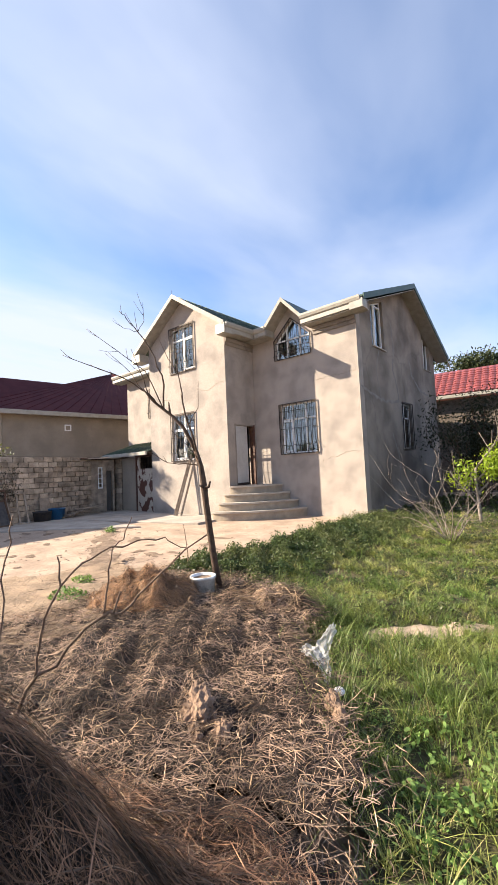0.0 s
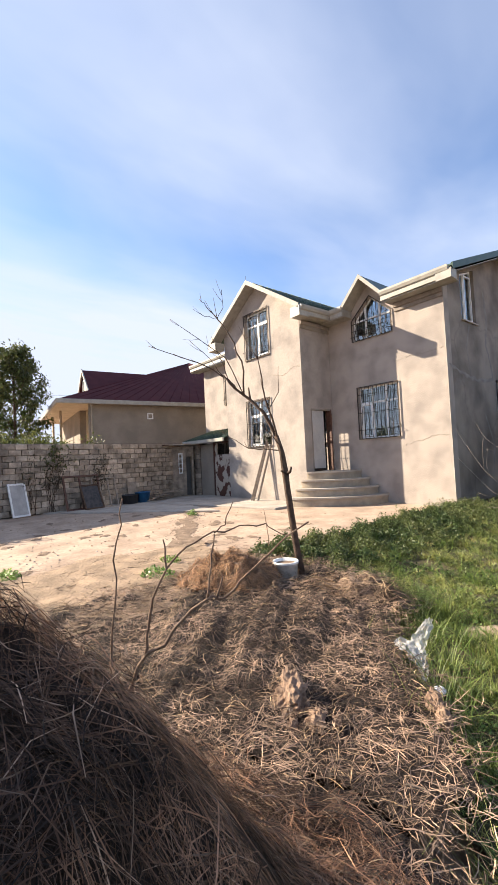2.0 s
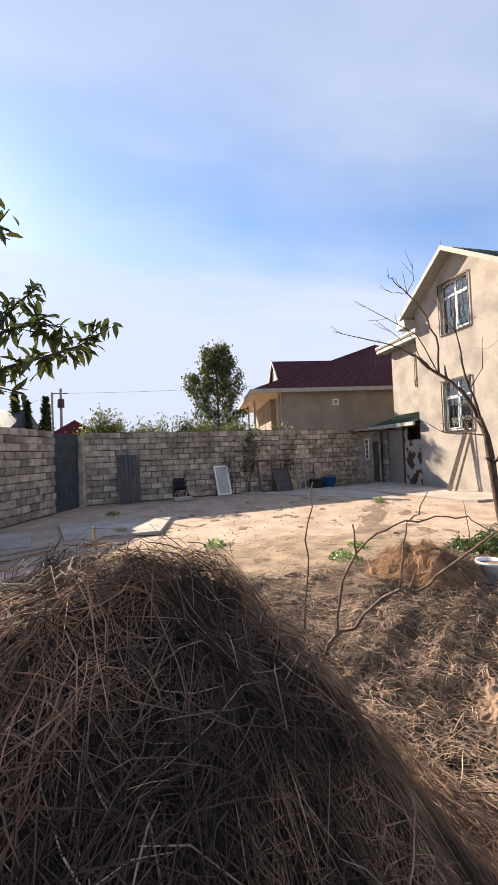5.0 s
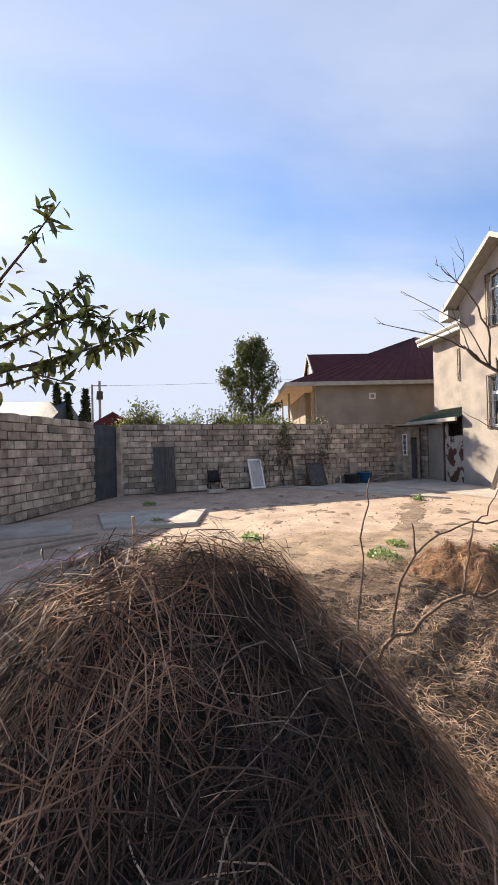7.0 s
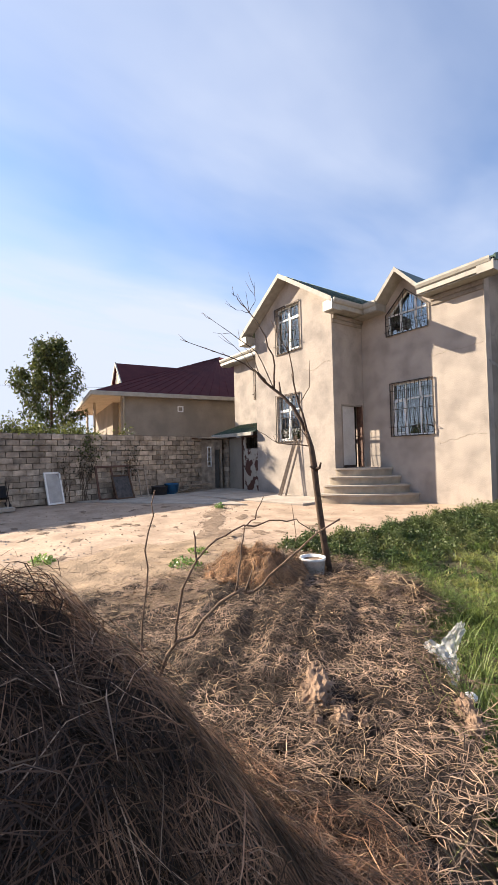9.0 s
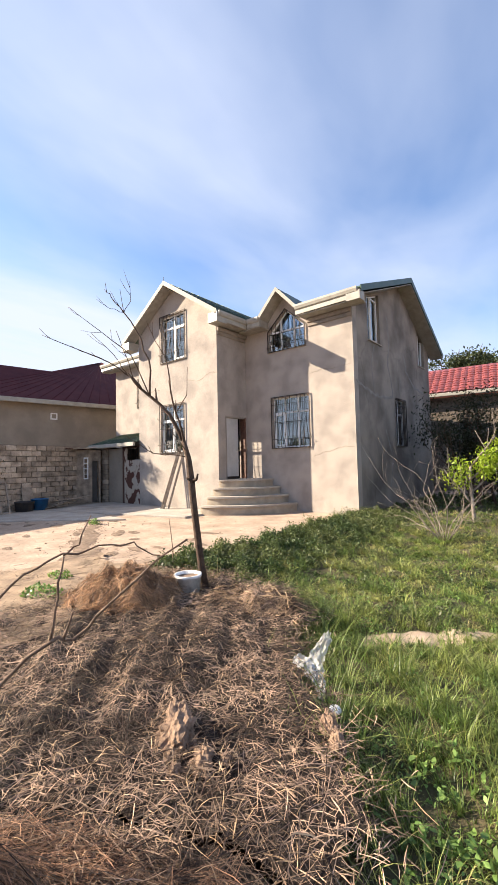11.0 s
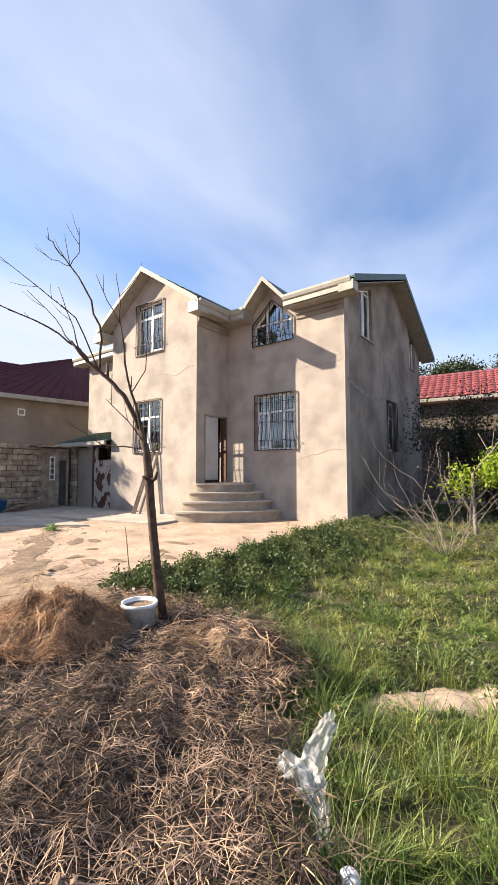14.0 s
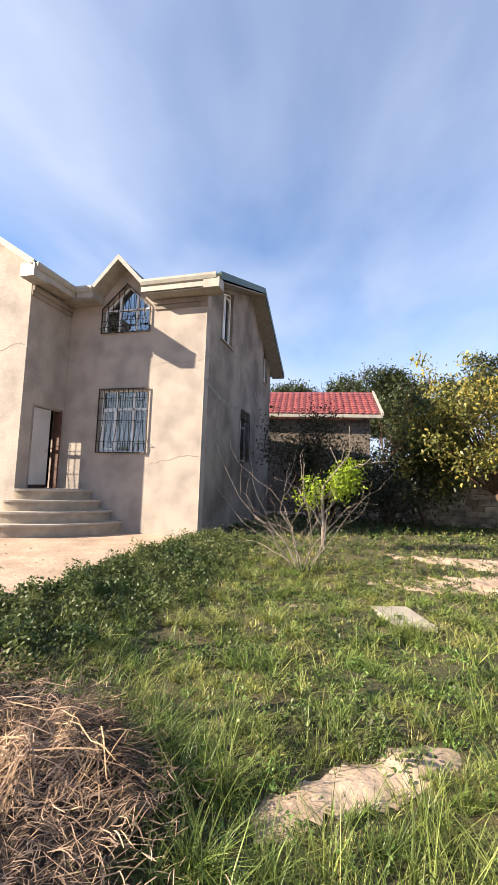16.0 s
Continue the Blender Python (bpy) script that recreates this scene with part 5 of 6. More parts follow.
straws("hay_stalk", 1200, HA, hay_z, round_big, 0.32, 0.0012, "hay", core, bias=1.0, lift=0.08, arch=0.03, bend=0.14, k=4)
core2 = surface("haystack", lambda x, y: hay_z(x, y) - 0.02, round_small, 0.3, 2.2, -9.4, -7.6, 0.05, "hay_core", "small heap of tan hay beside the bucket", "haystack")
straws("hay_straw", 22000, (0.4, 2.1, -9.3, -7.7), hay_z, round_small, 0.26, 0.0017, "hay_orange", core2, bias=0.7, lift=0.05, arch=0.07)
straws("hay_straw", 5000, (0.4, 2.1, -9.3, -7.7), hay_z, round_small, 0.2, 0.0015, "hay", core2, bias=0.5, lift=0.09, arch=0.12)
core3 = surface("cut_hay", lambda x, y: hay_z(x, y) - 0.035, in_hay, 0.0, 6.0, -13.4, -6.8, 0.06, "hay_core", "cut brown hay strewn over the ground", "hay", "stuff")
FLAT = lambda x, y: flat_hay(x + rng.normal(0, 0.13, x.shape), y + rng.normal(0, 0.1, x.shape)) & (small_mound(x, y) < 0.05)
straws("hay_straw", 85000, (0.0, 5.6, -12.8, -6.9), hay_z, FLAT, 0.085, 0.0019, "hay", core3, bias=0.0, lift=0.06, arch=0.02, bend=0.22, k=3)
straws("hay_straw", 13000, (0.0, 5.6, -12.8, -6.9), hay_z, FLAT, 0.2, 0.0016, "hay", core3, bias=0.3, lift=0.05, arch=0.07)
straws("hay_straw", 5500, (1.8, 3.2, -8.4, -7.2), hay_z, lambda x, y: heap_low(x, y) > 0.02, 0.3, 0.0019, "hay", core3, bias=0.4, lift=0.06, arch=0.06)
straws("hay_stalk", 700, (1.8, 3.2, -8.5, -7.2), hay_z, lambda x, y: heap_low(x, y) > 0.0, 0.42, 0.0034, "hay_pale", core3, bias=0.5, lift=0.1, arch=0.06, bend=0.1)
straws("hay_stalk", 9000, (0.0, 5.6, -12.8, -6.9), hay_z, FLAT, 0.1, 0.0019, "hay_pale", core3, bias=0.3, lift=0.05, arch=0.05)
# thin straw scattered over the bare earth beyond the heaps
straws("hay_straw", 4500, (-1.8, 1.2, -11.5, -6.9), lambda x, y: 0.012 + 0 * x, lambda x, y: (rng.uniform(0, 1, x.shape) < np.clip((x + 1.9) / 2.4, 0, 1)), 0.2, 0.0025, "hay", core3, lift=0.012, arch=0.02)
surface("soil_patch", lambda x, y: 0.025 + 0.02 * smooth_noise(x, y, 4), lambda x, y: (x > -1.5 + 0.5 * smooth_noise(x, y, 1.5, 2)) & (x < 1.4) & (y < -7.4 + 0.3 * smooth_noise(x, y, 2)) & (y > -12.8), -2.4, 1.5, -12.8, -6.9, 0.08, "soil", "brown trampled soil with bits of straw", "soil", "structure")


# lumps of dug clay in the hay
def clod(x, y, r, label):
    bm = bmesh.new()
    bmesh.ops.create_icosphere(bm, subdivisions=4, radius=r)
    for v in bm.verts:
        p = v.co * (2.2 / r) + Vector((x * 3, y * 3, 0))
        k = noise.noise(p * 0.8) * 0.5 + abs(noise.noise(p * 1.6)) * 0.5 + noise.noise(p * 5.1) * 0.12 - 0.15
        v.co = Vector((v.co.x * 0.85, v.co.y * 1.25, v.co.z * 0.68)) * (1 + k)
    for f in bm.faces:
        f.smooth = False
    ob = part("clod", bm, "clod")
    ob.matrix_world = pose(x, y, float(hay_z(np.array(x), np.array(y))) + r * 0.05, 18, -12, 40)
    tagged(ob, label, "clod")


clod(3.40, -9.74, 0.12, "broken lump of dry clay among the hay")
clod(3.31, -9.66, 0.075, "lump of dry clay split from a larger one")
clod(3.66, -9.80, 0.06, "small lump of clay among the hay")
clod(3.60, -9.93, 0.035, "small lump of clay among the hay")
clod(3.74, -9.72, 0.03, "crumb of clay among the hay")
clod(4.02, -9.17, 0.06, "small lump of clay at the grass edge")
clod(4.13, -9.28, 0.05, "small lump of clay at the grass edge")

# plastic bag hung in the grass, and a white scrap
bm = bmesh.new()


def film_strip(line, widths, seed, nu=14, nv=40):
    """A crumpled strip of film along a line of (x, y, z), as wide as widths say."""
    rows = []
    for j in range(nv + 1):
        w = j / nv * (len(line) - 1)
        i = min(len(line) - 2, int(w))
        c = Vector(line[i]).lerp(Vector(line[i + 1]), w - i)
        d = (Vector(line[i + 1]) - Vector(line[i])).normalized()
        side = d.cross(Vector((0, -0.5, 0.85))).normalized()
        wide = widths[i] + (widths[i + 1] - widths[i]) * (w - i)
        row = []
        for k in range(nu + 1):
            u = k / nu - 0.5
            edge = 1 + 0.45 * noise.noise(Vector((j * 0.35, u * 2, seed)))
            q = Vector((u * 7, w * 3.5, seed))
            row.append(bm.verts.new(c + side * u * wide * edge + Vector((0, -0.5, 0.85)) * (noise.noise(q * 0.7) * 0.035 + noise.noise(q * 2.2) * 0.009) + d * noise.noise(q * 1.7) * 0.02))
        rows.append(row)
    for p, q in zip(rows, rows[1:]):
        for k in range(nu):
            bm.faces.new((p[k], p[k + 1], q[k + 1], q[k])).smooth = True


film_strip([(0.0, -0.16, 0.02), (0.01, -0.05, 0.08), (-0.02, 0.03, 0.14), (0.03, 0.12, 0.2), (0.1, 0.2, 0.27), (0.13, 0.24, 0.3)], [0.03, 0.085, 0.13, 0.11, 0.075, 0.03], 3.1)
film_strip([(0.0, -0.03, 0.1), (-0.05, 0.03, 0.15), (-0.12, 0.08, 0.17), (-0.16, 0.09, 0.16)], [0.1, 0.11, 0.09, 0.03], 7.4, 10, 24)
bag = part("plastic_bag", bm, leafy("thin white film", (0.8, 0.8, 0.79), (0.62, 0.62, 0.61), 0.2, 0.0, 0.4, 6.0))
nt = bag.data.materials[0].node_tree
clear, thin = nt.nodes.new("ShaderNodeBsdfTransparent"), nt.nodes.new("ShaderNodeMixShader")
thin.inputs[0].default_value = 0.56
nt.links.new(nt.nodes["Material Output"].inputs[0].links[0].from_socket, thin.inputs[1])
nt.links.new(clear.outputs[0], thin.inputs[2])
nt.links.new(thin.outputs[0], nt.nodes["Material Output"].inputs[0])
bag.matrix_world = pose(3.67, -8.7, -0.08, 0, 0, 38.8)
tagged(bag, "torn thin white plastic bag caught in grass", "bag")
bm = bmesh.new()
bmesh.ops.create_icosphere(bm, subdivisions=2, radius=0.038)
for v in bm.verts:
    v.co *= 1 + 0.5 * noise.noise(v.co * 14)
    v.co.z *= 0.6
scrap = part("foam_scrap", bm, "pvc")
scrap.matrix_world = pose(3.92, -8.93, -0.02, 10, 0, 30)
tagged(scrap, "small white scrap of foam in the grass", "scrap")


# grass and weeds
def is_grass(x, y):
    n = 0.16 * smooth_noise(x, y, 4.0, 1.0)
    left = np.where(y > -7.3, np.interp(y, [p[0] for p in FRONT], [p[1] for p in FRONT]), hay_edge(y) - 0.05)
    return (x > left + n) & ~((y > -0.1) & (x < 0.08)) & (y < 8.0)


def bare(x, y):
    """How bare the earth is: the sandy strip in front, the worn paths further back."""
    a = np.exp(-(((x - 3.95) * 0.75 + (y + 7.15) * 0.66) / 0.7) ** 2 - (((y + 7.15) * 0.75 - (x - 3.95) * 0.66) / 0.17) ** 2)
    b = 1.7 * np.exp(-((x - 6.6) / 1.9) ** 2 - ((y + 2.6 - 0.22 * (x - 5)) / 0.5) ** 2) + 1.6 * np.exp(-((x - 6.6) / 2.0) ** 2 - ((y + 1.0) / 0.4) ** 2) + np.exp(-((x - 3.1) / 0.4) ** 2 - ((y + 4.2) / 0.25) ** 2) * 0.45
    return np.clip((1.15 * a + b) * (0.85 + 0.5 * smooth_noise(x, y, 6.0, 2.0) + 0.3 * smooth_noise(x, y, 15.0, 5.0)), 0, 1) + 0.12 * np.maximum(0, smooth_noise(x, y, 2.6, 6.0))


def lawn_z(x, y):
    d, e = np.clip((x - 0.6) / 2.0, 0, 1), np.clip((-1.0 - y) / 2.5, 0, 1)
    return 0.03 - 0.19 * d * e + 0.035 * smooth_noise(x, y, 1.8, 2.0) + 0.03 * smooth_noise(x, y, 4.7, 6.0)


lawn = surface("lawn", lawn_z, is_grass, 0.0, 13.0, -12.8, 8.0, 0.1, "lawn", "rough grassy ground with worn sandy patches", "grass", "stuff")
surface("sand_patch", lambda x, y: lawn_z(x, y) + 0.06 * (np.clip(bare(x, y), 0, 1) - 0.4), lambda x, y: is_grass(x, y) & (bare(x, y) > 0.22), 1.0, 11.0, -12.0, 3.0, 0.06, "sand", "bare sandy strip worn into the grass", "sand", "structure")


def blades(name, n, area, tall, half, mat, dens, lean_amount=0.5, k=4, anywhere=False):
    x0, x1, y0, y1 = area
    c = max(1, n // 26)
    pick = rng.integers(0, c, n)
    away, turned = 0.028 * np.abs(rng.normal(0, 1, n)), rng.uniform(0, 2 * np.pi, n)
    x, y = rng.uniform(x0, x1, c)[pick] + away * np.cos(turned), rng.uniform(y0, y1, c)[pick] + away * np.sin(turned)
    vigour = rng.uniform(0.5, 1.3, c)[pick]
    ok = is_grass(x + rng.normal(0, 0.12, n), y + rng.normal(0, 0.1, n)) & ~((y > -0.12) & (x < 0.06)) & (rng.uniform(0, 1, n) < dens(x, y))
    if anywhere:
        ok = rng.uniform(0, 1, n) < dens(x, y)
    x, y, turned, vigour = x[ok], y[ok], turned[ok], vigour[ok]
    n = len(x)
    clump = 0.65 + 0.65 * smooth_noise(x, y, 3.1, 5.0) + 0.6 * smooth_noise(x, y, 8.3, 1.0) + 0.4 * smooth_noise(x, y, 17.0, 4.0)
    h = tall * rng.uniform(0.45, 1.25, n) * np.clip(clump, 0.2, 1.6) * (1 - 0.5 * np.clip(bare(x, y), 0, 1))
    h = h * vigour
    a = turned + rng.normal(0, 0.5, n)
    d = np.stack([np.cos(a), np.sin(a), np.zeros(n)], axis=1)
    t = np.linspace(0, 1, k)[None, :, None]
    bend = (lean_amount * rng.uniform(0.2, 1.6, n) * h)[:, None, None]
    lines = np.stack([x, y, lawn_z(x, y)], axis=1)[:, None, :] + d[:, None, :] * bend * t ** 1.8
    lines[:, :, 2] += h[:, None] * (t[:, :, 0] - 0.22 * rng.uniform(0, 1, (n, 1)) * t[:, :, 0] ** 3 * lean_amount * 2)
    side = np.stack([-np.sin(a), np.cos(a), np.zeros(n)], axis=1)
    side = unit(side + rng.normal(0, 0.4, (n, 3)) * np.array([1, 1, 0.2]))
    w = half * rng.uniform(0.6, 1.3, (n, 1)) * np.linspace(1, 0.12, k)[None, :]
    ob = strips(name, lines, w, side, mat, lawn)
    ob["kind"] = "stuff"


shaded_out = lambda x, y: np.where(y > -7.4, np.clip((x - 0.5) / 1.5, 0.12, 1), 1.0)
open_ground = lambda x, y: shaded_out(x, y) * np.clip(1.05 - 1.15 * bare(x, y), 0.03, 1) * np.clip(0.5 + 0.9 * smooth_noise(x, y, 6.5, 2.0) + 0.6 * smooth_noise(x, y, 14.0, 7.0), 0.08, 1)
blades("grass_blades", 90000, (1.5, 6.5, -12.0, -6.3), 0.15, 0.003, "grass", open_ground, 1.2)
blades("grass_blades", 30000, (2.6, 5.2, -9.4, -6.9), 0.26, 0.0034, "grass_deep", open_ground, 0.9)
blades("grass_blades", 110000, (0.0, 8.0, -6.5, -2.0), 0.15, 0.0045, "grass", open_ground, 1.3, 3)
blades("grass_blades", 75000, (0.0, 12.5, -2.2, 8.0), 0.12, 0.005, "grass", open_ground, 0.8, 3)
blades("grass_blades", 30000, (0.3, 8.0, -7.2, -0.5), 0.2, 0.0035, "grass_deep", open_ground, 1.0, 3)
blades("dry_blades", 38000, (0.3, 8.0, -12.0, 1.0), 0.13, 0.003, "dry_grass", lambda x, y: np.clip(0.35 + 0.6 * smooth_noise(x, y, 1.7, 8), 0.08, 0.95), 1.1)

blades("grass_blades", 42000, (6.3, 12.8, -12.8, -2.0), 0.14, 0.006, "grass", open_ground, 1.2, 3)
blades("grass_blades", 9000, (4.5, 7.0, -12.8, -11.5), 0.14, 0.004, "grass", open_ground, 1.2)

# tufts pushing up through the hay along its edge
tufty = lambda x, y: np.clip(smooth_noise(x, y, 6.0, 3.0) * 2.2 - 0.35, 0, 1) * np.clip(1 - np.abs(x - hay_edge(y) + 0.3) / 0.7, 0, 1)
blades("grass_blades", 14000, (2.2, 4.6, -10.4, -7.4), 0.2, 0.0024, "grass", tufty, 0.9, anywhere=True)


def weeds(name, n, area, size, mat, dens, tall):
    x0, x1, y0, y1 = area
    c = max(1, n // 22)
    pick = rng.integers(0, c, n)
    away, turned = 0.055 * np.abs(rng.normal(0, 1, n)), rng.uniform(0, 2 * np.pi, n)
    cx, cy, grown = rng.uniform(x0, x1, c), rng.uniform(y0, y1, c), rng.uniform(0.35, 1.35, c)
    x, y = cx[pick] + away * np.cos(turned), cy[pick] + away * np.sin(turned)
    keep = (rng.uniform(0, 1, c) < dens(cx, cy))[pick]
    ok = is_grass(x, y) & keep
    x, y = x[ok], y[ok]
    dome = (grown[pick] * np.clip(1.1 - (away / 0.14) ** 2, 0.15, 1))[ok]
    z = lawn_z(x, y) + tall * dome * rng.uniform(0.25, 1, len(x)) * np.clip(0.55 + 0.6 * smooth_noise(x, y, 4.0, 7.0), 0.12, 1.2)
    leaves(name, np.stack([x, y, z], axis=1), size, mat, lawn, 0.1, 0.6)


fringe = lambda x, y: np.clip(1.15 - (x - 0.2) / 1.6, 0, 1) * (y > -7.4)
weeds("weed_leaves", 150000, (0.0, 2.6, -7.6, -0.2), 0.04, "weed", fringe, 0.29)
weeds("weed_leaves", 80000, (0.2, 8.0, -7.2, 1.0), 0.036, "weed", lambda x, y: np.clip(0.35 + 0.6 * smooth_noise(x, y, 2.2, 9), 0.05, 0.9), 0.17)
weeds("weed_leaves", 30000, (2.5, 6.5, -11.5, -5.0), 0.025, "clover", lambda x, y: np.clip(0.35 + 0.6 * smooth_noise(x, y, 3.2, 3), 0.05, 0.9), 0.15)
weeds("weed_leaves", 15000, (3.6, 6.5, -11.5, -8.8), 0.038, "clover", lambda x, y: np.clip((x - 4.3) * 1.1, 0, 1), 0.2)
weeds("weed_leaves", 15000, (0.0, 12.0, 1.5, 7.5), 0.07, "weed", lambda x, y: 0 * x + 0.8, 0.25)


# tufts of green out in the yard
def tuft(x, y, r, n, tall):
    ob = thing("weed_tuft", (x, y, 0.0), 0, "small green weed tuft in the sandy yard", "weed", "weed tufts in the yard")
    a, q = rng.uniform(0, 2 * np.pi, n), r * np.sqrt(rng.uniform(0, 1, n))
    leaves("weed_leaves", np.stack([q * np.cos(a), q * np.sin(a) * 0.6, rng.uniform(0.01, tall, n) * (1 - (q / r) ** 2 * 0.7)], axis=1), 0.05, "weed" if x > 0.2 else "clover", ob, 0.0, 0.5)


for spec in ((-1.5, -10.55, 0.28, 260, 0.1), (0.1, -9.0, 0.35, 320, 0.12), (-0.5, -8.5, 0.22, 160, 0.1), (0.35, -7.35, 0.3, 420, 0.18), (-5.2, -5.3, 0.2, 160, 0.14), (-3.6, -12.2, 0.25, 120, 0.08),
             (-6.5, -12.6, 0.3, 150, 0.08), (-0.9, -12.1, 0.15, 80, 0.15)):
    tuft(*spec)


# woody plants
def limb(bm, p, d, length, r, level, tips, spread=0.6, kids=3, up=0.15, wig=0.12, thin=0.62, shrink=0.68):
    """A bent limb with its side limbs; tips gathers where leaves may sit."""
    n = 5
    pts, p, d = [Vector(p)], Vector(p), Vector(d).normalized()
    for i in range(n):
        d = (d + Vector((random.gauss(0, wig), random.gauss(0, wig), random.gauss(0, wig) + up * 0.3))).normalized()
        p = p + d * length / n
        pts.append(p.copy())
    tube(bm, pts, [r * (1 - (1 - thin) * i / n) for i in range(n + 1)], 6 if r > 0.02 else 4)
    if level == 0:
        tips.extend((pts[2], pts[3], pts[4], pts[5]))
        return
    if level == 1:
        tips.extend((pts[4], pts[5]))
    for k in range(kids):
        at_p = pts[min(n, 2 + k * 3 // max(1, kids - 1) + (1 if k == kids - 1 else 0))]
        side = d.orthogonal().normalized()
        side.rotate(Matrix.Rotation(random.uniform(0, 2 * math.pi), 3, d))
        nd = (d * (1 - spread * 0.5) + side * spread + Vector((0, 0, up))).normalized()
        limb(bm, at_p, nd, length * shrink * random.uniform(0.75, 1.15), r * thin * 0.8, level - 1, tips, spread, kids, up, wig, thin, shrink)


def tree(name, x, y, label, height, r, mat_bark, mat_leaf, n_leaves, size, cloud, levels=3, spread=0.7, kids=3, up=0.2, first=0.3, stems=1, keep=None, z=0.0, lean_d=(0, 0, 1), droop=0.4):
    ob = thing(name, (x, y, z), 0, label, "tree")
    bm, tips = bmesh.new(), []
    for s in range(stems):
        d = Vector(lean_d) + (Vector((random.gauss(0, 0.25), random.gauss(0, 0.25), 0)) if stems > 1 else Vector())
        limb(bm, (random.gauss(0, 0.05) * (stems > 1), random.gauss(0, 0.05) * (stems > 1), -0.1), d, height * first * 1.25, r, levels, tips, spread, kids, up)
    part("trunk", bm, mat_bark, ob)
    if keep:
        tips = [t for t in tips if keep(t)]
    if n_leaves and tips:
        tp = np.array([tuple(t) for t in tips])
        pick = tp[rng.integers(0, len(tp), n_leaves)]
        leaves("crown", pick + rng.normal(0, cloud, (n_leaves, 3)), size, mat_leaf, ob, droop)
    return ob, tips


random.seed(21)
# young bare tree, its limbs in the plane square to the first view
TB, TR_, TF = Vector((1.5, -7.66, -0.05)), Vector((0.757, 0.654, 0)), Vector((-0.654, 0.757, 0))


def tpt(u, h, f=0.0):
    return TB + (TR_ * u + Vector((0, 0, h)) + TF * f) * 0.97


bare_tree = thing("bare_tree", (0, 0, 0), 0, "slender leafless young tree with dark bark", "tree")
bm = bmesh.new()
tube(bm, [tpt(0, 0), tpt(-0.06, 0.4), tpt(-0.11, 0.85), tpt(-0.15, 1.22, 0.02), tpt(-0.167, 1.42, 0.03), tpt(-0.2, 1.7, 0.04), tpt(-0.267, 1.93, 0.05)], [0.05, 0.045, 0.043, 0.042, 0.045, 0.036, 0.031], 9)
tube(bm, [tpt(-0.165, 1.4, 0.02), tpt(-0.09, 1.43, -0.06), tpt(-0.07, 1.5, -0.07)], [0.026, 0.018, 0.011], 6)
tube(bm, [tpt(-0.17, 1.42, 0.02), tpt(-0.21, 1.45, -0.07)], [0.024, 0.012], 6)
trunk = part("trunk", bm, "bark", bare_tree)


def twig(points, r0, r1, forks=0):
    bm = bmesh.new()
    pts = [tpt(*p) for p in points]
    fine = []
    for a, b in zip(pts, pts[1:]):
        for k in range(3):
            q = a.lerp(b, k / 3)
            fine.append(q + (Vector((random.gauss(0, 0.007), random.gauss(0, 0.007), random.gauss(0, 0.007))) if k else Vector()))
    fine.append(pts[-1])
    n = len(fine) - 1
    r0, r1 = r0 * 0.85, r1 * 0.9
    tube(bm, fine, [r0 + (r1 - r0) * i / n for i in range(n + 1)], 6)
    for k in range(forks):
        i = random.randint(n // 2, n - 1)
        d = (fine[i + 1] - fine[i]).normalized() + Vector((random.gauss(0, 0.5), random.gauss(0, 0.5), random.gauss(0.2, 0.3)))
        L = random.uniform(0.1, 0.28)
        tube(bm, [fine[i], fine[i] + d.normalized() * L * 0.5, fine[i] + d.normalized() * L + Vector((0, 0, 0.03))], [r1 * 1.2, r1, r1 * 0.6], 4)
    part("branch", bm, "bark", bare_tree)


twig([(-0.267, 1.92, 0.05), (-0.436, 2.278, 0.05), (-0.61, 2.457, 0.08), (-0.816, 2.63, 0.1), (-0.919, 2.775, 0.1)], 0.03, 0.016, 2)
twig([(-0.919, 2.775, 0.1), (-1.228, 2.989, 0.08), (-1.647, 3.17, 0.04), (-2.07, 3.345, 0.0)], 0.013, 0.004, 3)
twig([(-0.70, 2.52, 0.09), (-0.693, 2.879, 0.12), (-0.817, 3.306, 0.15), (-1.064, 3.702, 0.2), (-1.234, 3.918, 0.2), (-1.326, 4.026, 0.2)], 0.016, 0.004, 4)
twig([(-1.064, 3.702, 0.2), (-0.97, 3.86, 0.2), (-0.981, 4.135, 0.2)], 0.006, 0.003, 2)
twig([(-1.064, 3.702, 0.2), (-1.24, 3.74, 0.15), (-1.4, 3.85, 0.1)], 0.005, 0.0025, 1)
twig([(-0.70, 2.53, 0.08), (-0.92, 3.06, 0.0), (-1.269, 3.341, -0.08), (-1.684, 3.67, -0.1)], 0.009, 0.003, 3)
twig([(-0.919, 2.775, 0.1), (-1.02, 3.08, 0.15), (-1.14, 3.42, 0.1)], 0.008, 0.003, 2)
twig([(-0.98, 2.82, 0.1), (-1.2, 3.12, 0.2), (-1.5, 3.42, 0.2)], 0.007, 0.003, 1)
twig([(-0.25, 1.86, 0.05), (-0.301, 2.172, -0.03), (-0.403, 2.593, -0.08), (-0.457, 3.017, -0.1)], 0.019, 0.007, 2)
twig([(-0.45, 2.98, -0.1), (-0.58, 3.2, -0.12), (-0.68, 3.446, -0.15)], 0.007, 0.003, 1)
twig([(-0.457, 3.017, -0.1), (-0.46, 3.25, -0.1), (-0.5, 3.5, -0.08)], 0.007, 0.003, 1)
twig([(-0.33, 2.3, -0.05), (-0.19, 2.5, -0.12), (-0.17, 2.85, -0.16)], 0.007, 0.003, 1)
twig([(-0.2, 1.72, 0.03), (-0.45, 1.76, 0.1), (-0.68, 1.78, 0.15), (-0.95, 1.95, 0.2)], 0.011, 0.004, 2)
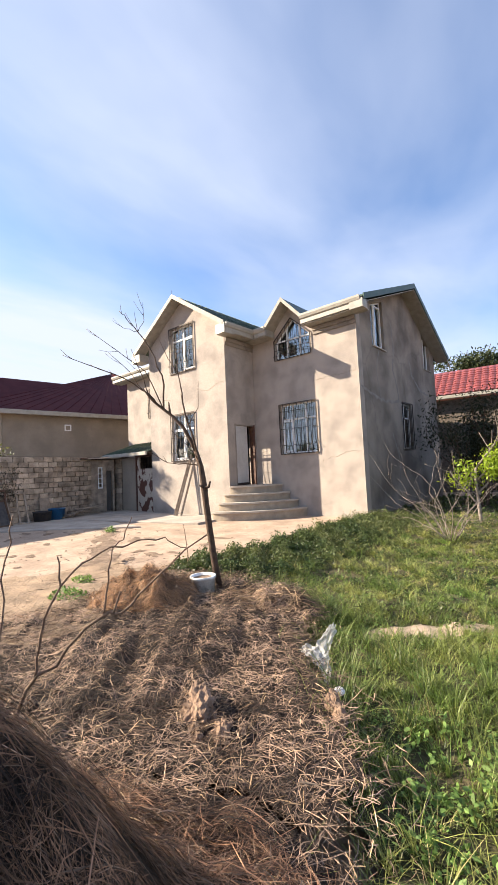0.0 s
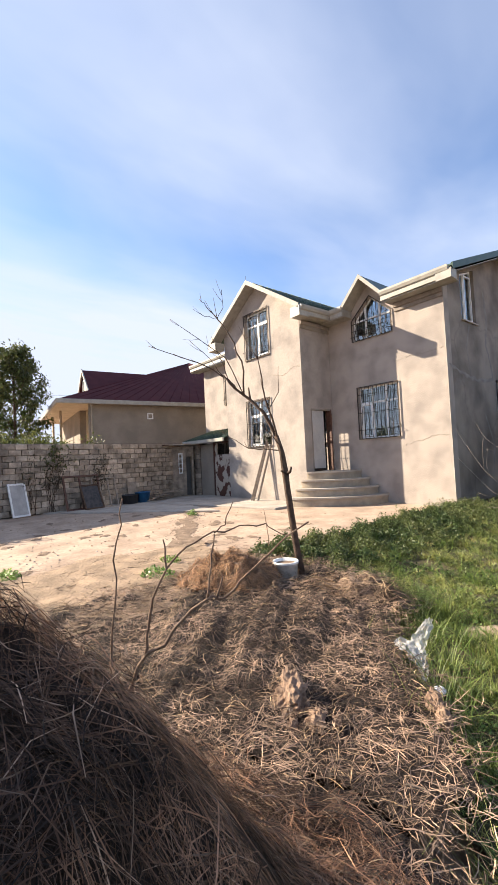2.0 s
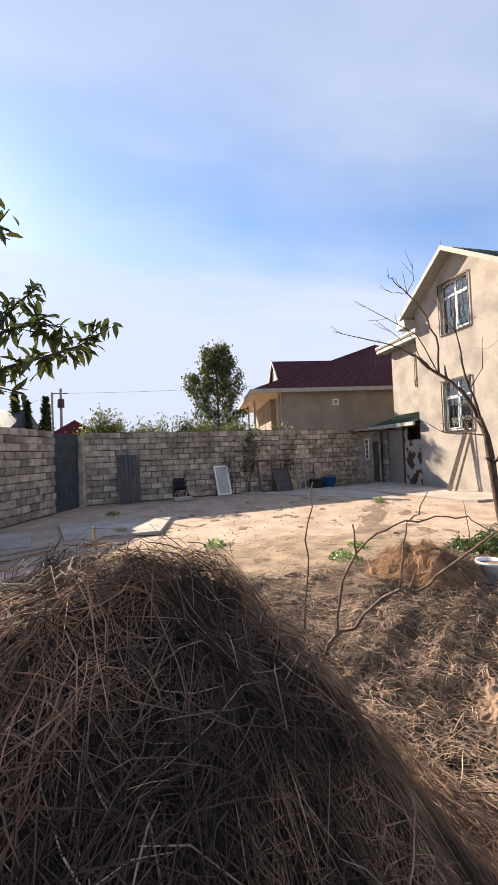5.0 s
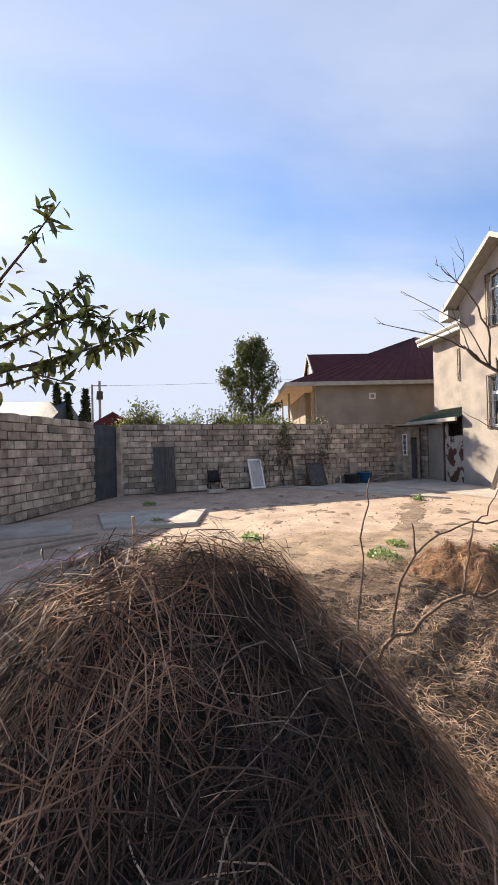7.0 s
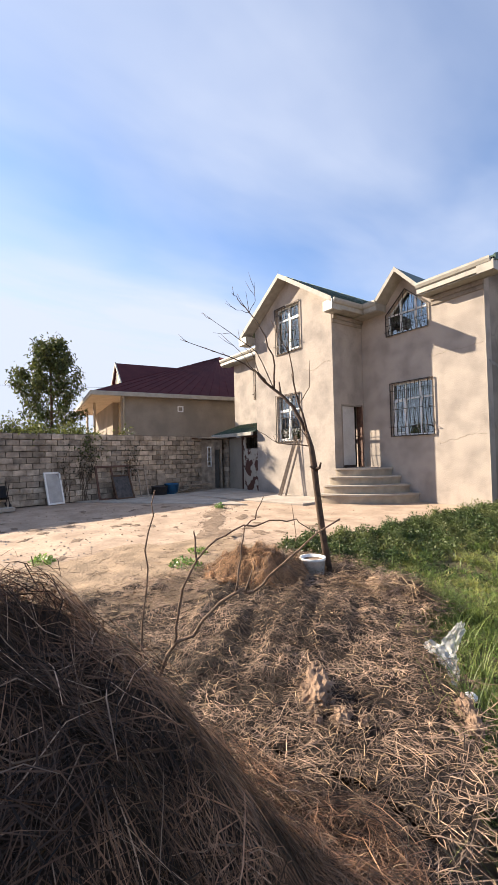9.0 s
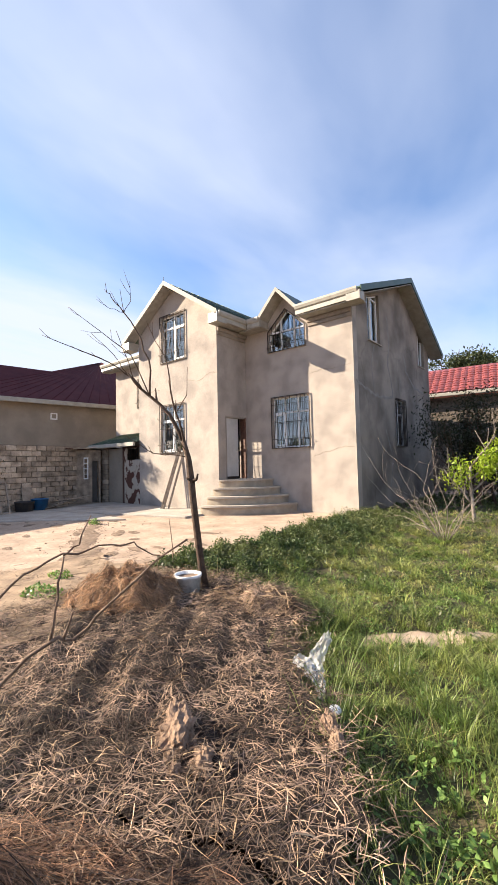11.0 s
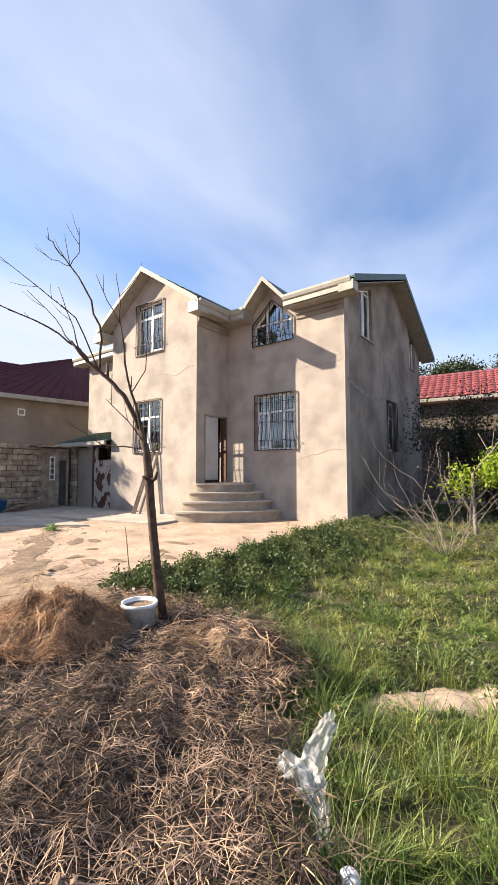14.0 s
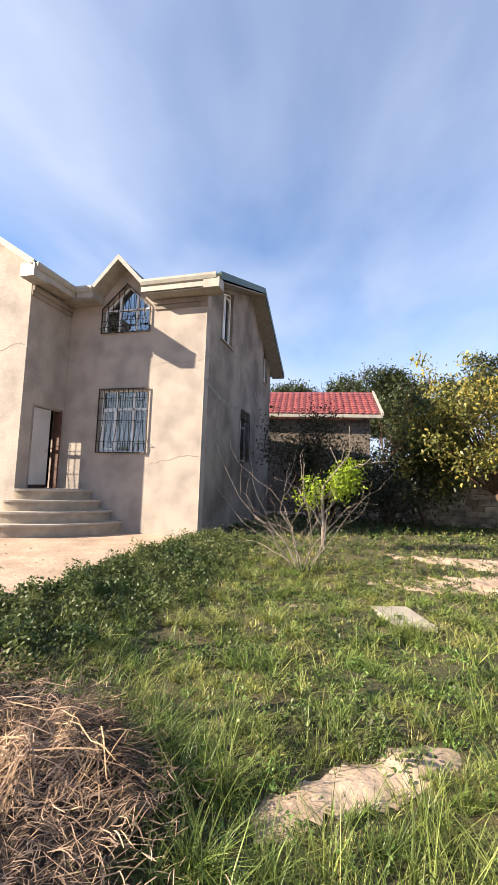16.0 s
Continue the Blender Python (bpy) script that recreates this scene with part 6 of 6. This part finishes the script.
twig([(-0.23, 1.8, 0.03), (-0.36, 2.0, -0.1), (-0.55, 2.2, -0.2)], 0.008, 0.003, 1)

# cut branch standing in the hay, and upright sticks
def branch_thing(name, paths, label):
    ob = thing(name, (0, 0, 0), 0, label, "branch")
    for k, (pts, r0, r1) in enumerate(paths):
        bm = bmesh.new()
        fine = []
        for a, b in zip(pts, pts[1:]):
            for q in range(3):
                fine.append(Vector(a).lerp(Vector(b), q / 3) + (Vector((random.gauss(0, 0.006), random.gauss(0, 0.006), random.gauss(0, 0.006))) if q else Vector()))
        fine.append(Vector(pts[-1]))
        n = len(fine) - 1
        tube(bm, fine, [(r0 + (r1 - r0) * i / n) * (1.15 if i % 4 == 0 else 1) for i in range(n + 1)], 7)
        part("stem" if k == 0 else "side_branch", bm, "twig", ob)


branch_thing("cut_branch", [
    ([(3.86, -11.0, 0.5), (3.88, -10.97, 0.72), (3.903, -10.937, 0.818), (3.975, -10.828, 0.938), (4.041, -10.728, 1.03), (4.074, -10.678, 1.03), (4.132, -10.591, 1.122), (4.187, -10.508, 1.206), (4.253, -10.409, 1.283)], 0.0075, 0.0028),
    ([(3.915, -10.92, 0.84), (3.926, -10.902, 0.951), (3.936, -10.888, 1.047), (3.965, -10.843, 1.15), (4.005, -10.783, 1.222), (4.059, -10.701, 1.27), (4.111, -10.623, 1.285), (4.166, -10.54, 1.287), (4.209, -10.474, 1.241)], 0.005, 0.0018),
    ([(3.965, -10.843, 1.15), (3.962, -10.846, 1.2), (3.96, -10.851, 1.252)], 0.004, 0.0025),
    ([(4.041, -10.728, 1.03), (4.053, -10.711, 1.151), (4.061, -10.699, 1.261)], 0.004, 0.0025),
    ([(4.06, -10.699, 1.265), (4.083, -10.665, 1.29), (4.1, -10.639, 1.371)], 0.003, 0.0015),
    ([(4.059, -10.701, 1.03), (4.074, -10.679, 1.107)], 0.004, 0.0025)], "cut leafless branch standing in the hay")
branch_thing("stick", [([(3.87, -11.04, 0.5), (3.88, -11.03, 0.75), (3.897, -11.005, 1.068), (3.901, -10.998, 1.259), (3.915, -10.977, 1.407)], 0.0042, 0.0022)], "thin bare stick standing in the hay")
branch_thing("stick", [([Vector((0.35, -7.2, 0)), Vector((0.32, -7.2, 0.35)), Vector((0.25, -7.2, 0.72))], 0.008, 0.004)], "thin bare sapling by the weeds")
branch_thing("stick", [([(4.33, -11.17, 0.80), (4.39, -11.12, 0.82), (4.42, -11.1, 0.86)], 0.0028, 0.0014)], "pale broken stick lying on the hay")
for o in bpy.data.objects:
    if o.name.startswith("stick"):
        o["group"] = "sticks"

# pale-stemmed bare shrub
shrub = thing("bare_shrub", (2.97, -2.66, -0.05), 0, "leafless shrub with many pale grey stems", "shrub")
for k in range(12):
    a = 2 * math.pi * k / 12 + random.uniform(-0.25, 0.25)
    wide = math.cos(a - 2.4) < -0.1 or math.cos(a - 2.4) > 0.3
    out = random.uniform(0.5, 1.0) * (1.25 if wide else 0.6)
    bm, tips = bmesh.new(), []
    limb(bm, (0.08 * math.cos(a), 0.08 * math.sin(a), 0), (out * math.cos(a), out * math.sin(a), 1.3), random.uniform(0.85, 1.35), random.uniform(0.008, 0.012), 2, tips, 0.5, 3 if k % 3 == 0 else 2, 0.1, 0.16, 0.58, 0.72)
    part("stem", bm, "pale_bark", shrub)
# young tree with lime leaves behind it
ob, _ = tree("young_tree", 3.18, -0.74, "young tree with lime-yellow leaves", 2.3, 0.05, "pale_bark", "leaf_lime", 1700, 0.085, 0.12, 2, 0.8, 4, 0.2, 0.5, keep=lambda t: 1.0 < t.z < 1.8 and math.hypot(t.x, t.y) < 0.6)
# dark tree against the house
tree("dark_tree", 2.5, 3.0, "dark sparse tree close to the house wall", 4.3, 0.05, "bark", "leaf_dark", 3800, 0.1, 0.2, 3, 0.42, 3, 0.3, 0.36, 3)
# the two bushes with near-black leaves partly stand in for deep shade here
tree("dark_tree", 2.9, 4.2, "dark leafy bush, partly standing in for shade", 3.2, 0.06, "bark", "leaf_dark", 4200, 0.11, 0.3, 3, 0.7, 3, 0.1, 0.36, 3)
tree("dark_tree", 4.6, 5.4, "dark leafy bush, partly standing in for shade", 3.0, 0.06, "bark", "leaf_dark", 4200, 0.11, 0.3, 3, 0.75, 3, 0.05, 0.36, 3)
# yellowing quince: a short trunk and limbs spread wide and low
ft = thing("fruit_tree", (8.0, 4.0, 0), 0, "spreading quince tree with yellowing leaves and fruit", "tree")
bm = bmesh.new()
tube(bm, [(0, 0, -0.15), (-0.06, 0, 0.5), (-0.2, -0.03, 1.0), (-0.35, -0.05, 1.35)], [0.13, 0.11, 0.10, 0.09], 8)
part("trunk", bm, "bark", ft)
tips = []
for k in range(30):
    a, el = 2.4 * k + random.uniform(-0.3, 0.3), math.asin(-0.42 + 1.4 * (k + 0.5) / 30)
    q = random.uniform(0.75, 1.08)
    e = Vector((-0.7 + 3.0 * q * math.cos(el) * math.cos(a), 2.1 * q * math.cos(el) * math.sin(a), 2.85 + 2.55 * q * math.sin(el)))
    p = Vector((-0.35, -0.05, 1.25))
    mid = p.lerp(e, 0.5) + Vector((random.gauss(0, 0.15), random.gauss(0, 0.15), 0.3))
    bm = bmesh.new()
    tube(bm, [p, p.lerp(mid, 0.6) + Vector((0, 0, 0.08)), mid, mid.lerp(e, 0.6), e], [0.05, 0.035, 0.022, 0.014, 0.006], 5)
    for f in range(5):
        b = mid.lerp(e, random.uniform(0.0, 0.9))
        o = b + Vector((random.gauss(0, 0.4), random.gauss(0, 0.4), random.gauss(0.1, 0.35)))
        tube(bm, [b, b.lerp(o, 0.5) + Vector((0, 0, 0.05)), o], [0.01, 0.007, 0.004], 4)
        tips += [b.lerp(o, 0.5), b.lerp(o, 0.8), o]
    tips += [mid.lerp(e, 0.4), mid.lerp(e, 0.7), e]
    part("limb", bm, "bark", ft)
tp = np.array([tuple(t) for t in tips])
for n, mat in ((7500, "leaf_yellow"), (7500, "leaf_olive")):
    leaves("crown", tp[rng.integers(0, len(tp), n)] + rng.normal(0, 0.17, (n, 3)), 0.115, mat, ft, 0.4, 0.55)
for t in tips[5::17]:
    bm = bmesh.new()
    bmesh.ops.create_icosphere(bm, subdivisions=2, radius=0.05)
    for v in bm.verts:
        v.co.z *= 1.15
        v.co += t + Vector((0, 0, -0.14))
    part("fruit", bm, "fruit", ft)
tree("fruit_tree", 6.0, 5.3, "leafy fruit tree in dull autumn green", 5.2, 0.09, "bark", "leaf", 6500, 0.13, 0.32, 4, 0.6, 3, 0.12, 0.3)
tree("fruit_tree", 10.4, 2.4, "leafy fruit tree with yellowing leaves", 5.0, 0.1, "bark", "leaf_yellow", 7000, 0.13, 0.34, 4, 0.62, 3, 0.16, 0.3)

# dark bushes added to close a bright gap above the garden wall
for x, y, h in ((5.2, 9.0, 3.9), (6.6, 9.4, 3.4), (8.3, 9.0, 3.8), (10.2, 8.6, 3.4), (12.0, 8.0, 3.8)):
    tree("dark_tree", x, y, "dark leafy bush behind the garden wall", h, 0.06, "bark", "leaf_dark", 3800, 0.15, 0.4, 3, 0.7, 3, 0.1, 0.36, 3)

# leafy tree at the edge of the plot, whose bough reaches in; trunk and crown, out of view, are placed to shade the hay
near, tips = tree("leafy_tree", 1.4, -14.3, "leafy green fruit tree beside the hay", 4.2, 0.08, "bark", "leaf", 2600, 0.11, 0.18, 3, 0.6, 3, 0.25, 0.3)


def bough(points, n, parent):
    bm = bmesh.new()
    base = Vector(parent.location)
    pts = [Vector(p) - base for p in points]
    tube(bm, pts, [0.014 - 0.011 * i / (len(pts) - 1) for i in range(len(pts))], 5)
    part("bough", bm, "bark", parent)
    c = []
    for k in range(n):
        i = min(len(pts) - 2, int(random.random() ** 0.8 * (len(pts) - 1)))
        c.append(tuple(pts[i].lerp(pts[i + 1], random.random()) + Vector((random.gauss(0, 0.03), random.gauss(0, 0.03), random.gauss(0, 0.025)))))
    leaves("leaf_spray", np.array(c), 0.11, "leaf", parent, 0.25, 0.36)


root = (1.65, -14.0, 1.5)
bough([root, (2.62, -12.7, 2.0), (2.66, -12.39, 2.07), (2.73, -12.13, 2.13), (2.77, -11.93, 2.19), (2.82, -11.75, 2.29)], 150, near)
bough([root, (2.6, -12.75, 2.2), (2.67, -12.38, 2.38), (2.74, -12.13, 2.55)], 95, near)
bough([root, (2.6, -12.7, 2.15), (2.67, -12.38, 2.28), (2.71, -12.2, 2.33), (2.76, -12.0, 2.3)], 120, near)
bough([root, (2.6, -12.8, 2.4), (2.66, -12.5, 2.75), (2.71, -12.3, 3.0)], 60, near)
bough([root, (2.58, -12.8, 1.9), (2.66, -12.45, 1.98), (2.7, -12.25, 1.92)], 40, near)

# beyond the boundary wall
def upright_tree(name, x, y, h, r, n_leaves, size, label):
    """A tree with one straight stem and many rising side limbs, narrowing to the top."""
    ob = thing(name, (x, y, 0), 0, label, "tree")
    bm, tips = bmesh.new(), []
    tube(bm, [(0, 0, -0.2), (0.04, 0.05, h * 0.4), (-0.03, 0.02, h * 0.75), (0, 0, h * 0.97)], [0.11, 0.08, 0.045, 0.012], 7)
    for k in range(46):
        z = h * (0.18 + 0.76 * k / 45)
        w = r * min(1.0, (z / h) * 2.6) * (1.12 - z / h) ** 0.75 * random.uniform(0.7, 1.25)
        a = k * 2.4 + random.uniform(-0.4, 0.4)
        e = Vector((w * math.cos(a), w * math.sin(a), z + w * random.uniform(0.7, 1.4)))
        p = Vector((0, 0, z))
        tube(bm, [p, p.lerp(e, 0.5) + Vector((0, 0, -0.06)), e], [0.022, 0.014, 0.006], 4)
        tips += [p.lerp(e, q) for q in (0.45, 0.6, 0.75, 0.9, 1.0, 1.05)]
    part("trunk", bm, "bark", ob)
    tp = np.array([tuple(t) for t in tips])
    leaves("crown", tp[rng.integers(0, len(tp), n_leaves)] + rng.normal(0, 0.17, (n_leaves, 3)), size, "leaf", ob, 0.6)


upright_tree("poplar", -20.1, -7.4, 8.1, 2.2, 12000, 0.19, "upright leafy tree beyond the stone wall")
for k, (s, h) in enumerate(((0.9, 3.6), (1.9, 4.3), (2.9, 3.2), (3.9, 3.6), (4.9, 3.5), (5.9, 3.7), (7.2, 3.3))):
    p = WM @ Vector((s, 1.5 + 0.5 * (k % 2), 0))
    tree("hedge_bush", p.x, p.y, "leafy bush growing over the stone wall", h * 0.8, 0.05, "bark", "leaf_olive", 8000, 0.12, 0.17, 2, 0.6, 4, 0.3, 0.42, 3)
# dry climbers on the wall
for s, w in ((5.3, 0.5), (6.0, 0.6), (7.6, 0.45)):
    p = on_west(s, 0.02)
    ob = thing("climber", tuple(p), 0, "dry climbing plant on the stone wall", "plant", "climbers on the wall")
    bm, tips = bmesh.new(), []
    for q in range(6):
        limb(bm, (random.uniform(-0.1, 0.1), random.uniform(-0.15, 0.15), 0), (random.uniform(-0.02, 0.1), random.uniform(-0.3, 0.3), 1), 1.1, 0.01, 2, tips, 0.35, 3, 0.25, 0.12, 0.6, 0.65)
    part("stem", bm, "bark", ob)
    tp = np.array([tuple(t) for t in tips])
    leaves("leaf_cluster", tp[rng.integers(0, len(tp), 500)] + rng.normal(0, 0.09, (500, 3)), 0.06, "leaf_dark", ob)


# cypresses and pines far off
def cone_tree(x, y, h, r, label):
    ob = thing("cypress", (x, y, 0), 0, label, "tree", "cypresses")
    bm = bmesh.new()
    tube(bm, [(0, 0, -0.2), (0, 0, h * 0.9)], [0.14, 0.03], 6)
    part("trunk", bm, "bark", ob)
    n = 2600
    z = rng.uniform(0.08, 1, n)
    q = r * np.sqrt(rng.uniform(0.2, 1, n)) * np.minimum(1, (1 - z) * 1.9) * (0.8 + 0.25 * np.sin(z * 31))
    a = rng.uniform(0, 2 * np.pi, n)
    leaves("crown", np.stack([q * np.cos(a), q * np.sin(a), z * h], axis=1), 0.34, "pine", ob, -0.8)


cone_tree(-33, -22.6, 7.4, 0.8, "dark cypress far beyond the wall")
cone_tree(-33, -21.7, 6.6, 0.6, "dark cypress far beyond the wall")
cone_tree(-33, -20.2, 6.9, 0.8, "dark cypress far beyond the wall")


def pine(x, y, h, r):
    ob = thing("pine_tree", (x, y, 0), 0, "broad dark pine far behind the houses", "tree", "far pines")
    bm, tips = bmesh.new(), []
    limb(bm, (0, 0, -0.3), (0, 0, 1), h * 0.45, 0.3, 3, tips, 0.7, 4, 0.25)
    part("trunk", bm, "bark", ob)
    c = []
    for k in range(34):
        a, q = random.uniform(0, 2 * math.pi), r * math.sqrt(random.random())
        top = h * (0.62 + 0.38 * math.sqrt(max(0, 1 - (q / r) ** 2)))
        cen = np.array([q * math.cos(a), q * math.sin(a), top - random.uniform(0.3, 5.5)])
        c.append(cen + rng.normal(0, 0.7, (330, 3)) * np.array([1, 1, 0.7]))
    leaves("crown", np.concatenate(c), 0.36, "pine", ob, -0.3, 0.5)


for k in range(8):
    pine(-6 + k * 3.9 + random.uniform(-1, 1), 44 + 5 * (k % 3), random.uniform(15.5, 18.5), random.uniform(4.2, 5.2))


# the blocks of the boundary walls, laid in courses; shared meshes, rough edges
def block_mesh(w, h, d, seed):
    random.seed(seed)
    bm = block_of(-w / 2, w / 2, -d / 2, d / 2, -h / 2, h / 2, 0.012)
    for v in bm.verts:
        v.co += Vector((random.uniform(-1, 1), random.uniform(-0.8, 0.8), random.uniform(-1, 1))) * 0.011
    me = bpy.data.meshes.new("brick")
    bm.to_mesh(me)
    bm.free()
    me.materials.append(M["block"])
    return me


FULL = [block_mesh(0.385, 0.182, 0.10, s) for s in range(6)]
HALF = [block_mesh(0.19, 0.182, 0.10, 20 + s) for s in range(3)]


def lay(wall, length, courses, face, start=0.0, piece_limit=300, cap=True):
    random.seed(len(wall.name) * 7 + courses)
    spots = []
    for c in range(courses):
        x = start + (0.0 if c % 2 else -0.2)
        while x < length - 0.05:
            w = 0.4
            a, b = max(x, start), min(x + w, length)
            if b - a > 0.1:
                spots.append(((a + b) / 2, 0.1 + c * 0.2, b - a))
            x += w
    spots.sort(key=lambda s: s[0])
    rest = bmesh.new()
    for k, (x, z, w) in enumerate(spots):
        me = random.choice(FULL if w > 0.3 else HALF)
        m = pose(x + random.uniform(-0.004, 0.004), face + random.uniform(-0.012, 0.012), z + random.uniform(-0.004, 0.004), random.uniform(-1, 1), random.uniform(-0.7, 0.7), random.uniform(-1.2, 1.2))
        if w <= 0.3:
            m = m @ Matrix.Diagonal((w / 0.2, 1, 1, 1))
        if k < piece_limit:
            ob = new("brick", me)
            ob.parent = wall
            ob.matrix_basis = m
        else:
            n0 = len(rest.verts)
            rest.from_mesh(me)
            rest.verts.ensure_lookup_table()
            for v in rest.verts[n0:]:
                v.co = m @ v.co
    if len(rest.verts):
        r = part("brickwork", rest, "block", wall)
        r["kind"] = "stuff"
    else:
        rest.free()


lay(wall_west, (WEST_B - WEST_A).length, 12, -0.12)
lay(wall_south, (NEAR_B - NEAR_A).length, 12, -0.12)
lay(wall_east, (EAST_B - EAST_A).length, 10, -0.12)
bm = bmesh.new()
for k in range(11):
    box(bm, -10.32, -10.32 + 0.42, -2.03, -1.93, k * 0.205 + 0.006, k * 0.205 + 0.196, 0.012)
part("brick", bm, "block", shed)

# tiles of the red roof
def tile_mesh(seed):
    random.seed(seed)
    w, l = 0.318, 0.335
    xs = [(-w / 2, 0.0), (-w / 4, 0.03), (0.0, 0.042), (w / 4, 0.03), (w / 2, 0.0)]
    v = [(x, y, z + dz) for y, dz in ((0, 0.028), (l, 0.0)) for x, z in xs] + [(x, 0, z + 0.004) for x, z in xs]
    f = [(k, k + 1, k + 6, k + 5) for k in range(4)] + [(k + 10, k + 11, k + 1, k) for k in range(4)]
    me = bpy.data.meshes.new("tile")
    me.from_pydata(v, [], f)
    me.materials.append(M["red_tile"])
    return me


TILES = [tile_mesh(s) for s in range(2)]
RS = math.atan2(6.25 - 4.48, 2.6 + 0.45)
for row in range(10):
    for col in range(30):
        ob = new("tile", TILES[(row + col) % 2])
        ob.parent = roof
        up = 0.02 + row * 0.332
        ob.matrix_basis = pose(0.2 + col * 0.322, -0.47 + up * math.cos(RS), 4.49 + up * math.sin(RS), math.degrees(RS), 0, 0)
